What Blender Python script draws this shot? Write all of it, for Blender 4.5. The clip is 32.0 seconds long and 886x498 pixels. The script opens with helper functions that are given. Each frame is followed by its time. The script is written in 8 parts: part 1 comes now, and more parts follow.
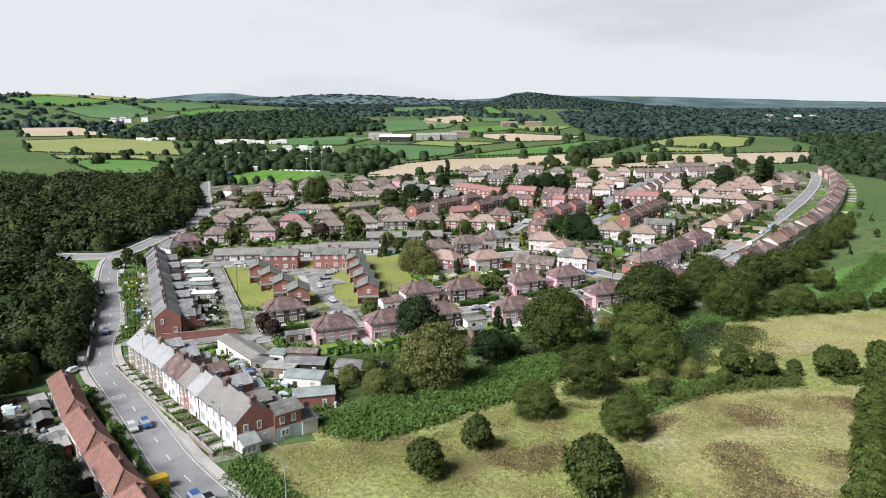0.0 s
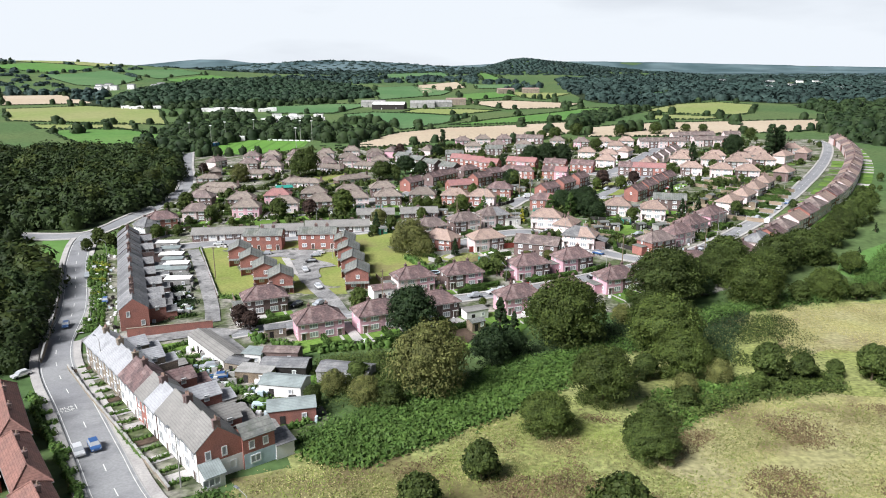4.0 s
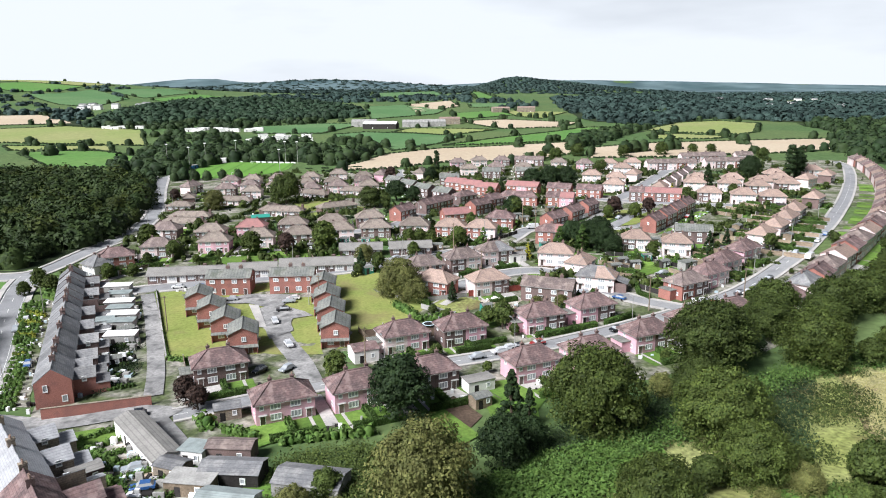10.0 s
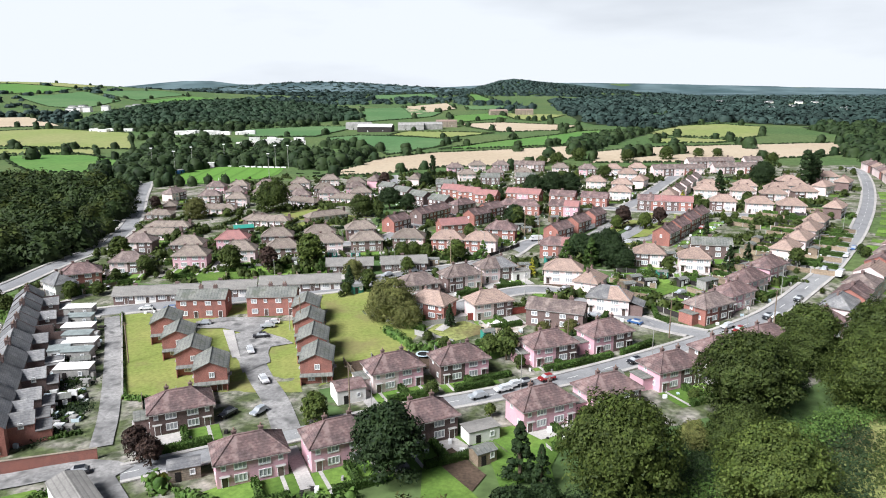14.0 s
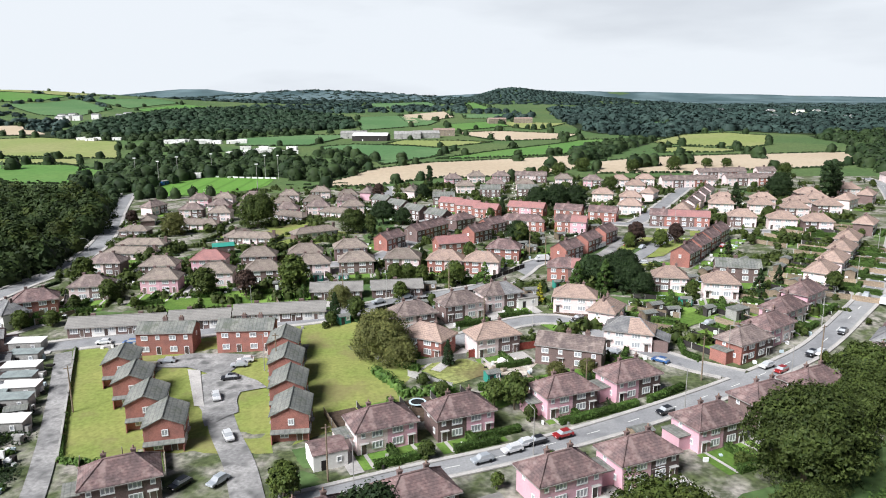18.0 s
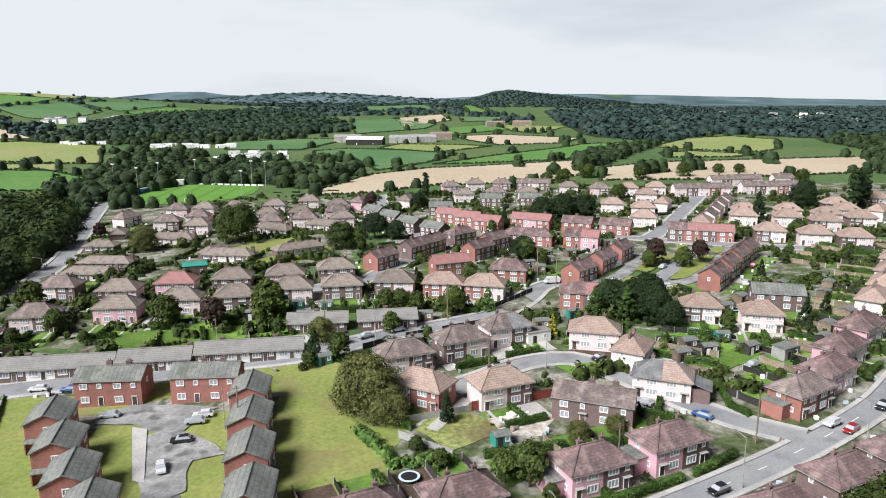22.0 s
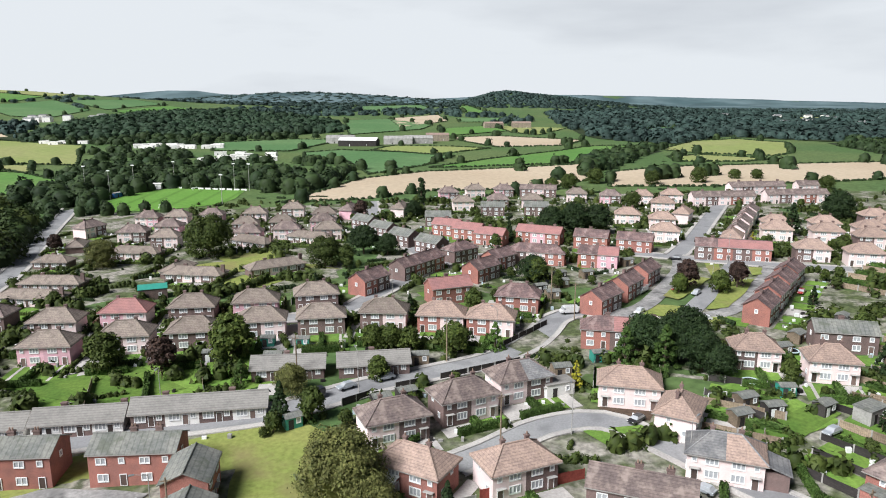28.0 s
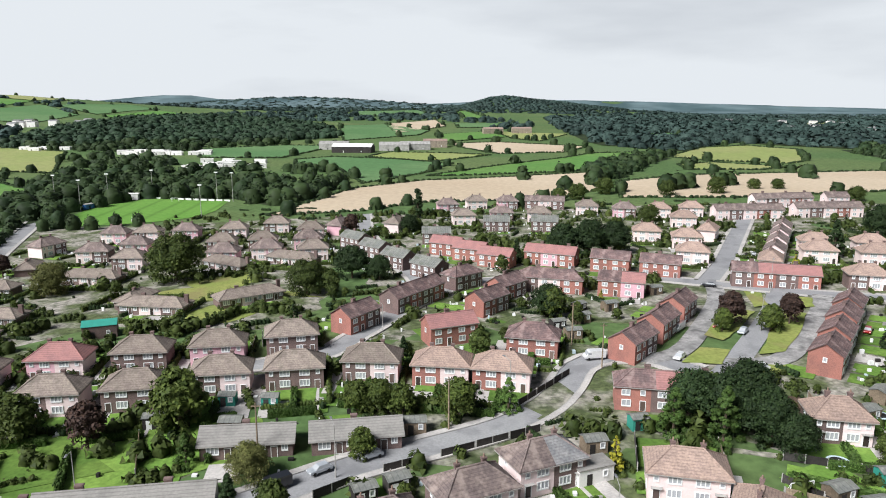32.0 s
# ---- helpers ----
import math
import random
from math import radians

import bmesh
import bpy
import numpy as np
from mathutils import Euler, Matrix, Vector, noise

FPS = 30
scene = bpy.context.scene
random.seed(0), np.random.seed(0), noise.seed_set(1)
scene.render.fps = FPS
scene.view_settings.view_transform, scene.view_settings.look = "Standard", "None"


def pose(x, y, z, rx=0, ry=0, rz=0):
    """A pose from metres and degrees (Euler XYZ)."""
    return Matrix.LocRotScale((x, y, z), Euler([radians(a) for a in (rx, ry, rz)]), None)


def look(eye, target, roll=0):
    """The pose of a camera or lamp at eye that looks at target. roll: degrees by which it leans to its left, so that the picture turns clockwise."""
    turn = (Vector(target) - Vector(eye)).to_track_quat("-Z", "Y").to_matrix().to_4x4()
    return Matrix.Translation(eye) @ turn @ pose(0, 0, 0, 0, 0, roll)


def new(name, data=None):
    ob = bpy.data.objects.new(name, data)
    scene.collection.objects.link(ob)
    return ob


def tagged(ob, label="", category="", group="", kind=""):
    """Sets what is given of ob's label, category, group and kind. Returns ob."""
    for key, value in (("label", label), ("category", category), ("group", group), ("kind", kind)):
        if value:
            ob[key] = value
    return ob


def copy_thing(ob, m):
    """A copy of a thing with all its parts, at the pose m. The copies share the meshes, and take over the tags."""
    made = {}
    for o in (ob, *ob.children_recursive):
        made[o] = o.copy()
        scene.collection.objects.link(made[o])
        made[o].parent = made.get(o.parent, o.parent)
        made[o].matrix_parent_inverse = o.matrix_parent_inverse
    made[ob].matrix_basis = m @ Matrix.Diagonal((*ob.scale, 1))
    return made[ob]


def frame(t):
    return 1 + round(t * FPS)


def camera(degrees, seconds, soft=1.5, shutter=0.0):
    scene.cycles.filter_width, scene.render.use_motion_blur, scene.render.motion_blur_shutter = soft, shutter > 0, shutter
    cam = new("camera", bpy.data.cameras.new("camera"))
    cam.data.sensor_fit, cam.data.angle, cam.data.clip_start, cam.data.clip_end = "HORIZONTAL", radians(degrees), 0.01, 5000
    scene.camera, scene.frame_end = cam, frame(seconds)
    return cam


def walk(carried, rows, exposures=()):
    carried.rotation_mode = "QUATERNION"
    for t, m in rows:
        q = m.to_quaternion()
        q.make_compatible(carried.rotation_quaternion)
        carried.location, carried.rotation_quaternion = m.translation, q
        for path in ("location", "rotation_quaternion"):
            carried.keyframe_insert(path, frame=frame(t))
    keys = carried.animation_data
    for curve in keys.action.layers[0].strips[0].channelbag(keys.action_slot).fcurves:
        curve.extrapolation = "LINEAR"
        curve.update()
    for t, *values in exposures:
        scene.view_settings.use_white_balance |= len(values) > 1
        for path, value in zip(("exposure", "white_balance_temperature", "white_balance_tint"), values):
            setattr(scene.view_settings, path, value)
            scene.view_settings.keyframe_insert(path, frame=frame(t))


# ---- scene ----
cam = camera(64.67, 32.0, soft=1.0)
K = 1.28  # metres to one unit of the plan below
PATH = [
    (0, (0.24, 4.89, 54.67), (-1.54, 102.65, 33.70), -0.14),
    (0.5, (0.18, 6.77, 54.59), (-1.55, 104.05, 31.51), -0.13),
    (1, (0.11, 8.70, 54.54), (-1.50, 105.38, 29.06), -0.18),
    (1.5, (0.03, 10.68, 54.52), (-1.45, 106.75, 26.81), -0.16),
    (2, (-0.03, 12.72, 54.52), (-1.42, 108.77, 26.74), -0.20),
    (2.5, (-0.08, 14.80, 54.50), (-1.41, 110.84, 26.66), -0.17),
    (4.5, (-0.35, 24.34, 54.33), (-1.35, 121.49, 30.62), -0.23),
    (5, (-0.40, 26.62, 54.21), (-1.33, 124.08, 31.84), -0.17),
    (5.5, (-0.41, 28.97, 54.11), (-1.23, 126.43, 31.71), -0.29),
    (6, (-0.43, 31.41, 54.04), (-1.19, 128.84, 31.54), -0.28),
    (6.5, (-0.45, 33.90, 53.97), (-1.13, 131.31, 31.36), -0.28),
    (7, (-0.48, 36.42, 53.87), (-1.12, 133.82, 31.24), -0.31),
    (7.5, (-0.57, 38.97, 53.74), (-1.08, 136.37, 31.06), -0.38),
    (8, (-0.69, 41.56, 53.60), (-1.23, 138.96, 30.98), -0.34),
    (8.5, (-0.79, 44.12, 53.49), (-1.20, 141.51, 30.80), -0.34),
    (9, (-0.86, 46.62, 53.44), (-1.17, 144.00, 30.67), -0.35),
    (9.5, (-0.89, 49.08, 53.42), (-1.15, 146.42, 30.52), -0.31),
    (10, (-0.90, 51.52, 53.38), (-1.06, 148.86, 30.45), -0.36),
    (10.5, (-0.92, 53.99, 53.32), (-1.01, 151.31, 30.33), -0.38),
    (11, (-0.94, 56.49, 53.24), (-0.98, 153.80, 30.23), -0.30),
    (11.5, (-0.95, 58.95, 53.16), (-0.88, 156.28, 30.23), -0.27),
    (12, (-0.94, 61.24, 53.09), (-0.84, 158.58, 30.19), -0.25),
    (12.5, (-0.92, 63.36, 53.03), (-0.77, 160.71, 30.17), -0.23),
    (13, (-0.89, 65.37, 52.97), (-0.66, 162.75, 30.21), -0.26),
    (13.5, (-0.84, 67.32, 52.93), (-0.57, 164.71, 30.24), -0.29),
    (14, (-0.85, 69.27, 52.95), (-0.52, 166.68, 30.35), -0.27),
    (14.5, (-0.91, 71.23, 53.02), (-0.49, 168.66, 30.48), -0.14),
    (16.5, (-0.66, 80.42, 52.83), (-0.14, 177.96, 30.81), -0.26),
    (17, (-0.71, 83.39, 52.56), (-0.18, 180.99, 30.77), -0.26),
    (17.5, (-0.74, 86.29, 52.36), (-0.09, 183.91, 30.70), -0.23),
    (18, (-0.75, 89.14, 52.21), (-0.04, 186.81, 30.74), -0.26),
    (18.5, (-0.76, 92.02, 52.09), (-0.03, 189.72, 30.74), -0.30),
    (19, (-0.77, 94.94, 51.99), (0.04, 192.66, 30.76), -0.31),
    (19.5, (-0.78, 97.87, 51.91), (0.07, 195.60, 30.77), -0.31),
    (20, (-0.78, 100.80, 51.85), (0.13, 198.56, 30.81), -0.35),
    (20.5, (-0.76, 103.78, 51.82), (0.22, 201.56, 30.92), -0.42),
    (21, (-0.74, 106.82, 51.86), (0.24, 204.62, 31.01), -0.30),
    (21.5, (-0.72, 109.82, 51.92), (0.34, 207.61, 31.01), -0.23),
    (22, (-0.70, 112.58, 51.94), (0.47, 210.32, 30.84), -0.25),
    (22.5, (-0.69, 115.03, 51.93), (0.56, 212.72, 30.61), -0.20),
    (23, (-0.67, 117.28, 51.89), (0.62, 214.95, 30.45), -0.17),
    (23.5, (-0.64, 119.39, 51.85), (0.69, 217.03, 30.29), -0.16),
    (24, (-0.62, 121.39, 51.79), (0.73, 219.02, 30.16), -0.13),
    (24.5, (-0.63, 123.40, 51.77), (0.75, 221.02, 30.16), -0.16),
    (26.5, (-0.64, 131.82, 51.55), (0.85, 229.48, 30.10), 0.00),
    (27, (-0.75, 134.53, 51.43), (0.84, 232.23, 30.14), -0.04),
    (27.5, (-0.85, 137.30, 51.32), (0.82, 235.02, 30.15), 0.08),
    (28, (-0.95, 140.14, 51.24), (0.84, 237.88, 30.20), 0.08),
    (28.5, (-1.02, 143.07, 51.19), (0.82, 240.83, 30.22), 0.09),
    (29, (-1.05, 146.16, 51.16), (0.86, 243.94, 30.29), 0.09),
    (29.5, (-1.00, 149.52, 51.11), (0.89, 247.30, 30.26), 0.05),
    (30, (-0.90, 153.06, 51.04), (1.04, 250.90, 30.46), 0.03),
    (30.5, (-0.87, 156.56, 50.97), (1.09, 254.41, 30.44), 0.03),
    (31, (-0.92, 159.93, 50.91), (1.12, 257.79, 30.48), 0.03),
    (31.5, (-0.99, 163.24, 50.84), (1.14, 261.11, 30.43), 0.08),
    (32, (-1.05, 166.60, 50.72), (1.14, 264.48, 30.38), 0.16),
]
walk(cam, [(t, look(Vector(eye) * K, Vector(target) * K, roll)) for t, eye, target, roll in PATH], [(0, 0.44, 6220, 12), (2.5, 0.46, 6220, 12), (5, 0.68, 6060, 12), (14, 0.65, 6100, 12), (24, 0.46, 6180, 11.3), (32, 0.45, 6200, 11.3)])

# ---- world, sun, exposure ----
world = bpy.data.worlds.new("overcast_sky")
scene.world = world
world.use_nodes = True
wn, wl = world.node_tree.nodes, world.node_tree.links
wn.clear()
w_out = wn.new("ShaderNodeOutputWorld")
w_bg = wn.new("ShaderNodeBackground")
w_sky = wn.new("ShaderNodeTexSky")
w_sky.sky_type, w_sky.sun_disc = "NISHITA", False
w_sky.sun_elevation, w_sky.sun_rotation = radians(42), radians(235)
w_co = wn.new("ShaderNodeTexCoord")
w_map = wn.new("ShaderNodeMapping")
w_map.inputs["Scale"].default_value = (1.0, 1.0, 5.0)
w_map.inputs["Location"].default_value = (0.35, 0.1, 0.2)
w_noise = wn.new("ShaderNodeTexNoise")
w_noise.inputs["Scale"].default_value, w_noise.inputs["Detail"].default_value = 1.7, 6.0
w_noise.inputs["Roughness"].default_value = 0.5
w_ramp = wn.new("ShaderNodeValToRGB")
w_ramp.color_ramp.elements[0].position, w_ramp.color_ramp.elements[0].color = 0.28, (0.58, 0.605, 0.62, 1)
w_ramp.color_ramp.elements[1].position, w_ramp.color_ramp.elements[1].color = 0.49, (0.765, 0.79, 0.79, 1)
w_mix = wn.new("ShaderNodeMix")
w_mix.data_type = "RGBA"
w_sep, w_open = wn.new("ShaderNodeSeparateXYZ"), wn.new("ShaderNodeMapRange")
w_open.inputs["From Min"].default_value, w_open.inputs["From Max"].default_value = 0.13, 0.32
w_open.inputs["To Min"].default_value, w_open.inputs["To Max"].default_value = 0.97, 0.06
wl.new(w_open.outputs["Result"], w_mix.inputs[0])
w_gain = wn.new("ShaderNodeVectorMath")
w_gain.operation = "SCALE"
w_gain.inputs["Scale"].default_value = 0.024
wl.new(w_co.outputs["Generated"], w_map.inputs["Vector"])
wl.new(w_co.outputs["Generated"], w_sep.inputs["Vector"])
wl.new(w_sep.outputs["Z"], w_open.inputs["Value"])
wl.new(w_map.outputs["Vector"], w_noise.inputs["Vector"])
w_tilt, w_sum = wn.new("ShaderNodeMath"), wn.new("ShaderNodeMath")
w_tilt.operation, w_tilt.inputs[1].default_value = "MULTIPLY", 0.07  # the cloud thins towards the east
wl.new(w_sep.outputs["X"], w_tilt.inputs[0])
wl.new(w_noise.outputs["Fac"], w_sum.inputs[0]), wl.new(w_tilt.outputs["Value"], w_sum.inputs[1])
# one darker bank of cloud above the wooded hill
w_flat, w_far, w_bank, w_less = wn.new("ShaderNodeVectorMath"), wn.new("ShaderNodeVectorMath"), wn.new("ShaderNodeMapRange"), wn.new("ShaderNodeMath")
w_flat.operation, w_flat.inputs[1].default_value = "MULTIPLY", (1.0, 1.0, 4.0)
w_far.operation, w_far.inputs[1].default_value = "DISTANCE", (0.24, 0.97, 0.34)
w_bank.inputs["From Max"].default_value, w_bank.inputs["To Min"].default_value, w_bank.inputs["To Max"].default_value = 0.24, 0.15, 0.0
w_less.operation = "SUBTRACT"
wl.new(w_co.outputs["Generated"], w_flat.inputs[0]), wl.new(w_flat.outputs["Vector"], w_far.inputs[0]), wl.new(w_far.outputs["Value"], w_bank.inputs["Value"])
wl.new(w_sum.outputs["Value"], w_less.inputs[0]), wl.new(w_bank.outputs["Result"], w_less.inputs[1])
wl.new(w_less.outputs["Value"], w_ramp.inputs["Fac"])
wl.new(w_sky.outputs["Color"], w_gain.inputs[0])
wl.new(w_gain.outputs["Vector"], w_mix.inputs[6])
wl.new(w_ramp.outputs["Color"], w_mix.inputs[7])
wl.new(w_mix.outputs[2], w_bg.inputs["Color"])
w_bg.inputs["Strength"].default_value = 0.79
wl.new(w_bg.outputs["Background"], w_out.inputs["Surface"])

sun = new("sun", bpy.data.lights.new("sun", "SUN"))
sun.data.energy, sun.data.angle, sun.data.color = 5.0, radians(26), (1.0, 0.985, 0.95)
sun.matrix_world = look((-60, -50, 75), (0, 0, 0))

# ---- materials ----


def material(name, base, rough=0.85, var=0.25, fine=6.0, coarse=0.4, bump=0.15, metal=0.0, other=None, objvar=0.0, bands=None, stain=None):
    """A surface with grain at two scales; other: a second colour in patches; bands: (axis, period) of courses in relief; objvar: change from thing to thing."""
    m = bpy.data.materials.new(name)
    m.use_nodes = True
    n, l = m.node_tree.nodes, m.node_tree.links
    b = n["Principled BSDF"]
    b.inputs["Roughness"].default_value, b.inputs["Metallic"].default_value = rough, metal
    b.inputs["Specular IOR Level"].default_value = 0.2 if rough > 0.75 else 0.5
    co = n.new("ShaderNodeTexCoord")
    vec = co.outputs["Object"]
    n1, n2 = n.new("ShaderNodeTexNoise"), n.new("ShaderNodeTexNoise")
    n1.inputs["Scale"].default_value, n1.inputs["Detail"].default_value = fine, 5
    n2.inputs["Scale"].default_value, n2.inputs["Detail"].default_value = coarse, 4
    l.new(vec, n1.inputs["Vector"]), l.new(vec, n2.inputs["Vector"])
    mix = n.new("ShaderNodeMix")
    mix.data_type = "RGBA"
    mix.inputs[6].default_value = (*base, 1)
    mix.inputs[7].default_value = (*(other or [c * 0.72 for c in base]), 1)
    ramp = n.new("ShaderNodeMapRange")
    ramp.inputs["From Min"].default_value, ramp.inputs["From Max"].default_value = 0.42, 0.62
    l.new(n2.outputs["Fac"], ramp.inputs["Value"]), l.new(ramp.outputs["Result"], mix.inputs[0])
    hsv = n.new("ShaderNodeHueSaturation")
    val = n.new("ShaderNodeMapRange")
    val.inputs["To Min"].default_value, val.inputs["To Max"].default_value = 1 - var, 1 + var
    val.inputs["From Min"].default_value, val.inputs["From Max"].default_value = 0.3, 0.7
    l.new(n1.outputs["Fac"], val.inputs["Value"])
    value = val.outputs["Result"]
    if objvar:
        info, add = n.new("ShaderNodeObjectInfo"), n.new("ShaderNodeMath")
        rng = n.new("ShaderNodeMapRange")
        rng.inputs["To Min"].default_value, rng.inputs["To Max"].default_value = 1 - objvar, 1 + objvar
        l.new(info.outputs["Random"], rng.inputs["Value"])
        add.operation = "MULTIPLY"
        l.new(value, add.inputs[0]), l.new(rng.outputs["Result"], add.inputs[1])
        value = add.outputs["Value"]
    height = n1.outputs["Fac"]
    if bands:
        sep, mod, sub = n.new("ShaderNodeSeparateXYZ"), n.new("ShaderNodeMath"), n.new("ShaderNodeMath")
        l.new(vec, sep.inputs["Vector"])
        mod.operation, mod.inputs[1].default_value = "PINGPONG", bands[1] / 2
        l.new(sep.outputs[bands[0]], mod.inputs[0])
        sub.operation, sub.inputs[1].default_value = "MULTIPLY", 2 / bands[1]
        l.new(mod.outputs["Value"], sub.inputs[0])
        tot = n.new("ShaderNodeMath")
        l.new(sub.outputs["Value"], tot.inputs[0]), l.new(n1.outputs["Fac"], tot.inputs[1])
        height = tot.outputs["Value"]
        dark = n.new("ShaderNodeMapRange")
        dark.inputs["From Max"].default_value = 0.35
        dark.inputs["To Min"].default_value = 0.72
        l.new(sub.outputs["Value"], dark.inputs["Value"])
        mul = n.new("ShaderNodeMath")
        mul.operation = "MULTIPLY"
        l.new(value, mul.inputs[0]), l.new(dark.outputs["Result"], mul.inputs[1])
        value = mul.outputs["Value"]
    l.new(mix.outputs[2], hsv.inputs["Color"]), l.new(value, hsv.inputs["Value"])
    col = hsv.outputs["Color"]
    if stain:
        n3, mr, mx = n.new("ShaderNodeTexNoise"), n.new("ShaderNodeMapRange"), n.new("ShaderNodeMix")
        n3.inputs["Scale"].default_value, n3.inputs["Detail"].default_value = stain[1], 8
        mr.inputs["From Min"].default_value, mr.inputs["From Max"].default_value = 0.52, 0.66
        mr.inputs["To Max"].default_value = stain[2]
        mx.data_type = "RGBA"
        mx.inputs[7].default_value = (*stain[0], 1)
        l.new(vec, n3.inputs["Vector"]), l.new(n3.outputs["Fac"], mr.inputs["Value"])
        l.new(mr.outputs["Result"], mx.inputs[0]), l.new(col, mx.inputs[6])
        col = mx.outputs[2]
    l.new(col, b.inputs["Base Color"])
    bp = n.new("ShaderNodeBump")
    bp.inputs["Strength"].default_value, bp.inputs["Distance"].default_value = bump, 0.05
    l.new(height, bp.inputs["Height"]), l.new(bp.outputs["Normal"], b.inputs["Normal"])
    return m


def leaf_material(name, base, other, objvar=0.22, lumps=0.55):
    m = bpy.data.materials.new(name)
    m.use_nodes = True
    n, l = m.node_tree.nodes, m.node_tree.links
    b = n["Principled BSDF"]
    b.inputs["Roughness"].default_value, b.inputs["Specular IOR Level"].default_value = 0.65, 0.15
    geo, info = n.new("ShaderNodeNewGeometry"), n.new("ShaderNodeObjectInfo")
    mix, hsv, rng, rn2, mul = (n.new(k) for k in ("ShaderNodeMix", "ShaderNodeHueSaturation", "ShaderNodeMapRange", "ShaderNodeMapRange", "ShaderNodeMath"))
    mix.data_type = "RGBA"
    mix.inputs[6].default_value, mix.inputs[7].default_value = (*base, 1), (*other, 1)
    l.new(geo.outputs["Random Per Island"], mix.inputs[0])
    rng.inputs["To Min"].default_value, rng.inputs["To Max"].default_value = 1 - objvar, 1 + objvar
    l.new(info.outputs["Random"], rng.inputs["Value"])
    co, nz = n.new("ShaderNodeTexCoord"), n.new("ShaderNodeTexNoise")
    nz.inputs["Scale"].default_value = lumps
    l.new(co.outputs["Object"], nz.inputs["Vector"])
    rn2.inputs["From Min"].default_value, rn2.inputs["From Max"].default_value = 0.35, 0.65
    rn2.inputs["To Min"].default_value, rn2.inputs["To Max"].default_value = 0.72, 1.28
    l.new(nz.outputs["Fac"], rn2.inputs["Value"])
    mul.operation = "MULTIPLY"
    l.new(rng.outputs["Result"], mul.inputs[0]), l.new(rn2.outputs["Result"], mul.inputs[1])
    l.new(mix.outputs[2], hsv.inputs["Color"]), l.new(mul.outputs["Value"], hsv.inputs["Value"])
    l.new(hsv.outputs["Color"], b.inputs["Base Color"])
    return m


def plain(name, base, rough=0.5, metal=0.0, objvar=0.0):
    return material(name, base, rough, var=0.06, fine=14, coarse=1.1, bump=0.04, metal=metal, other=[c * 0.9 for c in base], objvar=objvar)


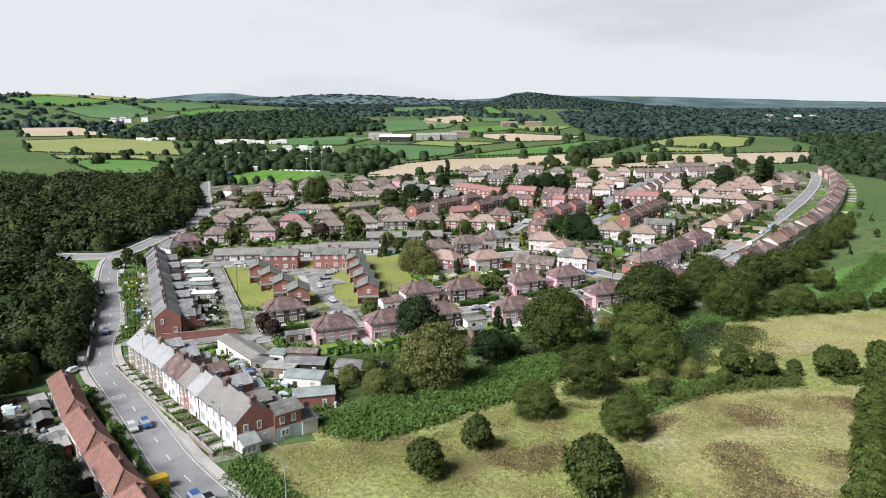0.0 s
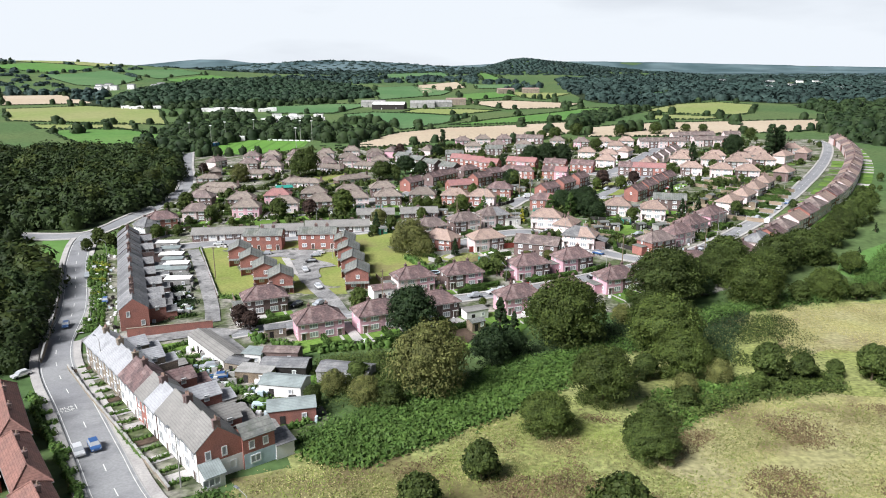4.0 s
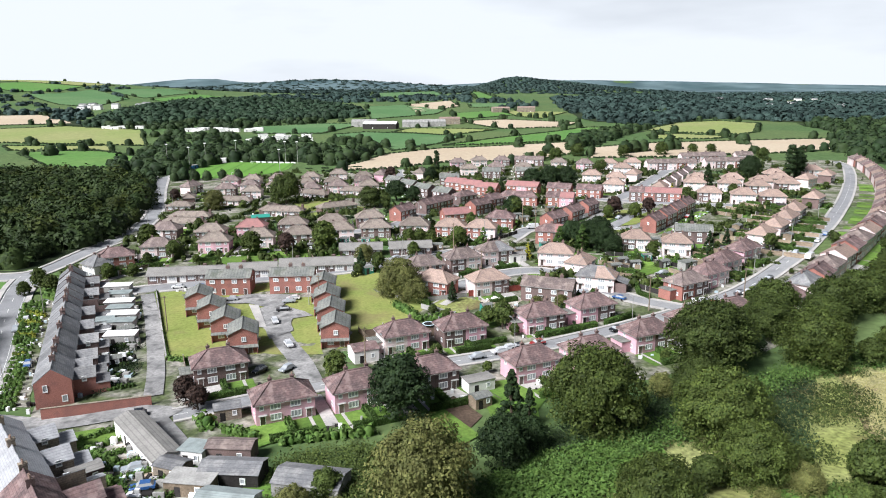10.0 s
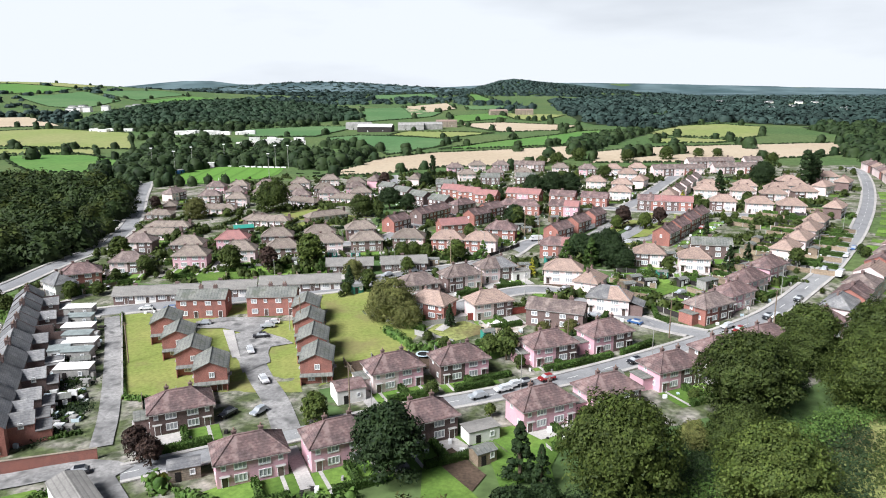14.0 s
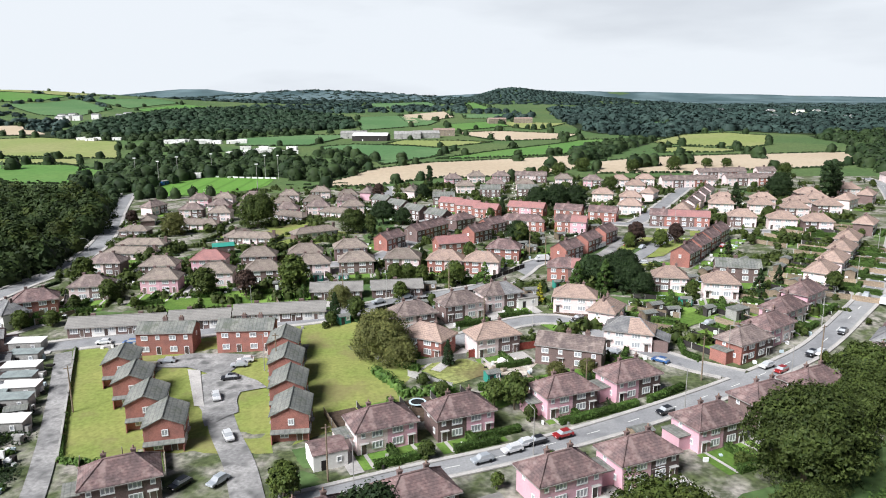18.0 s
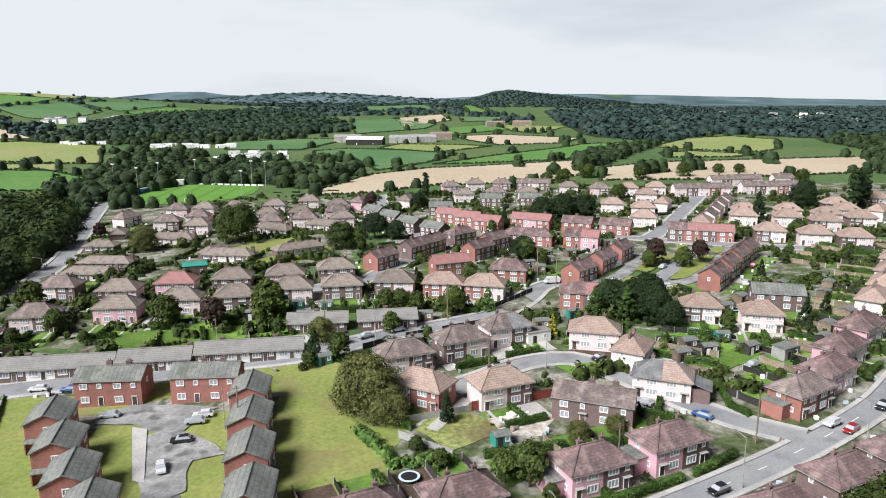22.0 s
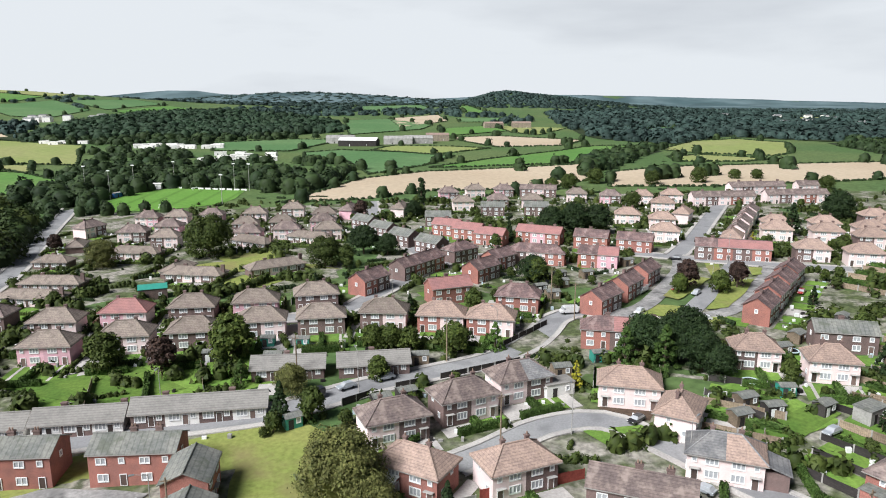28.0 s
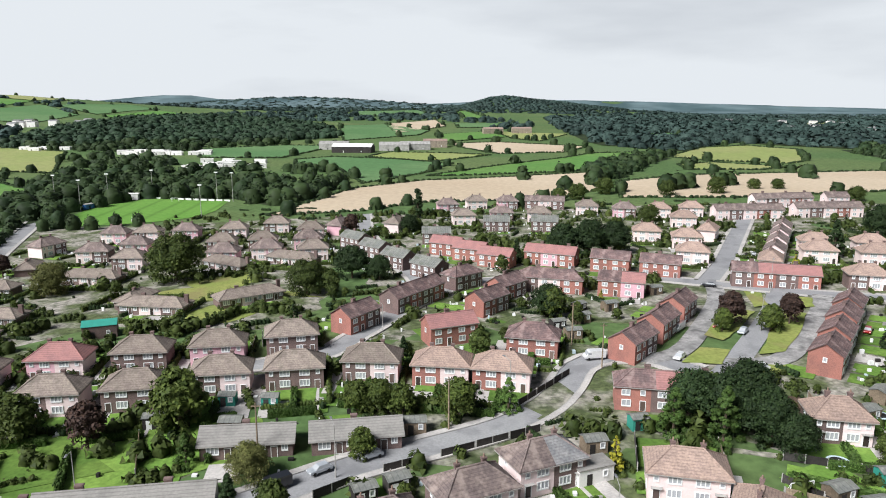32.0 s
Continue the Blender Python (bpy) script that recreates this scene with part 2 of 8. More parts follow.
M = {
    "land": material("land_grass", (0.072, 0.125, 0.042), 0.95, 0.3, 0.5, 0.012, 0.3, other=(0.10, 0.14, 0.05)),
    "yard": material("garden_ground", (0.085, 0.105, 0.045), 0.95, 0.45, 1.1, 0.16, 0.4, other=(0.29, 0.27, 0.235), stain=((0.045, 0.06, 0.024), 0.4, 0.85)),
    "lawn": material("lawn_grass", (0.10, 0.185, 0.033), 0.95, 0.22, 1.6, 0.16, 0.25, other=(0.145, 0.235, 0.045), objvar=0.25),
    "worn": material("worn_lawn", (0.195, 0.235, 0.06), 0.95, 0.2, 1.4, 0.09, 0.25, other=(0.235, 0.25, 0.075), stain=((0.21, 0.165, 0.085), 0.12, 0.6)),
    "meadow": material("rough_grass", (0.26, 0.275, 0.105), 0.95, 0.45, 1.3, 0.05, 0.6, other=(0.225, 0.25, 0.075), stain=((0.135, 0.095, 0.055), 0.065, 0.8)),
    "dry": material("dry_grass", (0.315, 0.29, 0.15), 0.95, 0.35, 1.2, 0.06, 0.5, other=(0.32, 0.305, 0.13), stain=((0.145, 0.10, 0.06), 0.09, 0.8)),
    "wheat": material("stubble_field", (0.43, 0.345, 0.245), 0.95, 0.1, 0.4, 0.01, 0.2, other=(0.47, 0.385, 0.28), ),
    "green1": material("bright_pasture", (0.09, 0.20, 0.045), 0.95, 0.15, 0.3, 0.012, 0.2, other=(0.115, 0.21, 0.055)),
    # only on far fields; lightened and blued, distance haze mixed into the base colour
    "green2": material("hazed_mid_pasture", (0.080, 0.165, 0.062), 0.95, 0.15, 0.3, 0.012, 0.2, other=(0.105, 0.185, 0.075)),
    "green3": material("pale_pasture", (0.22, 0.26, 0.085), 0.95, 0.15, 0.3, 0.012, 0.2, other=(0.26, 0.27, 0.11)),
    "pitch": material("mown_pitch", (0.11, 0.24, 0.04), 0.95, 0.12, 0.6, 0.02, 0.1, other=(0.13, 0.26, 0.05), bands=("X", 11.0)),
    # near black, so the gaps between crowns look shaded: shade in the colour
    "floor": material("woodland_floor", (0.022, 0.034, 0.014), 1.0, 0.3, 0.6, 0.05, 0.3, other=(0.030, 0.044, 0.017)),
    "soil": material("bare_soil", (0.10, 0.07, 0.05), 0.95, 0.3, 2.0, 0.3, 0.5),
    "rubble": material("pale_rubble", (0.46, 0.42, 0.37), 0.95, 0.35, 1.8, 0.25, 0.8, other=(0.38, 0.30, 0.23)),
    "asphalt": material("asphalt", (0.24, 0.24, 0.246), 0.9, 0.12, 3.0, 0.06, 0.15, other=(0.288, 0.288, 0.288), stain=((0.18, 0.18, 0.186), 0.22, 0.7)),
    "patched": material("patched_asphalt", (0.225, 0.22, 0.215), 0.9, 0.25, 1.8, 0.16, 0.2, other=(0.32, 0.31, 0.30), stain=((0.12, 0.118, 0.115), 0.45, 0.95)),
    "paving": material("grey_paving", (0.45, 0.425, 0.40), 0.9, 0.15, 3.0, 0.2, 0.2, other=(0.36, 0.34, 0.325)),
    "kerb": plain("kerb_stone", (0.36, 0.35, 0.33), 0.9),
    "paint": plain("road_paint", (0.70, 0.70, 0.66), 0.8),
    "pink": material("pink_render", (0.66, 0.40, 0.455), 0.9, 0.06, 5, 0.35, 0.08, other=(0.59, 0.36, 0.41), objvar=0.1),
    "rose": material("pale_pink_render", (0.80, 0.655, 0.635), 0.9, 0.05, 5, 0.35, 0.08, other=(0.72, 0.59, 0.575), objvar=0.08),
    "cream": material("cream_render", (0.78, 0.64, 0.61), 0.9, 0.05, 5, 0.35, 0.08, other=(0.71, 0.58, 0.56), objvar=0.08),
    "white": material("white_render", (0.78, 0.76, 0.73), 0.85, 0.05, 5, 0.35, 0.08, other=(0.71, 0.69, 0.66)),
    "brown": material("brown_brick", (0.188, 0.131, 0.12), 0.9, 0.2, 7, 0.6, 0.2, other=(0.154, 0.112, 0.103), bands=("Z", 0.15), objvar=0.15),
    "red": material("red_brick", (0.36, 0.160, 0.128), 0.9, 0.18, 7, 0.6, 0.2, other=(0.29, 0.138, 0.115), bands=("Z", 0.15), objvar=0.12),
    "stone": material("gritstone", (0.30, 0.25, 0.19), 0.9, 0.25, 3.5, 0.6, 0.3, other=(0.22, 0.185, 0.15), bands=("Z", 0.3)),
    "tile": material("brown_roof_tiles", (0.215, 0.168, 0.152), 0.88, 0.26, 2.6, 0.45, 0.45, other=(0.155, 0.122, 0.115), bands=("Z", 0.24), objvar=0.16, stain=((0.36, 0.295, 0.258), 0.75, 0.5)),
    "tile_red": material("plum_roof_tiles", (0.185, 0.122, 0.116), 0.88, 0.26, 2.6, 0.45, 0.45, other=(0.125, 0.090, 0.088), bands=("Z", 0.24), objvar=0.16, stain=((0.34, 0.255, 0.235), 0.75, 0.55)),
    "tile_buff": material("buff_roof_tiles", (0.339, 0.248, 0.203), 0.85, 0.26, 3.2, 0.5, 0.3, other=(0.288, 0.212, 0.179), bands=("Z", 0.24), objvar=0.12),
    "tile_olive": material("weathered_roof_tiles", (0.245, 0.205, 0.172), 0.85, 0.26, 3.2, 0.5, 0.3, other=(0.208, 0.169, 0.147), bands=("Z", 0.24), objvar=0.18, stain=((0.135, 0.115, 0.095), 0.6, 0.7)),
    "tile_orange": material("new_red_tiles", (0.345, 0.174, 0.161), 0.8, 0.12, 3.2, 0.5, 0.3, other=(0.292, 0.154, 0.147), bands=("Z", 0.24)),
    "tile_orange2": material("terracotta_tiles", (0.261, 0.138, 0.112), 0.85, 0.2, 3.2, 0.5, 0.3, other=(0.215, 0.121, 0.101), bands=("Z", 0.24), objvar=0.1),
    "slate": material("blue_slate", (0.165, 0.165, 0.17), 0.6, 0.25, 3.0, 0.5, 0.2, other=(0.255, 0.25, 0.245), bands=("Z", 0.22), objvar=0.25),
    "slate_pale": material("pale_slate", (0.40, 0.40, 0.41), 0.5, 0.15, 3.0, 0.5, 0.2, other=(0.31, 0.31, 0.32), bands=("Z", 0.22)),
    "felt": material("grey_felt_roof", (0.162, 0.168, 0.156), 0.85, 0.22, 2.2, 0.35, 0.2, other=(0.228, 0.228, 0.204), bands=("X", 0.75), stain=((0.09, 0.102, 0.072), 0.5, 0.6)),
    "concrete_tile": material("grey_concrete_tiles", (0.258, 0.246, 0.228), 0.85, 0.12, 3.0, 0.4, 0.3, other=(0.216, 0.206, 0.192), bands=("Z", 0.22)),
    "sheet": material("grey_green_sheeting", (0.30, 0.34, 0.33), 0.5, 0.1, 2.0, 0.4, 0.1, bands=("Y", 0.3)),
    "skyblue": plain("pale_blue_render", (0.50, 0.60, 0.64), 0.8),
    "upvc": plain("white_upvc", (0.80, 0.80, 0.79), 0.4),
    "timber": material("fence_timber", (0.27, 0.21, 0.15), 0.85, 0.25, 4, 0.6, 0.25, bands=("X", 0.16), objvar=0.3),
    "fence_red": material("red_stained_fence", (0.26, 0.065, 0.05), 0.8, 0.2, 4, 0.6, 0.25, bands=("X", 0.16)),
    "concrete": material("grey_concrete", (0.36, 0.35, 0.33), 0.9, 0.15, 3, 0.5, 0.15, objvar=0.12),
    "dark_wood": material("dark_timber", (0.045, 0.04, 0.038), 0.8, 0.25, 4, 0.6, 0.2, objvar=0.4),
    "door": plain("door_paint", (0.10, 0.07, 0.06), 0.4, objvar=0.8),
    "lead": plain("grey_metal", (0.30, 0.31, 0.32), 0.45, 0.6),
    "pot": plain("clay_pot", (0.26, 0.18, 0.14), 0.9),
    "bark": material("bark", (0.11, 0.085, 0.06), 0.95, 0.3, 5, 0.8, 0.6),
    "gutter": plain("grey_gutter", (0.30, 0.28, 0.26), 0.6),
    "rubber": plain("tyre_rubber", (0.02, 0.02, 0.02), 0.8),
    "blue": plain("blue_paint", (0.05, 0.16, 0.42), 0.4),
    "teal": plain("teal_paint", (0.04, 0.27, 0.21), 0.5),
    "leaf_a": leaf_material("oak_leaves", (0.030, 0.048, 0.011), (0.071, 0.094, 0.022)),
    "leaf_b": leaf_material("ash_leaves", (0.033, 0.052, 0.011), (0.076, 0.099, 0.021)),
    "leaf_c": leaf_material("dark_leaves", (0.014, 0.028, 0.011), (0.030, 0.050, 0.016)),
    "leaf_d": leaf_material("olive_leaves", (0.085, 0.098, 0.028), (0.155, 0.155, 0.050)),
    "leaf_e": leaf_material("copper_leaves", (0.030, 0.020, 0.018), (0.060, 0.036, 0.026)),
    "leaf_f": leaf_material("golden_leaves", (0.22, 0.22, 0.02), (0.36, 0.33, 0.04)),
    "leaf_wood": leaf_material("woodland_leaves", (0.016, 0.029, 0.009), (0.034, 0.052, 0.014), 0.1, 0.13),
    "leaf_sallow": leaf_material("yellow_green_woodland_leaves", (0.028, 0.043, 0.010), (0.056, 0.072, 0.016), 0.1, 0.13),
    # leaves of the further woods, paler and bluer with distance: haze put into the colour
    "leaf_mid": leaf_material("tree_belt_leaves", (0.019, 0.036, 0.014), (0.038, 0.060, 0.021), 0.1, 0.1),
    "leaf_pine": leaf_material("hazed_plantation_needles", (0.021, 0.041, 0.023), (0.033, 0.057, 0.030), 0.1, 0.03),
    "leaf_far": leaf_material("hazed_distant_leaves", (0.026, 0.046, 0.040), (0.038, 0.062, 0.052), 0.1, 0.01),
    "hedge": leaf_material("hedge_leaves", (0.040, 0.082, 0.017), (0.080, 0.130, 0.030), 0.35),
    "privet": leaf_material("golden_privet_leaves", (0.16, 0.20, 0.02), (0.27, 0.28, 0.04), 0.2),
    "fern": leaf_material("bracken_fronds", (0.047, 0.093, 0.018), (0.086, 0.142, 0.030)),
    "straw": leaf_material("grass_tussocks", (0.23, 0.225, 0.085), (0.40, 0.36, 0.165), 0.1, 0.08),
    "grass": leaf_material("green_grass_blades", (0.15, 0.20, 0.045), (0.25, 0.28, 0.08), 0.1, 0.08),
    "brownweed": leaf_material("dead_dock_stems", (0.10, 0.07, 0.04), (0.17, 0.125, 0.065)),
    # colour of the furthest land, its blue being painted haze
    "horizon": material("haze_blue_distance", (0.055, 0.092, 0.098), 1.0, 0.2, 0.012, 0.004, 0.0, other=(0.115, 0.165, 0.175)),
}
glass = bpy.data.materials.new("window_glass")
glass.use_nodes = True
_g = glass.node_tree.nodes["Principled BSDF"]
_g.inputs["Base Color"].default_value, _g.inputs["Roughness"].default_value = (0.36, 0.375, 0.39, 1), 0.1
M["glass"] = glass


def car_paint(name, base):
    m = plain(name, base, 0.3, 0.2)
    m.node_tree.nodes["Principled BSDF"].inputs["Coat Weight"].default_value = 0.8
    return m


# ---- mesh helpers ----


def mesh_of(name, bm, mats):
    me = bpy.data.meshes.new(name)
    bm.to_mesh(me)
    bm.free()
    for k in (mats if isinstance(mats, (list, tuple)) else [mats]):
        me.materials.append(M[k] if isinstance(k, str) else k)
    return me


def part(name, bm, mats, parent, label=""):
    ob = new(name, mesh_of(name, bm, mats))
    ob.parent = parent
    if label:
        ob["label"] = label
    return ob


def thing(name, m, label, category, group="", kind=""):
    ob = new(name)
    ob.empty_display_size = 0.5
    ob.matrix_basis = m
    return tagged(ob, label, category, group, kind)


def box(bm, x0, x1, y0, y1, z0, z1, mat=0):
    v = [bm.verts.new(p) for p in ((x0, y0, z0), (x1, y0, z0), (x1, y1, z0), (x0, y1, z0), (x0, y0, z1), (x1, y0, z1), (x1, y1, z1), (x0, y1, z1))]
    for f in ((0, 3, 2, 1), (4, 5, 6, 7), (0, 1, 5, 4), (1, 2, 6, 5), (2, 3, 7, 6), (3, 0, 4, 7)):
        bm.faces.new([v[i] for i in f]).material_index = mat
    return v


def boxed(*dims, bevel=0.0):
    bm = bmesh.new()
    box(bm, *dims)
    if bevel:
        bmesh.ops.bevel(bm, geom=bm.edges[:], offset=bevel, segments=1, affect="EDGES")
    return bm


def solid(bm, ring, z0, z1):
    """An upright prism over a ring of plan points."""
    a, b = [bm.verts.new((x, y, z0)) for x, y in ring], [bm.verts.new((x, y, z1)) for x, y in ring]
    bm.faces.new(a[::-1]), bm.faces.new(b)
    for i in range(len(ring)):
        j = (i + 1) % len(ring)
        bm.faces.new((a[i], a[j], b[j], b[i]))


def tube(bm, a, b, r0, r1, n=7):
    a, b = Vector(a), Vector(b)
    q = (b - a).to_track_quat("Z", "Y")
    rings = []
    for c, r in ((a, r0), (b, r1)):
        rings.append([bm.verts.new(c + q @ Vector((r * math.cos(k * 2 * math.pi / n), r * math.sin(k * 2 * math.pi / n), 0))) for k in range(n)])
    for k in range(n):
        bm.faces.new((rings[0][k], rings[0][(k + 1) % n], rings[1][(k + 1) % n], rings[1][k]))
    bm.faces.new(rings[1]), bm.faces.new(rings[0][::-1])


def quads(name, verts, mat):
    """A mesh of loose three-cornered leaf sprays from an array n x 3 x 3."""
    n = len(verts)
    me = bpy.data.meshes.new(name)
    me.vertices.add(3 * n), me.loops.add(3 * n), me.polygons.add(n)
    me.vertices.foreach_set("co", np.asarray(verts, np.float32).ravel())
    me.loops.foreach_set("vertex_index", np.arange(3 * n, dtype=np.int32))
    me.polygons.foreach_set("loop_start", np.arange(0, 3 * n, 3, dtype=np.int32))
    me.update(calc_edges=True)
    me.materials.append(M[mat])
    return me


def leaves(centres, out, size, rng, flat=0.5):
    """Three-cornered leaf sprays at the centres, turned roughly along out."""
    n = len(centres)
    nrm = out + rng.normal(0, flat, (n, 3))
    nrm /= np.linalg.norm(nrm, axis=1)[:, None] + 1e-9
    ref = rng.normal(0, 1, (n, 3))
    u = np.cross(nrm, ref)
    u /= np.linalg.norm(u, axis=1)[:, None] + 1e-9
    w = np.cross(nrm, u)
    s = (size * rng.uniform(0.6, 1.35, n))[:, None]
    k = rng.uniform(0.5, 0.9, (n, 1))
    return np.stack([centres - u * s - w * s * 0.35, centres + u * s - w * s * 0.5 * k, centres + w * s * (0.6 + k * 0.5)], 1)


# ---- the land ----
BASE_Y = [-400, 60, 95, 125, 150, 190, 225, 250, 300, 450, 570, 800, 1000, 1400, 2000, 3000, 3850]
BASE_Z = [7, 5.5, 4.5, 2.5, 0.8, 0.5, 1.5, 3.2, 4.5, 4.5, 7, 11, 19, 28, 31, 34, 37]
HILLS = [  # x, y, radius across, radius along, height
    (195, 2200, 85, 200, 20), (315, 2230, 165, 200, 24), (560, 2300, 230, 220, 11), (-950, 1600, 420, 350, 38), (-1010, 3200, 190, 260, 34), (-1250, 3200, 240, 260, 26), (-640, 3150, 230, 200, 26),
    (-440, 2730, 420, 240, 36), (-290, 1050, 150, 130, 9), (1330, 3580, 1000, 200, 30), (700, 3650, 550, 200, 26)]


def ground(x, y):
    """Height of the land."""
    z = np.interp(y, BASE_Y, BASE_Z)
    z = z + 0.03 * np.clip(x - 20, 0, 120) * np.clip((y - 180) / 80, 0, 1) * np.clip((900 - y) / 400, 0, 1)
    z = z + 0.025 * np.clip(x + 20, -90, 0) * np.clip((y - 60) / 80, 0, 1) * np.clip((900 - y) / 400, 0, 1)
    z = z - 20 * np.clip((x - 250) / 600, 0, 1) * np.clip((y - 900) / 900, 0, 1)
    for hx, hy, rx, ry, hh in HILLS:
        z = z + hh * np.exp(-((x - hx) / rx) ** 2 - ((y - hy) / ry) ** 2)
    return float(z)


def steps(*runs):
    out = []
    for a, b, d in runs:
        out += list(np.arange(a, b, d))
    return out + [runs[-1][1]]


def land():
    xs = steps((-3600, -1200, 120), (-1200, -300, 30), (-300, 300, 5), (300, 1200, 30), (1200, 3600, 120))
    ys = steps((-500, 0, 50), (0, 620, 5), (620, 1500, 22), (1500, 3840, 60))
    nx = len(xs)
    verts = [(x, y, ground(x, y)) for y in ys for x in xs]
    faces = [(j * nx + i, j * nx + i + 1, (j + 1) * nx + i + 1, (j + 1) * nx + i) for j in range(len(ys) - 1) for i in range(nx - 1)]
    me = bpy.data.meshes.new("ground")
    me.from_pydata(verts, [], faces)
    me.materials.append(M["land"])
    for p in me.polygons:
        p.use_smooth = True
    return tagged(new("ground", me), "rolling green farmland with rough grass", "ground", kind="structure")


land()


def patch(name, pts, mat, label, category="field", lift=0.05, cell=6.0, kind="structure"):
    """A sheet of another ground cover laid over the land."""
    bm = bmesh.new()
    bm.faces.new([bm.verts.new((x, y, 0)) for x, y in pts])
    bmesh.ops.triangulate(bm, faces=bm.faces[:])
    for _ in range(7):
        long = [e for e in bm.edges if e.calc_length() > cell]
        if not long or len(bm.faces) > 6000:
            break
        bmesh.ops.subdivide_edges(bm, edges=long, cuts=1)
        bmesh.ops.triangulate(bm, faces=bm.faces[:])
    for v in bm.verts:
        v.co.z = ground(v.co.x, v.co.y) + lift
    bmesh.ops.recalc_face_normals(bm, faces=bm.faces[:])
    if sum(f.normal.z for f in bm.faces) < 0:
        bmesh.ops.reverse_faces(bm, faces=bm.faces[:])
    ob = new(name, mesh_of(name, bm, mat))
    return tagged(ob, label, category, kind=kind)


# fields: name, corners, cover, label
FIELDS = [
    ("field", [(-70, 463), (-65, 475), (-42, 540), (-3, 572), (86, 593), (100, 599), (88, 523), (65, 498), (0, 493), (-30, 470)], "wheat", "pale harvested stubble field behind the houses"),
    ("field", [(103, 550), (160, 575), (300, 602), (260, 520), (229, 505), (140, 483), (91, 493)], "wheat", "pale harvested stubble field behind the terraces"),
    ("field", [(-102, 707), (-76, 726), (-30, 703), (16, 668), (0, 615), (-23, 577), (-38, 562), (-60, 637), (-90, 641)], "green2", "green pasture bounded by dark hedges"),
    ("field", [(-2, 594), (43, 645), (103, 699), (132, 738), (184, 749), (104, 616), (85, 603)], "green1", "bright green pasture with a lone tree"),
    ("field", [(-49, 724), (-33, 763), (19, 752), (50, 732), (0, 680)], "green3", "strip of pale green pasture"),
    ("field", [(17, 845), (68, 862), (146, 812), (114, 752), (56, 742)], "wheat", "buff stubble field near the farm"),
    ("field", [(-112, 1062), (-59, 1126), (1, 1003), (-11, 940), (-84, 874)], "green2", "green pasture above the farm"),
    ("field", [(70, 2015), (98, 1871), (96, 1346), (58, 1341)], "green1", "green clearing below the wooded hill"),
    ("field", [(38, 1170), (123, 1178), (103, 1072), (37, 1069)], "green2", "narrow green field at the foot of the hill"),
    ("field", [(183, 704), (247, 803), (299, 826), (326, 784), (273, 670), (251, 648), (200, 670)], "green3", "olive green rounded pasture"),
    ("field", [(170, 643), (199, 656), (235, 624), (211, 605), (164, 605)], "green3", "olive green pasture below the hedge"),
    ("field", [(-483, 786), (-408, 818), (-307, 770), (-241, 620), (-398, 656)], "green3", "pale green grazing field"),
    ("field", [(-584, 942), (-504, 947), (-414, 842), (-510, 828)], "wheat", "pale mown field on the valley side"),
    ("field", [(-318, 575), (-278, 598), (-213, 546), (-191, 494), (-251, 496)], "green1", "bright green pasture above the wood"),
    ("field", [(-359, 625), (-270, 621), (-250, 582), (-335, 593)], "green3", "pale strip of pasture between hedges"),
    ("field", [(-205, 798), (-135, 830), (-86, 827), (-116, 719), (-179, 722)], "green2", "green pasture beside the caravan park"),
    ("field", [(-735, 1312), (-687, 1328), (-664, 1417), (-542, 1283), (-521, 1112), (-589, 1149)], "green2", "green hillside pasture"),
    ("field", [(-900, 1400), (-848, 1505), (-712, 1472), (-706, 1356), (-757, 1340)], "green1", "green hillside pasture with hedges"),
    ("field", [(-649, 1429), (-580, 1570), (-489, 1475), (-522, 1300)], "green2", "green pasture on the hill shoulder"),
    ("field", [(-1000, 1560), (-860, 1650), (-690, 1560), (-720, 1490), (-880, 1520)], "green3", "pale pasture on the hilltop"),
    ("field", [(-500, 1270), (-470, 1430), (-360, 1330), (-400, 1180)], "green1", "bright pasture behind the plantation"),
    ("field", [(8, 942), (69, 989), (84, 921), (17, 862)], "green1", "bright green field above the farm"),
    ("field", [(76, 989), (155, 956), (111, 870), (88, 900)], "green3", "pale grass field above the stubble"),
    ("field", [(222, 951), (284, 973), (274, 923), (215, 896)], "green2", "small green field among the woods"),
    ("field", [(546, 1264), (696, 1369), (577, 1150), (479, 1105)], "green3", "pale green strip among the far woods"),
    ("field", [(603, 1870), (800, 2100), (700, 1800), (450, 1400)], "green3", "distant pale field on the plain"),
    ("field", [(-190, 1900), (-20, 2200), (-2, 1602), (-112, 1363)], "green2", "green fields on the rise"),
    ("field", [(-59, 1141), (11, 1268), (22, 1094), (-35, 943)], "wheat", "buff stubble field on the slope"),
    ("field", [(101, 199), (106, 207), (117.6, 216.4), (140.4, 231), (190, 262), (200, 190), (128.9, 183.0), (112.8, 186.6), (104, 190.9)], "green1", "bright green field beyond the hedge"),
    ("field", [(-124, 241), (-117, 226), (-107, 204), (-101, 192), (-106, 192), (-118, 214), (-132, 240)], "green1", "strip of bright verge grass beside the wood"),
]
def wavy(pts, amp=1.6, step=2.5):
    """An outline with uneven edges."""
    out = []
    for a, b in zip(pts, pts[1:] + pts[:1]):
        n = max(1, int(math.dist(a, b) / step))
        for k in range(n):
            x, y = a[0] + (b[0] - a[0]) * k / n, a[1] + (b[1] - a[1]) * k / n
            out.append((x + amp * noise.noise((x * 0.21, y * 0.21, 3.1)) * 2, y + amp * noise.noise((x * 0.21, y * 0.21, 7.7)) * 2))
    return out


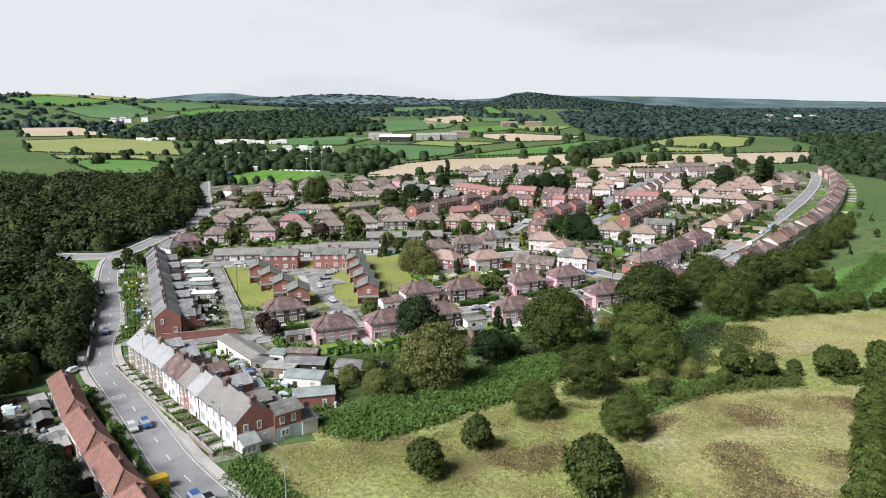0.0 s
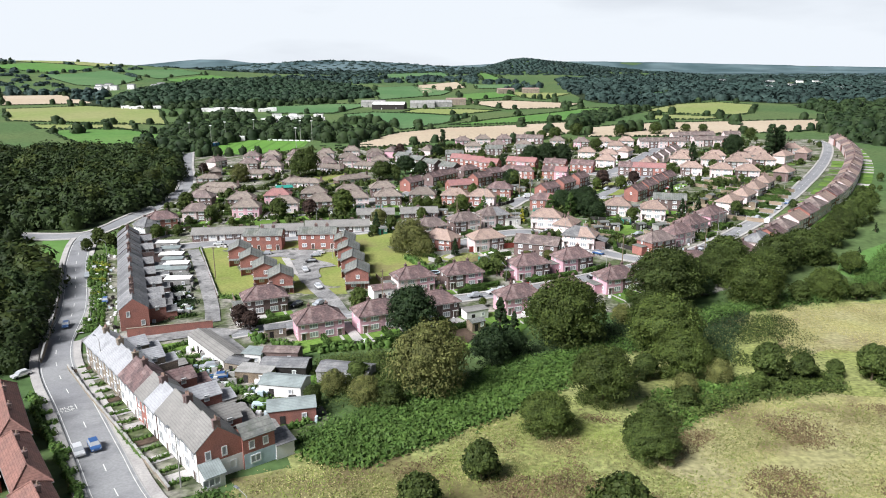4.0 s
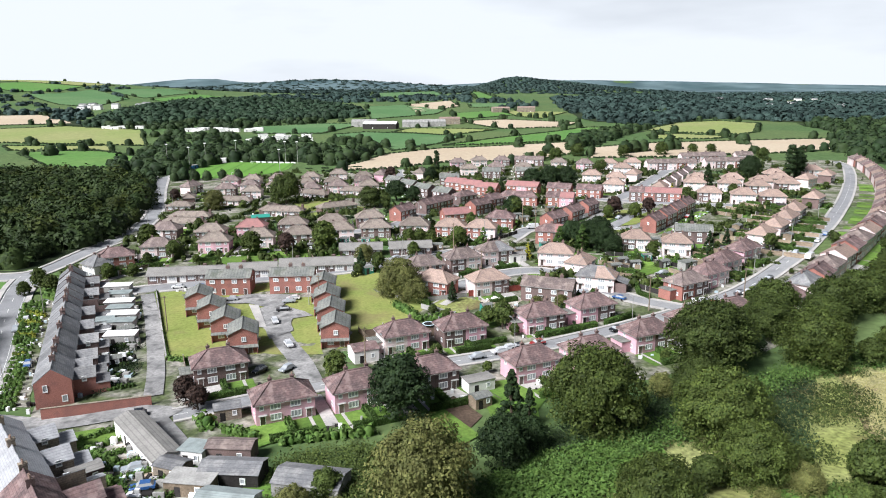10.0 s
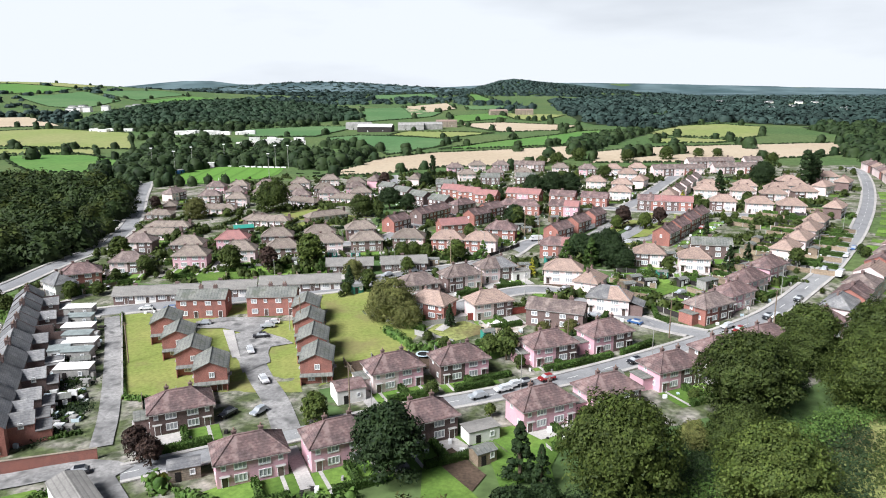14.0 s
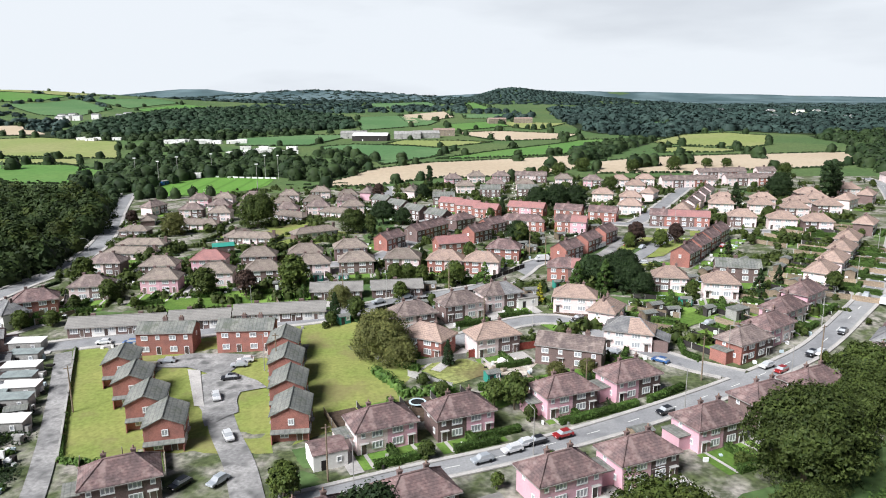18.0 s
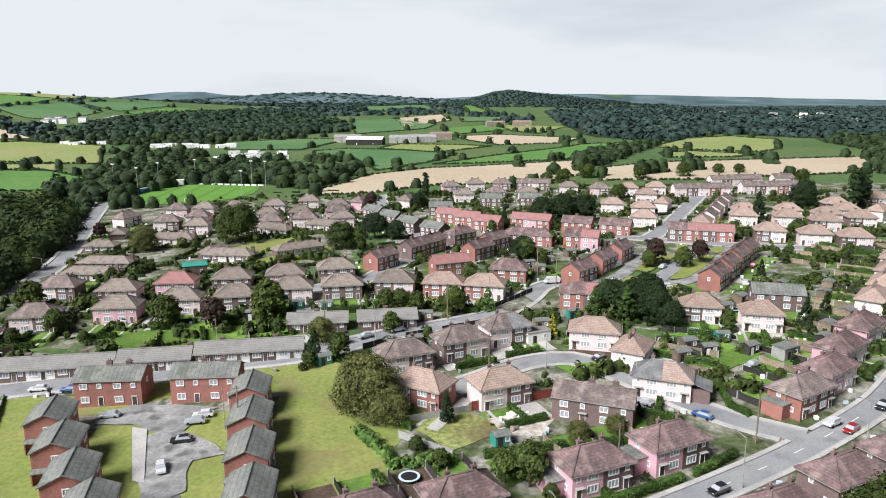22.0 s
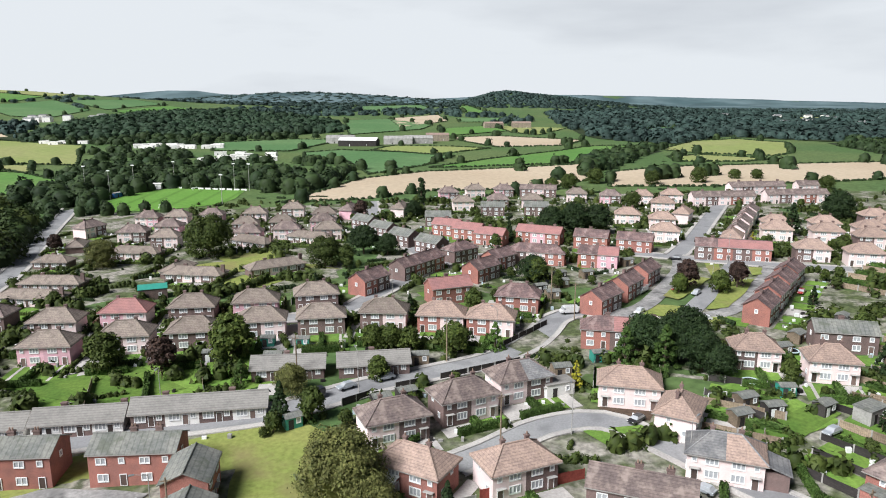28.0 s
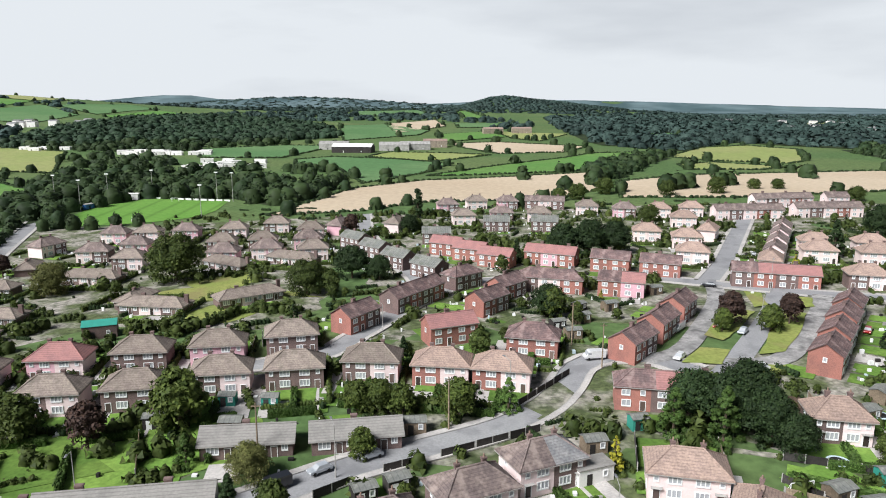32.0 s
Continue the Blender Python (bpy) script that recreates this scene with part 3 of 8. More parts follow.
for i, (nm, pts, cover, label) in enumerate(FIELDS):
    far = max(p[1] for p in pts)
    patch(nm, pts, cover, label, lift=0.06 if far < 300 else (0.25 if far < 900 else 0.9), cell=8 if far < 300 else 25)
# sheet laid over the far hills to carry the blue of the haze
patch("backdrop", [(-3500, 2400), (3500, 2300), (3500, 3820), (-3500, 3820)], "horizon", "distant hills and woods, haze blue in their colour", "distance", 3.0, 200)
patch("sports_pitch", [(-146, 444), (-155, 472), (-155, 492), (-147, 508), (-138, 518), (-98, 507), (-96, 480), (-99, 466), (-110, 457), (-126, 449)], "pitch", "mown green football pitch with faint stripes", "pitch", 0.2)
patch("estate_ground", wavy([(-108, 232), (-60, 140), (-20, 152), (40, 172), (75, 190), (118, 236), (170, 310), (232, 420), (235, 465), (100, 470), (-60, 455), (-165, 440), (-150, 395), (-122, 330), (-116, 280)], 0.7), "yard", "mixed garden ground between the houses", "ground", 0.04, 5)
patch("meadow", wavy([(-31, 95), (-23, 103), (-9.4, 118), (10.7, 138), (30, 150), (60, 172), (107, 182), (150, 176), (120, 90), (95, 20), (70, -30), (32, 16), (-4, 62), (-14, 74), (-24, 86)], 2.6), "meadow", "rough tussocky meadow, dry in places", "meadow", 0.06, 5)
patch("dry_meadow", wavy([(72, 171), (108, 178), (112, 160), (94, 147), (64, 146)], 2.6), "dry", "bleached dry grass behind the hedge", "meadow", 0.11, 5)
patch("dry_meadow", wavy([(29, 113), (40, 122), (58, 128), (78, 127), (86, 118), (80, 100), (60, 78), (46, 70), (33, 78), (28, 95)], 2.6), "dry", "bleached dry grass with brown patches", "meadow", 0.11, 5)
patch("worn_green", wavy([(-58.2, 184), (-44.8, 182.2), (-51.6, 195.7), (-59.6, 208.1), (-69.3, 228.5), (-78.6, 229.9)], 0.7), "worn", "worn yellowish lawn beside the flats", "lawn", 0.10, 4)
patch("worn_green", wavy([(-23, 186), (-8, 199), (-6, 216), (-12, 229), (-22, 243), (-29, 241), (-27, 215), (-21.5, 195)], 0.7), "worn", "yellowed open lawn round the big tree", "lawn", 0.10, 4)
patch("worn_green", wavy([(-48, 186), (-25.5, 184), (-28, 200), (-33, 221), (-54, 219), (-57, 206)], 0.7), "worn", "yellowed grass round the parking court", "lawn", 0.09, 4)
patch("worn_green", wavy([(-76, 226), (-62, 230), (-45, 234), (-28, 239), (-26, 229), (-45, 222), (-62, 221), (-74, 222)], 0.7), "worn", "mown grass before the brick flats", "lawn", 0.085, 4)
patch("worn_green", wavy([(-66, 351), (-53.5, 362), (-47, 355), (-50.5, 338), (-62, 344)], 0.7), "worn", "pale mown lawn beyond the great oak", "lawn", 0.11, 4)
patch("worn_green", wavy([(-60, 317), (-52, 327), (-36, 325), (-45, 313.5)], 0.7), "worn", "pale mown lawn between the bungalows", "lawn", 0.11, 4)
patch("worn_green", wavy([(-82, 338), (-60, 345), (-38, 340), (-26, 331), (-44, 336), (-60, 329), (-78, 331)], 0.7), "worn", "open green under the great oak", "lawn", 0.1, 5)
for _isle in ([(53.7, 298.7), (56.5, 295.2), (62, 301), (70.5, 312.5), (67.5, 315), (60, 307)], [(44.6, 284.8), (51.5, 283.4), (55.5, 290.5), (50.5, 291.8)], [(60.2, 288), (65.4, 288.5), (73, 298), (80.8, 310), (77, 312), (68, 300)], [(52.8, 280.8), (59.7, 278.4), (62, 282), (57, 283)], [(72, 316), (75.7, 317.4), (78.5, 327), (75.6, 329)], [(82, 314), (85, 314.5), (88, 321.5), (84.9, 322.7)]):
    patch("grass_island", wavy(_isle, 0.3), "worn", "yellowed grass island between the loop roads", "lawn", 0.33, 3)
patch("front_gardens", wavy([(-71, 150), (-63, 139), (-50, 121), (-29.5, 97), (-34.5, 94.5), (-53, 118), (-67, 138), (-74, 149)], 0.7), "yard", "planted front gardens before the old terrace", "garden", 0.1, 3)
patch("front_gardens", wavy([(-103, 227), (-88, 194), (-73, 163), (-80, 163), (-91, 188), (-108, 224)], 0.7), "yard", "deep front gardens before the slate terrace", "garden", 0.1, 3)
patch("rear_yards", wavy([(-92, 226), (-63, 164), (-54, 168), (-80, 226)], 0.7), "yard", "yards and gardens behind the slate terrace", "yard", 0.07, 3)
patch("rear_gardens", wavy([(-58, 148), (-44, 128), (-26, 106), (-18, 116), (-24, 128), (-38, 140), (-50, 154)], 0.7), "yard", "back gardens and yards behind the old terrace", "garden", 0.08, 3)
patch("back_yards", wavy([(-78, 124), (-67, 110), (-57, 96), (-47, 84), (-36, 70), (-28, 60), (-40, 48), (-62, 70), (-80, 96), (-90, 114)], 0.7), "yard", "dark shaded yards behind the terracotta roofs", "yard", 0.07, 4)
patch("lawn", [(-64, 151), (-56, 154.5), (-51.5, 151.5), (-58, 146)], "lawn", "rough green lawn below the brick wall", "lawn", 0.15, 3)
patch("car_yard", wavy([(-52, 150), (-47.5, 151), (-39.5, 141), (-40, 136), (-45, 137)], 0.7), "rubble", "pale concrete yard before the garages", "yard", 0.16, 3)
patch("lawn", [(-30, 137), (-24, 138), (-21, 133), (-27, 131.5)], "lawn", "bright lawn among the sheds", "lawn", 0.15, 3)
for _x, _y, _w, _d, _a in ((54, 255.5, 8, 9, -14), (50, 245.5, 9, 9, 25), (56.5, 239.5, 7, 8, 25), (28.5, 247, 6, 5, -14), (63, 280, 5, 6, 52), (1, 278, 8, 6, -8), (12.5, 274, 7, 6, -10), (-24, 275.5, 9, 6, 5), (-13, 277, 7, 6, 0)):
    patch("lawn", [(_x + u * math.cos(radians(_a)) - v * math.sin(radians(_a)), _y + u * math.sin(radians(_a)) + v * math.cos(radians(_a))) for u, v in ((-_w / 2, -_d / 2), (_w / 2, -_d / 2), (_w / 2, _d / 2), (-_w / 2, _d / 2))], "lawn", "bright green garden lawn", "lawn", 0.18, 4)
patch("allotment_green", [(-66, 246), (-36, 249), (-20, 259), (-30, 268), (-52, 266), (-70, 258)], "lawn", "bright green back gardens", "lawn", 0.1, 4)

ROADS = [  # name, centre line, width, cover, pavement
    ("road", [(78, -60), (48, -12), (24, 22), (8, 42), (-5, 56.5), (-17, 69.8), (-27.2, 80.8), (-38.7, 93.4), (-47.9, 106), (-59.4, 122), (-72.4, 139.8), (-80.8, 154.8), (-88.2, 174.6), (-97.6, 194.0), (-108.8, 216), (-116.5, 234), (-119.5, 245)], 5.9, "asphalt", 1.5),
    ("road", [(-260, 240), (-190, 243), (-150, 243.5), (-128, 243), (-119.5, 246), (-117, 254), (-116.2, 264), (-115, 276), (-112.4, 287), (-111.5, 298), (-114, 310), (-118.6, 330), (-128, 358), (-142, 395), (-157, 438), (-164, 458)], 5.4, "asphalt", 1.2),
    ("road", [(-46, 158), (-34.0, 163.2), (-25.5, 167.6), (-5.4, 176.8), (9.9, 183.0), (27.3, 191.6), (46, 201.8), (58, 209.2), (71, 218.2), (80.1, 226.3), (91, 237.1), (101.8, 248.2), (116.5, 266.4), (133.7, 289.5), (157, 324.4), (183.7, 368), (204.9, 405.7), (220.8, 437.8), (226, 458)], 4.0, "asphalt", 0.85),
    ("road", [(-25, 169.5), (-29.5, 181), (-35, 192), (-41, 206), (-45.5, 214)], 4.4, "patched", 0),
    ("road", [(-95, 226), (-79.9, 231), (-65.7, 234), (-52.5, 236.5), (-39.4, 239.9), (-27.1, 242.6), (-19.5, 246.6), (-11, 252.2), (0, 257.6), (10, 263), (17.5, 270), (22, 277), (26, 285), (32, 289), (40, 288), (46, 281)], 4.9, "asphalt", 1.2),
    ("road", [(55, 209), (47.2, 214.6), (40.5, 222), (33.2, 231.9), (25.5, 239.5), (16.2, 238), (7.4, 231.5), (2, 228)], 4.2, "asphalt", 1.0),
    ("road", [(44, 273), (52.5, 282.5), (59.5, 291.5), (72, 309), (80.5, 323), (86, 333)], 4.4, "asphalt", 0),
    ("road", [(60, 344), (76, 334), (92, 325), (110, 317)], 4.8, "asphalt", 1.2),
    ("road", [(70, 338), (84, 361), (100, 391), (123, 434)], 5.0, "asphalt", 1.2),
    ("road", [(38, 287), (44, 289), (48.8, 293.5), (55.9, 304.4), (66, 322), (71, 336)], 4.2, "patched", 0),
    ("road", [(53, 284.5), (62, 284.8), (70.5, 293), (83.5, 310), (92, 324)], 4.2, "patched", 0),
    ("road", [(-40, 286), (-22.2, 291), (-15, 303), (-8, 318), (1, 335), (13, 346), (30, 349)], 4.4, "asphalt", 1.1),
    ("road", [(-3, 335), (-4, 350), (-13, 377), (-23, 416), (-28, 461)], 4.6, "asphalt", 1.1),
    ("lane", [(-52.5, 166), (-57.6, 180), (-68.8, 206), (-78.6, 227)], 3.3, "patched", 0),
    ("lane", [(-77, 158), (-65.0, 156.0), (-52, 160), (-46, 158)], 4.5, "patched", 0),
    ("lane", [(-52, 160), (-42, 147), (-38, 140)], 5.5, "patched", 0),
]


def smooth(pts, d=2.5):
    """Points d metres apart on a curve through the given ones."""
    p = [Vector((*q, 0)) for q in pts]
    p = [2 * p[0] - p[1], *p, 2 * p[-1] - p[-2]]
    out = []
    for a, b, c, e in zip(p, p[1:], p[2:], p[3:]):
        n = max(2, int((c - b).length / d))
        for k in range(n):
            t = k / n
            out.append(0.5 * ((2 * b) + (c - a) * t + (2 * a - 5 * b + 4 * c - e) * t * t + (3 * b - a - 3 * c + e) * t ** 3))
    return out + [p[-2]]


LINES = [smooth(r[1]) for r in ROADS]


def on_road(x, y, spare=0.0, skip=None):
    for i, line in enumerate(LINES):
        if i != skip:
            w = ROADS[i][2] / 2 + spare
            for q in line:
                if (q.x - x) ** 2 + (q.y - y) ** 2 < w * w:
                    return True
    return False


def ribbon(bm, line, a, b, lift, drop=0.0, keep=lambda x, y: True):
    """A strip between two offsets from a line; drop: how far its sides go down."""
    rows = []
    for i, q in enumerate(line):
        t = (line[min(i + 1, len(line) - 1)] - line[max(i - 1, 0)]).normalized()
        s = Vector((t.y, -t.x, 0))
        n = 2 if abs(b - a) < 2.6 else 4
        rows.append([q + s * (a + (b - a) * k / (n - 1)) for k in range(n)])
    for r0, r1 in zip(rows, rows[1:]):
        mid = (r0[0] + r1[-1]) / 2
        if not keep(mid.x, mid.y):
            continue
        top = [[bm.verts.new((p.x, p.y, ground(p.x, p.y) + lift)) for p in r] for r in (r0, r1)]
        for k in range(len(r0) - 1):
            bm.faces.new((top[0][k], top[0][k + 1], top[1][k + 1], top[1][k]))
        if drop:
            for k in (0, -1):
                lo = [bm.verts.new((v.co.x, v.co.y, v.co.z - drop)) for v in (top[0][k], top[1][k])]
                bm.faces.new((top[0][k], top[1][k], lo[1], lo[0]))
    bmesh.ops.remove_doubles(bm, verts=bm.verts[:], dist=0.001)
    bmesh.ops.recalc_face_normals(bm, faces=bm.faces[:])
    if sum(f.normal.z for f in bm.faces) < 0:
        bmesh.ops.reverse_faces(bm, faces=bm.faces[:])


for i, (nm, pts, width, cover, side) in enumerate(ROADS):
    bm = bmesh.new()
    ribbon(bm, LINES[i], -width / 2, width / 2, 0.13 + 0.008 * i)
    tagged(new(nm, mesh_of(nm, bm, cover)), "worn grey asphalt road" if nm == "road" else "patched narrow service lane", nm, kind="structure")
    for s in ((-1, 1) if side else ()):
        bm = bmesh.new()
        e = width / 2
        ribbon(bm, LINES[i], *sorted((s * (e + 0.16), s * (e + side))), 0.30, 0.2, lambda x, y: not on_road(x, y, 0.4, i))
        tagged(new("pavement", mesh_of("pavement", bm, "paving")), "grey paved footway along the road", "pavement", kind="structure")
        bm = bmesh.new()
        ribbon(bm, LINES[i], *sorted((s * e, s * (e + 0.15))), 0.31, 0.25, lambda x, y: not on_road(x, y, 0.4, i))
        tagged(new("kerb", mesh_of("kerb", bm, "kerb")), "low concrete kerb", "kerb", kind="structure")
    if nm == "road" and i in (0, 2):
        bm = bmesh.new()
        line = LINES[i]
        for k in range(0, len(line) - 2, 3):
            a, b = line[k], line[k].lerp(line[k + 1], 0.9)
            t = (b - a).normalized()
            n = Vector((t.y, -t.x, 0)) * 0.07
            z = 0.155 + 0.008 * i
            bm.faces.new([bm.verts.new((p.x, p.y, ground(p.x, p.y) + z)) for p in (a - n, a + n, b + n, b - n)])
        bmesh.ops.recalc_face_normals(bm, faces=bm.faces[:])
        tagged(new("road_marking", mesh_of("road_marking", bm, "paint")), "broken white centre line", "road marking", kind="structure")
for _off in (-2.55, 2.55):
    bm = bmesh.new()
    ribbon(bm, LINES[0], _off - 0.05, _off + 0.05, 0.16)
    tagged(new("road_marking", mesh_of("road_marking", bm, "paint")), "thin white edge line", "road marking", kind="structure")
for _word, _x, _y in (("BUS", -61.0, 121.9), ("STOP", -60.4, 120.6)):
    _t = bpy.data.curves.new("road_lettering", "FONT")
    _t.body, _t.size, _t.align_x, _t.extrude = _word, 1.1, "CENTER", 0.004
    _t.materials.append(M["paint"])
    _o = tagged(new("road_lettering", _t), "white lettering painted on the road", "road marking", kind="structure")
    _o.matrix_basis = pose(_x, _y, ground(_x, _y) + 0.18, 0, 0, 37)
patch("parking_court", wavy([(-52.4, 223.9), (-44, 224.2), (-37.3, 222.6), (-39.9, 218.6), (-40.6, 214.5), (-34.1, 210.8), (-32.0, 207), (-36.3, 205.6), (-34.5, 198), (-38.2, 193), (-41.6, 200.4), (-40.2, 204), (-44.1, 213.5), (-49.5, 217.2), (-56, 218.3), (-57, 222)], 0.35, 1.5), "patched", "cracked parking court between the flats", "parking", 0.27, 4)
patch("footpath", [(-49.2, 216.4), (-46.5, 215.6), (-40.8, 200.2), (-42.6, 200.6)], "paving", "buff paved path beside the court", "path", 0.29, 4)

# ---- houses ----


def sunk_plate(cols, rows, deep_cells, y0, y1, back):
    """One joined plate in x and z whose chosen cells lie deeper and are glazed."""
    bm = bmesh.new()
    bms = {}

    def v(x, y, z):
        key = (round(x, 4), round(y, 4), round(z, 4))
        if key not in bms:
            bms[key] = bm.verts.new((x, y, z))
        return bms[key]

    def face(pts, mat):
        bm.faces.new([v(*p) for p in pts]).material_index = mat

    n, m = len(cols) - 1, len(rows) - 1
    for i in range(n):
        for j in range(m):
            x0, x1, z0, z1 = cols[i], cols[i + 1], rows[j], rows[j + 1]
            cell = (i, j) in deep_cells
            y = y1 if cell else y0
            face([(x0, y, z0), (x1, y, z0), (x1, y, z1), (x0, y, z1)], 1 if cell else 0)
            if cell:
                face([(x0, y0, z0), (x1, y0, z0), (x1, y1, z0), (x0, y1, z0)], 0)
                face([(x0, y1, z1), (x1, y1, z1), (x1, y0, z1), (x0, y0, z1)], 0)
                face([(x0, y0, z0), (x0, y1, z0), (x0, y1, z1), (x0, y0, z1)], 0)
                face([(x1, y1, z0), (x1, y0, z0), (x1, y0, z1), (x1, y1, z1)], 0)
    X0, X1, Z0, Z1 = cols[0], cols[-1], rows[0], rows[-1]
    for i in range(n):
        face([(cols[i], back, Z0), (cols[i + 1], back, Z0), (cols[i + 1], y0, Z0), (cols[i], y0, Z0)], 0)
        face([(cols[i], y0, Z1), (cols[i + 1], y0, Z1), (cols[i + 1], back, Z1), (cols[i], back, Z1)], 0)
    for j in range(m):
        face([(X0, back, rows[j]), (X0, y0, rows[j]), (X0, y0, rows[j + 1]), (X0, back, rows[j + 1])], 0)
        face([(X1, y0, rows[j]), (X1, back, rows[j]), (X1, back, rows[j + 1]), (X1, y0, rows[j + 1])], 0)
    return bm


SHARED = {}


def window(parent, x, y, z, w, h, turn, panes=2, deep=True):
    """A white framed window, its sill at z, facing -y before the turn."""
    key = (w, h, panes)
    if key not in SHARED:
        b = 0.12
        cols = [-w / 2]
        for k in range(panes):
            a0 = -w / 2 + b + (w - b) * k / panes
            cols += [a0, a0 + (w - b) / panes - b]
        cols.append(w / 2)
        SHARED[key] = mesh_of("window", sunk_plate(cols, [-0.08, b, h - b, h], {(1 + 2 * k, 1) for k in range(panes)}, -0.10, -0.03, 0.05), ["upvc", "glass"])
    ob = new("window", SHARED[key])
    ob.parent = parent
    ob.matrix_basis = pose(x, y, z, 0, 0, turn)
    return ob


def door(parent, x, y, turn, mat="door", hood=True, z=0.0):
    if ("door", mat) not in SHARED:
        SHARED["door", mat] = mesh_of("door", sunk_plate([-0.47, -0.38, 0.38, 0.47], [0.0, 0.03, 1.60, 1.68], {(1, 1)}, -0.09, -0.04, 0.05), ["upvc", mat])
    ob = new("door", SHARED["door", mat])
    ob.parent = parent
    ob.matrix_basis = pose(x, y, z, 0, 0, turn)
    if hood:
        hd = part("door_hood", boxed(-0.7, 0.7, -0.6, 0.0, 1.82, 1.91, bevel=0.02), "concrete", parent)
        hd.matrix_basis = pose(x, y, z, 0, 0, turn)


def slab_roof(bm, quads_, thick=0.14):
    """Roof planes as slabs: each a list of corners, outer face up."""
    for ring in quads_:
        top = [bm.verts.new(p) for p in ring]
        low = [bm.verts.new((p[0], p[1], p[2] - thick)) for p in ring]
        bm.faces.new(top), bm.faces.new(low[::-1])
        for i in range(len(ring)):
            j = (i + 1) % len(ring)
            bm.faces.new((top[i], low[i], low[j], top[j]))


def roof_part(parent, L, D, eave, ridge, hip, mat, over=0.38, mat2=None, cut=0.0):
    """Roof over L x D, its ridge along x; hip: how far the ridge ends stand in; mat2 covers x > cut."""
    l, d = L / 2 + over, D / 2 + over
    e = eave - over * (ridge - eave) / (D / 2) + 0.12
    z = ridge + 0.12
    r = L / 2 - hip if hip else l
    for k, (m, lo, hi) in enumerate(((mat, -1, 1),) if not mat2 else ((mat, -1, 0), (mat2, 0, 1))):
        bm = bmesh.new()
        x0, x1 = (-r if lo == -1 else cut), (r if hi == 1 else cut)
        e0, e1 = (-l if lo == -1 else cut), (l if hi == 1 else cut)
        planes = [[(e0, -d, e), (e1, -d, e), (x1, 0, z), (x0, 0, z)], [(e1, d, e), (e0, d, e), (x0, 0, z), (x1, 0, z)]]
        if hip and lo == -1:
            planes.append([(-l, d, e), (-l, -d, e), (-r, 0, z)])
        if hip and hi == 1:
            planes.append([(l, -d, e), (l, d, e), (r, 0, z)])
        slab_roof(bm, planes)
        part("roof", bm, m, parent)
    bm = bmesh.new()
    tube(bm, (-r, 0, z), (r, 0, z), 0.13, 0.13, 6)
    if hip:
        for sx in (-1, 1):
            for sy in (-1, 1):
                tube(bm, (sx * r, 0, z), (sx * l, sy * d, e), 0.12, 0.12, 6)
    part("ridge_tiles", bm, mat, parent)
    bm = bmesh.new()
    if hip:
        ring = [(-l - 0.06, -d - 0.06), (l + 0.06, -d - 0.06), (l + 0.06, d + 0.06), (-l - 0.06, d + 0.06)]
        solid(bm, ring, e - 0.24, e - 0.13)
    else:
        box(bm, -l, l, -d - 0.06, -d + 0.06, e - 0.2, e - 0.06)
    part("gutter", bm, "gutter", parent)


def chimney(parent, x, y, z, h, mat="brown", pots=2, w=0.9, d=0.55):
    bm = bmesh.new()
    box(bm, -w / 2, w / 2, -d / 2, d / 2, -1.4, h), box(bm, -w / 2 - 0.07, w / 2 + 0.07, -d / 2 - 0.07, d / 2 + 0.07, h - 0.22, h - 0.04)
    st = part("chimney", bm, mat, parent)
    st.matrix_basis = pose(x, y, z)
    for k in range(pots):
        pb = bmesh.new()
        c = (k - (pots - 1) / 2) * 0.38
        tube(pb, (c, 0, h), (c, 0, h + 0.42), 0.13, 0.10, 8)
        part("chimney_pot", pb, "pot", st)


def walls(parent, L, D, eave, ridge, mats, gable, splits=None):
    """Wall blocks side by side along x; gable: whether the end walls rise to the ridge."""
    n = len(mats)
    xs = splits or [-L / 2 + L * k / n for k in range(n + 1)]
    for k in range(n):
        bm = bmesh.new()
        a, b = xs[k] + (0.001 if k else 0), xs[k + 1] - (0.001 if k < n - 1 else 0)
        if gable:
            y = D / 2
            ends = []
            for x in (a, b):
                ends.append([bm.verts.new((x, *p)) for p in ((-y, -1.2), (y, -1.2), (y, eave), (0, ridge), (-y, eave))])
            bm.faces.new(ends[0][::-1]), bm.faces.new(ends[1])
            for i in range(5):
                j = (i + 1) % 5
                bm.faces.new((ends[0][i], ends[0][j], ends[1][j], ends[1][i]))
        else:
            box(bm, a, b, -D / 2, D / 2, -1.2, eave)
        part("wall", bm, mats[k], parent)


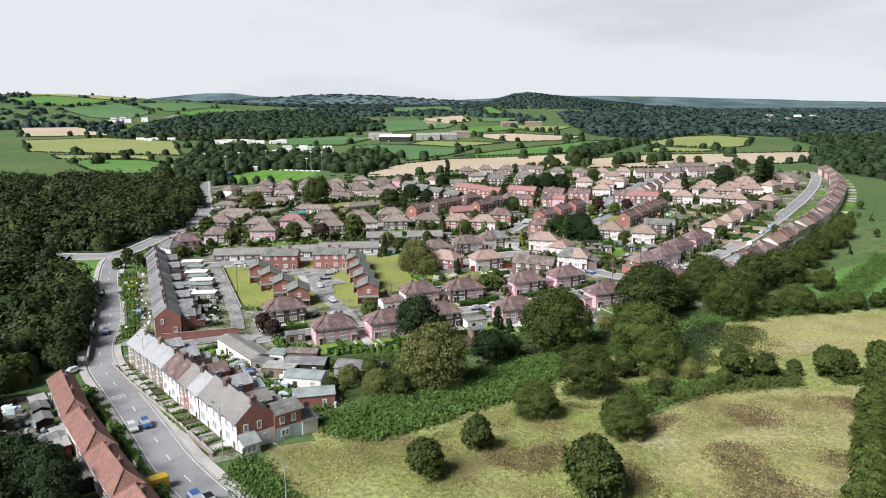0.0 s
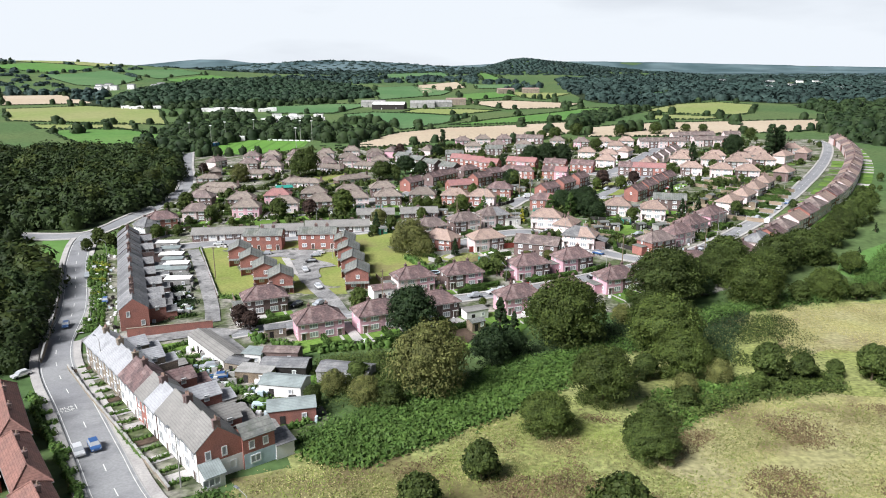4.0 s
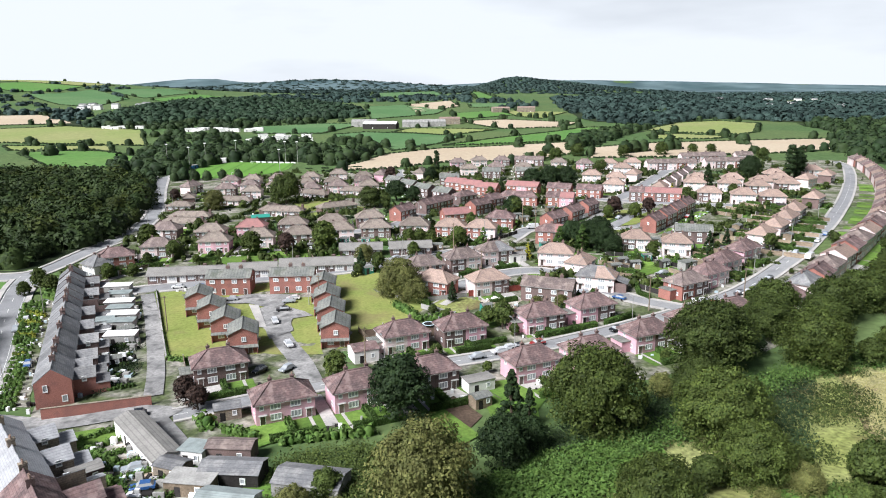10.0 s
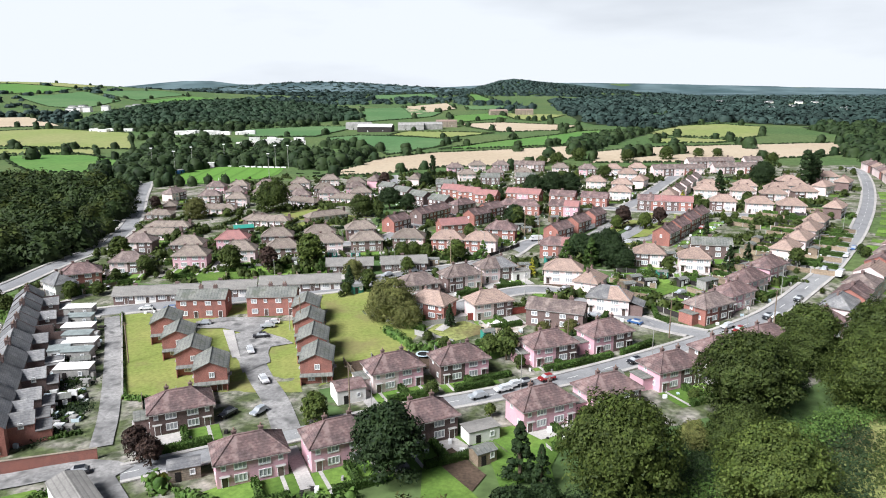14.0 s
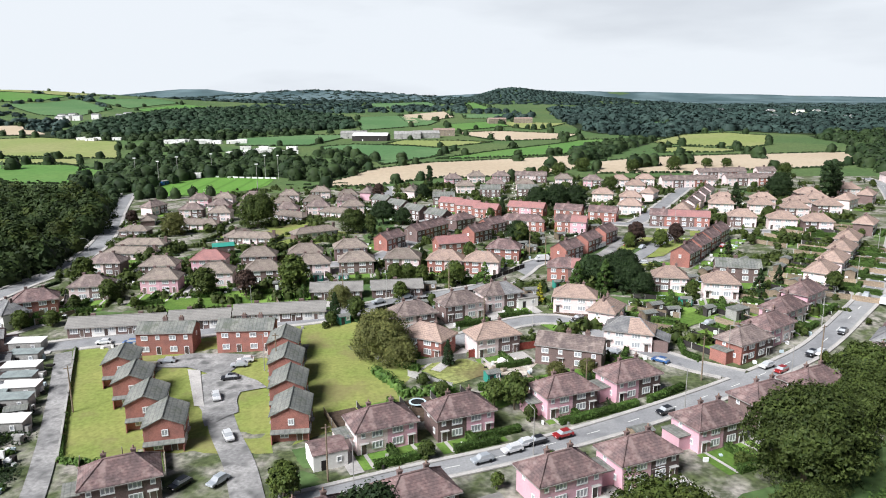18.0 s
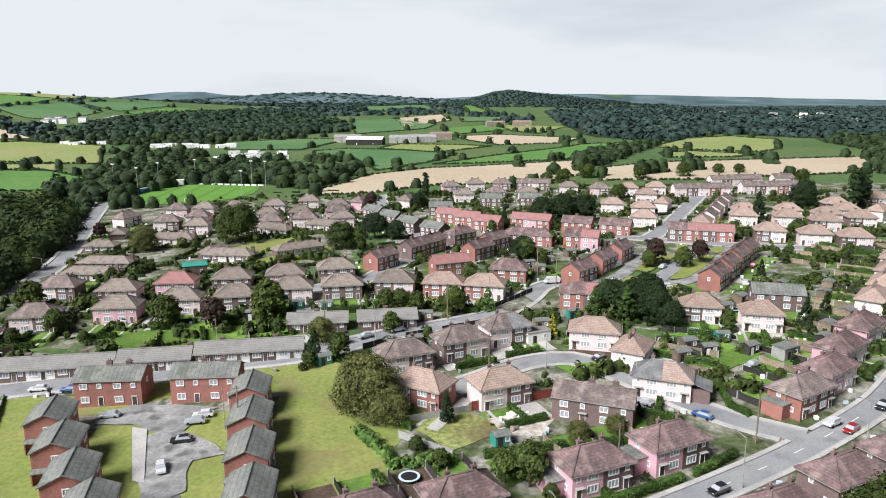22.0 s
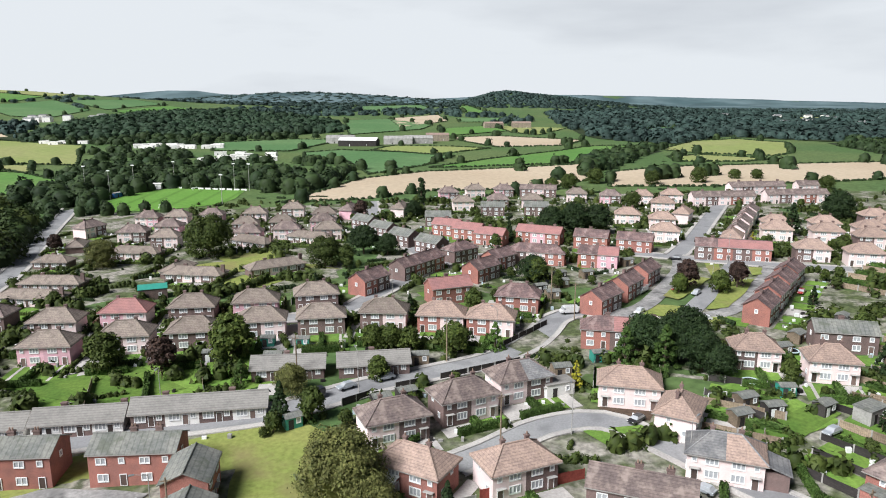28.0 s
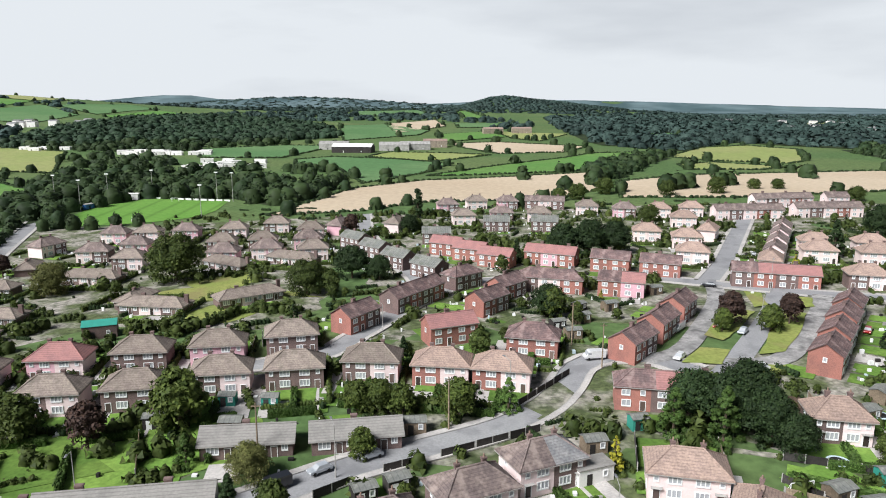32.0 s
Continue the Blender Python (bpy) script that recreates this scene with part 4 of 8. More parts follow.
def semi(mats, roof, deep=True, roof2=None, doors_at_end=True, hip=True, L=9.5, D=5.8, porch=False, conservatory=False, extension=None, label=None, ridge=5.95):
    """A pair of two-storey houses under one roof, built at the origin."""
    eave = 3.95
    o = thing("semi_detached_house", Matrix(), label or "pair of houses", "house", "houses of the estate")
    walls(o, L, D, eave, ridge, mats, not hip)
    roof_part(o, L, D, eave, ridge, D / 2 if hip else 0, roof, mat2=roof2)
    for s in (-1, 1):
        chimney(o, s * L * 0.19, 0.3, ridge, 0.7, "brown", 1 if deep else 0, 0.6, 0.45)
    for side, turn in ((-1, 0), (1, 180)):
        y = side * D / 2
        for s in (-1, 1):
            if side == 1:
                continue
            window(o, s * L * 0.17, y, 2.5, 1.7, 1.0, turn, 3)
            if side == -1 or deep:
                window(o, s * L * 0.40, y, 2.65, 0.7, 0.75, turn, 1)
            if side == -1 or deep:
                window(o, s * L * 0.17, y, 0.65, 1.75, 1.15, turn, 3)
            if side == -1:
                door(o, s * L * 0.39, y, turn, hood=deep)
            elif deep:
                window(o, s * L * 0.39, y, 1.0, 1.0, 1.0, turn, 2)
    for s, turn in ((-1, -90), (1, 90)):
        if deep:
            window(o, s * L / 2, 0.9, 2.7, 0.7, 0.75, turn, 1)
            window(o, s * L / 2, -1.4, 0.95, 0.75, 0.85, turn, 1)
    if porch:
        bm = bmesh.new()
        box(bm, -L / 2 - 2.2, -L / 2, -1.2, 2.4, -1.0, 2.25)
        part("outhouse", bm, mats[0], o)
        bm = bmesh.new()
        box(bm, -L / 2 - 2.35, -L / 2, -1.35, 2.55, 2.25, 2.4)
        part("flat_roof", bm, "felt", o)
    if conservatory:
        conservatory_part(o, -L / 4, -D / 2)
    if extension:
        bm = bmesh.new()
        box(bm, L / 2, L / 2 + 3.0, -D / 2 + 0.6, D / 2 - 1.0, -1.0, 2.5)
        part("extension", bm, extension, o)
        bm = bmesh.new()
        slab_roof(bm, [[(L / 2 + 0.02, -D / 2 + 0.3, 3.6), (L / 2 + 0.02, D / 2 - 0.7, 3.6), (L / 2 + 3.3, D / 2 - 0.7, 2.55), (L / 2 + 3.3, -D / 2 + 0.3, 2.55)][::-1]])
        part("lean_to_roof", bm, roof, o)
    return o


def conservatory_part(o, x, y):
    cols = [-1.6, -1.5, -0.85, -0.75, -0.05, 0.05, 0.75, 0.85, 1.5, 1.6]
    c = part("conservatory", sunk_plate(cols, [0, 0.5, 2.0, 2.1], {(k, 1) for k in (1, 3, 5, 7)}, -0.06, -0.02, 0.04), ["upvc", "glass"], o, "white framed glazed conservatory")
    c.matrix_basis = pose(x, y - 2.4, 0)
    for s in (-1, 1):
        q = part("side_glazing", sunk_plate([-1.15, -1.05, -0.05, 0.05, 1.05, 1.15], [0, 0.5, 2.0, 2.1], {(1, 1), (3, 1)}, -0.06, -0.02, 0.04), ["upvc", "glass"], c)
        q.matrix_basis = pose(s * 1.56, 1.2, 0, 0, 0, s * 90)
    bm = bmesh.new()
    slab_roof(bm, [[(-1.7, -0.15, 2.15), (1.7, -0.15, 2.15), (1.7, 2.38, 2.75), (-1.7, 2.38, 2.75)]], 0.06)
    part("conservatory_roof", bm, "upvc", c)


def terrace(units, unit, mats, roof, D=5.4, eave=3.95, ridge=5.7, gable=True, deep=False, chim="brown", label=None, name="terraced_houses", cat="terrace", roof2=None, cut=0.0, hood=True):
    """A row of houses under one long roof, its ridge along x."""
    L = units * unit
    o = thing(name, Matrix(), label or "row of brick houses", cat, "houses of the estate")
    walls(o, L, D, eave, ridge, mats, gable)
    roof_part(o, L, D, eave, ridge, 0 if gable else D / 2, roof, over=0.25, mat2=roof2, cut=cut)
    for k in range(units):
        x = -L / 2 + (k + 0.5) * unit
        if deep or k % 2 == 0:
            chimney(o, x + unit / 2 - 0.5 if k < units - 1 else x, 0.2, ridge, 0.9, chim, 2 if deep else 0)
        for side, turn in ((-1, 0), (1, 180)):
            y = side * D / 2
            if side == 1 and not deep:
                continue
            window(o, x - unit * 0.2, y, eave - 1.5, 1.35, 0.95, turn, 2, deep)
            if side == -1 or deep:
                window(o, x - unit * 0.18, y, 0.65, 1.45, 1.1, turn, 2, deep)
            if side == -1:
                window(o, x + unit * 0.27, y, eave - 1.4, 0.8, 0.85, turn, 1, deep)
                door(o, x + unit * 0.28, y, turn, hood=hood and deep)
    for s, turn in ((-1, -90), (1, 90)):
        window(o, s * L / 2, 0, eave - 1.5, 0.7, 0.85, turn, 1, deep)
    return o


def bungalow(units, unit, mats, roof, D=5.2, gable=True, label=None, hip=None):
    L = units * unit
    o = thing("bungalow_row", Matrix(), label or "row of bungalows", "bungalow", "bungalows of the estate")
    eave, ridge = 2.3, 3.7
    walls(o, L, D, eave, ridge, mats, gable)
    roof_part(o, L, D, eave, ridge, 0 if gable else D / 2, roof, over=0.4)
    for k in range(units):
        x = -L / 2 + (k + 0.5) * unit
        if k % 2 == 0:
            chimney(o, x + unit * 0.45, 0.3, ridge, 0.7, "brown", 0)
        window(o, x - unit * 0.22, -D / 2, 0.8, 1.7, 1.25, 0, 3, False)
        window(o, x + unit * 0.33, -D / 2, 1.0, 0.9, 1.0, 0, 2, False)
        door(o, x + unit * 0.1, -D / 2, 0, hood=False)
    return o


def flat_block():
    """A narrow two-storey block of flats with its gable to the front."""
    W, D, eave, ridge = 5.7, 7.3, 4.4, 5.7
    o = thing("flat_block", Matrix(), "red brick flats with a low grey felt gable roof", "flats", "flats round the court")
    bm = bmesh.new()
    ends = []
    for y in (-D / 2, D / 2):
        ends.append([bm.verts.new(p) for p in ((-W / 2, y, -1), (W / 2, y, -1), (W / 2, y, eave), (0, y, ridge), (-W / 2, y, eave))])
    bm.faces.new(ends[0]), bm.faces.new(ends[1][::-1])
    for i in range(5):
        j = (i + 1) % 5
        bm.faces.new((ends[0][i], ends[1][i], ends[1][j], ends[0][j]))
    bmesh.ops.recalc_face_normals(bm, faces=bm.faces[:])
    part("wall", bm, "red", o)
    bm = bmesh.new()
    w, d, e, z = W / 2 + 0.3, D / 2 + 0.3, eave - 0.05, ridge + 0.1
    slab_roof(bm, [[(-w, d, e), (-w, -d, e), (0, -d, z), (0, d, z)], [(w, -d, e), (w, d, e), (0, d, z), (0, -d, z)]])
    part("roof", bm, "felt", o)
    bm = bmesh.new()
    tube(bm, (0, -d, z), (0, d, z), 0.12, 0.12, 6)
    part("ridge_tiles", bm, "felt", o)
    bm = bmesh.new()
    box(bm, w - 0.06, w + 0.06, -d, d, e - 0.24, e - 0.1)
    part("gutter", bm, "gutter", o)
    window(o, 0.2, -D / 2, 2.75, 0.95, 1.0, 0, 2)
    bm = bmesh.new()
    slab_roof(bm, [[(-w + 0.2, -D / 2 - 1.0, 1.75), (w - 0.2, -D / 2 - 1.0, 1.75), (w - 0.2, -D / 2 - 0.01, 2.05), (-w + 0.2, -D / 2 - 0.01, 2.05)]], 0.1)
    part("porch_roof", bm, "felt", o)
    for sx in (-1, 1):
        part("porch_wall", boxed(*sorted((sx * (W / 2 - 0.15), sx * W / 2)), -D / 2 - 0.85, -D / 2 - 0.002, -1, 1.7), "red", o)
    window(o, -0.9, -D / 2, 0.7, 1.3, 0.95, 0, 2)
    door(o, 1.4, -D / 2, 0, hood=False)
    for s, turn in ((-1, -90), (1, 90)):
        for y in (-2.2, 1.8):
            window(o, s * W / 2, y, 3.0, 1.5, 1.15, turn, 2)
            window(o, s * W / 2, y, 0.8, 1.5, 1.15, turn, 2)
        door(o, s * W / 2, -0.3, turn)
    return o


def put(model, x, y, turn, dz=0.0, label=None, sink=0.0):
    """Stand a copy of a model on the land."""
    c = copy_thing(model, pose(x, y, ground(x, y) + dz, 0, 0, turn))
    if label:
        c["label"] = label
    return c


def spare(model):
    """Take the pattern itself away once its copies stand."""
    for o in (*model.children_recursive, model):
        bpy.data.objects.remove(o)


def stand(model, rows, labels=None):
    for k, row in enumerate(rows):
        back = 0.0 if "semi" not in model.name or not 130 < row[1] < 262 else 2.0 if 180 < row[1] < 212 and -15 < row[0] < 58 else 1.2
        put(model, row[0], row[1] + back, row[2], label=labels)
    spare(model)


# the street of pink and brown pairs
stand(semi(["pink", "pink"], "tile_red"), [(-27.6, 156.5, 23), (15.0, 171.5, 24), (-15.8, 160.5, 25)], "lilac-pink rendered pair of houses with a plum tiled hip roof")
stand(semi(["pink", "brown"], "tile_red", porch=True), [(26.7, 176.3, 23), (20.1, 196.4, 22), (40.4, 185.3, 24), (32.4, 201.9, 25)], "pair of houses, one pink rendered, one brown brick")
stand(semi(["brown", "pink"], "tile_red"), [(2.4, 189.3, 22), (52.1, 192.7, 25)], "pair of houses, one brown brick, one pink rendered, hip roof")
stand(semi(["brown", "brown"], "tile_red", porch=True), [(-42.9, 172.3, 24), (-3.9, 166.6, 25), (62.9, 198.8, 25)], "brown brick pair of houses with a plum tiled hip roof")
stand(semi(["rose", "pink"], "tile_red", porch=True), [(-9.6, 185.6, 24), (78.1, 206.1, 27)], "pair of houses in two pinks beside a low garage")
# along the rising road
stand(semi(["red", "brown"], "tile", porch=True), [(59.2, 217.9, 32)], "red and brown brick pair of houses on the corner")
stand(semi(["pink", "rose"], "tile_red"), [(67.5, 225.2, 36), (74.5, 233.8, 38), (83.5, 242.8, 40)], "pink rendered pair of houses above the road")
stand(semi(["rose", "brown"], "tile_buff"), [(95, 257, 50), (103.5, 268, 50), (112, 279, 50), (120, 290, 52)], "pair of pink and brown houses along the rising road")
# the close of cream houses
stand(semi(["cream", "cream"], "tile_buff", L=7.8, D=5.5), [(67.3, 250.6, -14)], "small cream rendered pair of houses with a buff hip roof")
stand(semi(["cream", "cream"], "tile_buff"), [(31.1, 244.4, -14)], "cream rendered pair of houses with a buff tiled hip roof")
stand(semi(["cream", "cream"], "slate", roof2="tile_buff", extension="brown"), [(38.4, 224.0, -22)], "cream pair of houses, the roof half slate, half buff tile")
stand(semi(["rose", "rose"], "tile_buff", L=7.8), [(36.3, 235.4, 60)], "narrow pale pink house seen on its end")
stand(semi(["rose", "brown"], "tile_buff", ), [(10.1, 222.6, 22)], "pair of houses, pale pink and brown, with streaked roof tiles")
stand(semi(["brown", "rose"], "tile_buff", L=7.8, D=5.5), [(56.9, 256.5, -12)], "small pair of houses, brown brick and pale pink")
stand(semi(["red", "red"], "tile_buff", conservatory=True), [(-2.9, 222.3, -30)], "red brick pair of houses with a glazed conservatory")
stand(semi(["rose", "brown"], "tile"), [(-6.6, 235.0, 22)], "pair of houses, pale pink and brown brick")
stand(semi(["brown", "rose"], "tile"), [(4.1, 241.3, 24)], "pair of houses, brown brick and pale pink")
stand(semi(["rose", "brown"], "tile", roof2="slate"), [(13.6, 247.6, 22)], "pair of houses, the brown half roofed in slate")
stand(terrace(2, 6.3, ["brown", "brown"], "tile", deep=True, label="long brown brick house with a tall ridge chimney", name="brick_house", cat="house"), [(24.8, 217.0, -22)])
stand(terrace(2, 5.4, ["brown", "brown"], "felt", ridge=5.5), [(76.3, 263.8, -14)], "brown brick block with a grey roof behind the cream houses")

# rows beyond the bungalow road
for mats, roof, rows, label in (
        (["brown", "rose"], "tile_olive", [(-60.5, 272, 6), (-35.6, 278.3, 8), (-78.9, 281.4, 4), (-10.7, 282.3, -4)], "pair of houses, brown brick and pale pink, weathered roof"),
        (["brown", "brown"], "tile_olive", [(-47.8, 273.3, 8), (-53, 289, 6), (-27.2, 295.6, 12), (-23.6, 279.6, 8)], "brown brick pair of houses with a weathered hip roof"),
        (["pink", "pink"], "tile_olive", [(-73.2, 267.5, 4), (-39.8, 291.2, 8)], "lilac-pink pair of houses with a weathered hip roof"),
        (["red", "rose"], "tile_buff", [(1.4, 280.2, -8), (11.6, 278.2, -12)], "pair of houses, red brick and pale pink, buff roof"),
        (["red", "red"], "tile_red", [(19.0, 292.9, -14)], "red brick pair of houses on the corner")):
    stand(semi(mats, roof, False), rows, label)
stand(semi(["pink", "rose"], "tile_orange", False), [(-66.5, 286.5, 4)], "pink pair of houses with a new red roof")
stand(semi(["red", "red"], "tile_red", False), [(-97.6, 250.6, 25)], "red brick pair of houses near the junction")
stand(semi(["white", "white"], "slate", False, L=7.0, D=5.0), [(-99.5, 242.6, -38)], "grey-roofed house at the end of the terrace")
stand(semi(["rose", "brown"], "tile", False), [(-89.3, 262.9, 8), (-96.1, 286.3, 0), (-124, 391, 70), (-104, 381, 5)], "pair of houses near the main road")

# semi-detached houses towards the pitch and the fields
FAR_A = [(-110.8, 412, 0), (-99.8, 413, 0), (-86.9, 414.7, 2), (-70.2, 415.8, 4), (-95.3, 391, 0), (-88.7, 370, 2), (-82, 389, 0), (-67.9, 392, 4), (-62.6, 375, 0), (-55, 393.6, 6), (-50.5, 379, 6), (-57.1, 425.6, 4)]
FAR_B = [(-42.2, 411, 5), (-40.2, 393.5, 5), (-36, 377, 8), (7.5, 466, 8), (20.5, 475, 8), (34, 472, 0), (65, 453, -10), (78, 444, -12), (13, 438, 5), (28.5, 443, 0), (43, 439.5, -6), (-33.2, 419, 70), (-12.8, 421, 70)]
FAR_C = [(91, 441, -14), (104, 441, -14), (93, 419, -14), (92.2, 393.7, 60), (72, 395, -14), (81, 383, -14), (75, 361.5, -20), (115, 370, -16), (109.5, 358, -16), (91.5, 349, 62), (129, 365.5, -14), (122.5, 352.5, -14)]
FAR_D = [(137.5, 355, -12), (130.3, 342.5, -12), (153.5, 378, -10), (149, 363, -10), (144.5, 346.4, -10), (178.1, 392, -8), (160.1, 361, 40), (176, 374, 50), (105.5, 329.5, -16), (116, 322.4, -16), (124.5, 316, -14), (137, 310, 50)]
stand(semi(["rose", "pink"], "tile", False, L=8.8, D=5.6), FAR_A[::2], "pale pink pair of houses near the pitch")
stand(semi(["brown", "rose"], "tile_olive", False, L=8.8, D=5.6), FAR_A[1::2], "brown and pink pair of houses near the pitch")
stand(semi(["rose", "rose"], "tile_olive", False, L=8.8, D=5.6), FAR_B[::2], "pale pair of houses below the stubble field")
stand(semi(["pink", "brown"], "tile", False, L=8.8, D=5.6), FAR_B[1::2], "pink and brown pair of houses below the stubble field")
stand(semi(["cream", "rose"], "tile_buff", False, L=8.8, D=5.6), FAR_C + FAR_D[::3], "cream rendered pair of houses with a buff hip roof")
stand(semi(["brown", "rose"], "tile_buff", False, L=8.8, D=5.6), FAR_D[1::3] + FAR_D[2::3], "pair of houses, half brown brick, with a buff hip roof")

# brick terraces
stand(terrace(2, 4.7, ["red", "brown"], "tile_red"), [(-16.1, 307.5, 55), (12.4, 319, 47), (18.1, 331.5, 47)], "red brick gabled pair of houses along the lane")
stand(terrace(4, 4.5, ["brown", "red", "brown", "red"], "tile_red"), [(-4.5, 325, 54)], "long row of brown brick houses along the lane")
stand(terrace(2, 4.8, ["brown", "brown"], "tile_red", gable=False), [(7.7, 341, 42)], "brown brick hipped pair of houses")
stand(terrace(2, 5.0, ["red", "red"], "tile_orange"), [(3.2, 299.5, 22), (18.9, 364, -28), (12.1, 373, -28), (5.2, 381, -28)], "red brick gabled pair of houses with a bright red roof")
stand(terrace(3, 5.4, ["brown", "rose", "red"], "tile_red", gable=False), [(29.7, 336, -18)], "row of three houses with white windows")
stand(terrace(3, 4.9, ["red", "pink", "red"], "tile_orange"), [(34.9, 364.5, -26)], "tall red brick row with a red roof")
stand(terrace(2, 4.7, ["brown", "brown"], "felt", ridge=5.6), [(-24.5, 391, -45), (-17, 376.5, -45), (-9.4, 363, -45), (-0.6, 351.5, -45), (1.9, 399, 0), (24.5, 422, -6), (41.8, 418.5, -12)], "small brown brick flats with a low grey roof")
stand(terrace(3, 5.6, ["brown", "rose", "brown"], "tile"), [(50, 468.5, -12)], "row of houses at the edge of the stubble field")
stand(terrace(2, 5.2, ["red", "red"], "tile_red"), [(49.8, 355, -24), (61.4, 348, -24)], "red brick pair of houses above the gardens")
stand(terrace(2, 5.4, ["red", "pink"], "tile_red", roof2="tile_orange"), [(46.1, 330.5, -20)], "red brick pair, one half roofed in pink tile")
stand(terrace(2, 4.7, ["red", "brown"], "tile_red"), [(37.2, 290.0, 48), (45.2, 300.0, 52), (53.0, 311.0, 54)], "red brick gabled houses stepping up beside the green")
stand(terrace(4, 5.0, ["brown", "red", "brown", "red"], "tile_red", roof2="tile_orange", cut=-4.0), [(85, 333.5, -18)], "long red-roofed row facing the green")
stand(terrace(3, 5.4, ["red", "brown", "brown"], "tile_red", roof2="tile_orange", cut=-2.0, gable=False), [(36.5, 268.8, -12)], "row of three houses with a half pink roof")
stand(terrace(2, 4.4, ["red", "brown"], "tile_red"), [(69, 281, 52), (75.3, 289.5, 52), (81.5, 298, 52), (87.7, 306.5, 52)], "red brick terraced pair stepping up the hill")
stand(terrace(5, 5.4, ["rose", "brown", "rose", "red", "rose"], "tile"), [(149, 459, 8), (122, 431, 3), (154, 433, 3)], "long terrace at the top of the estate")
stand(terrace(2, 4.9, ["rose", "rose"], "tile"), [(174, 462, 2), (98, 360, 60), (104.5, 371.5, 60), (111, 383, 60), (117.5, 394.5, 60)], "pale rendered terraced pair at the top of the estate")
# the terrace along the rising road
ROW_LINE = smooth([(87.5, 216.0), (96.2, 225.8), (104.3, 234.5), (114.9, 245.5), (124.9, 256.4), (137.3, 270.7), (150.8, 289.5), (168.6, 317.4), (190.5, 354.7), (208.1, 389.3), (222.6, 423.2), (231.1, 449.2)], 0.5)
ROAD_ROW, _walked = [], 0.0
for _a, _b in zip(ROW_LINE, ROW_LINE[1:]):
    if _walked <= 0:
        ROAD_ROW.append((_a.x, _a.y, math.degrees(math.atan2(_b.y - _a.y, _b.x - _a.x))))
        _walked += 9.3
    _walked -= (_b - _a).length
stand(terrace(2, 4.5, ["red", "rose"], "tile_red", D=6.6), ROAD_ROW[1::3], "brick and pink terraced pair along the rising road")
stand(terrace(2, 4.5, ["rose", "cream"], "tile", D=6.6, gable=False), ROAD_ROW[2::3], "pale rendered hipped pair along the rising road")
stand(terrace(2, 4.5, ["rose", "brown"], "tile_buff", D=6.6), ROAD_ROW[3::3], "pink and brown terraced pair along the rising road")
stand(semi(["rose", "rose"], "slate", False, L=8.6), ROAD_ROW[:1], "pale house with a blue-grey slate hip roof")

# bungalows
stand(bungalow(4, 5.0, ["brown", "white", "brown", "white"], "concrete_tile"), [(-36.9, 243.0, 8), (-71.8, 238.2, 8)], "long row of bungalows with a grey tiled roof")
stand(bungalow(3, 4.3, ["white", "brown", "white"], "concrete_tile"), [(-54.2, 240.2, 8)], "row of bungalows with a grey tiled roof")
stand(bungalow(2, 6.2, ["brown", "brown"], "concrete_tile"), [(-26.0, 257.4, 5), (-11.2, 258.6, 8)], "pair of brown brick bungalows with a grey roof")
stand(bungalow(3, 5.2, ["brown", "rose", "brown"], "tile_olive", gable=False), [(-63.9, 323.5, -8), (-44, 330, 34), (-41, 371, -22), (-98.7, 317.7, -2), (-97, 304.3, -6), (-59, 366, -32), (-92, 353.5, -7)], "brown bungalow row round the green")
stand(bungalow(2, 5.0, ["brown", "brown"], "tile_olive", gable=False), [(-70.8, 330, 80), (-116.7, 366.8, 106), (-111.9, 343.2, -1)], "brown bungalow pair with a dark hip roof")

# flats round the parking court
stand(flat_block(), [(-23.9, 191.5, 6), (-26.4, 201.5, 6), (-28.9, 211.5, 6), (-31.4, 221.5, 6), (-42.8, 189.2, 14), (-48.8, 197.0, 14), (-54.6, 205.4, 14), (-60.3, 213.9, 14)])
stand(terrace(2, 5.6, ["red", "red"], "felt", D=6.0, eave=4.6, ridge=6.0, deep=True, name="flat_block", cat="flats", label="red brick flats with a low grey felt roof", hood=False), [(-56.7, 227.6, 3), (-40.4, 227.8, 3)])


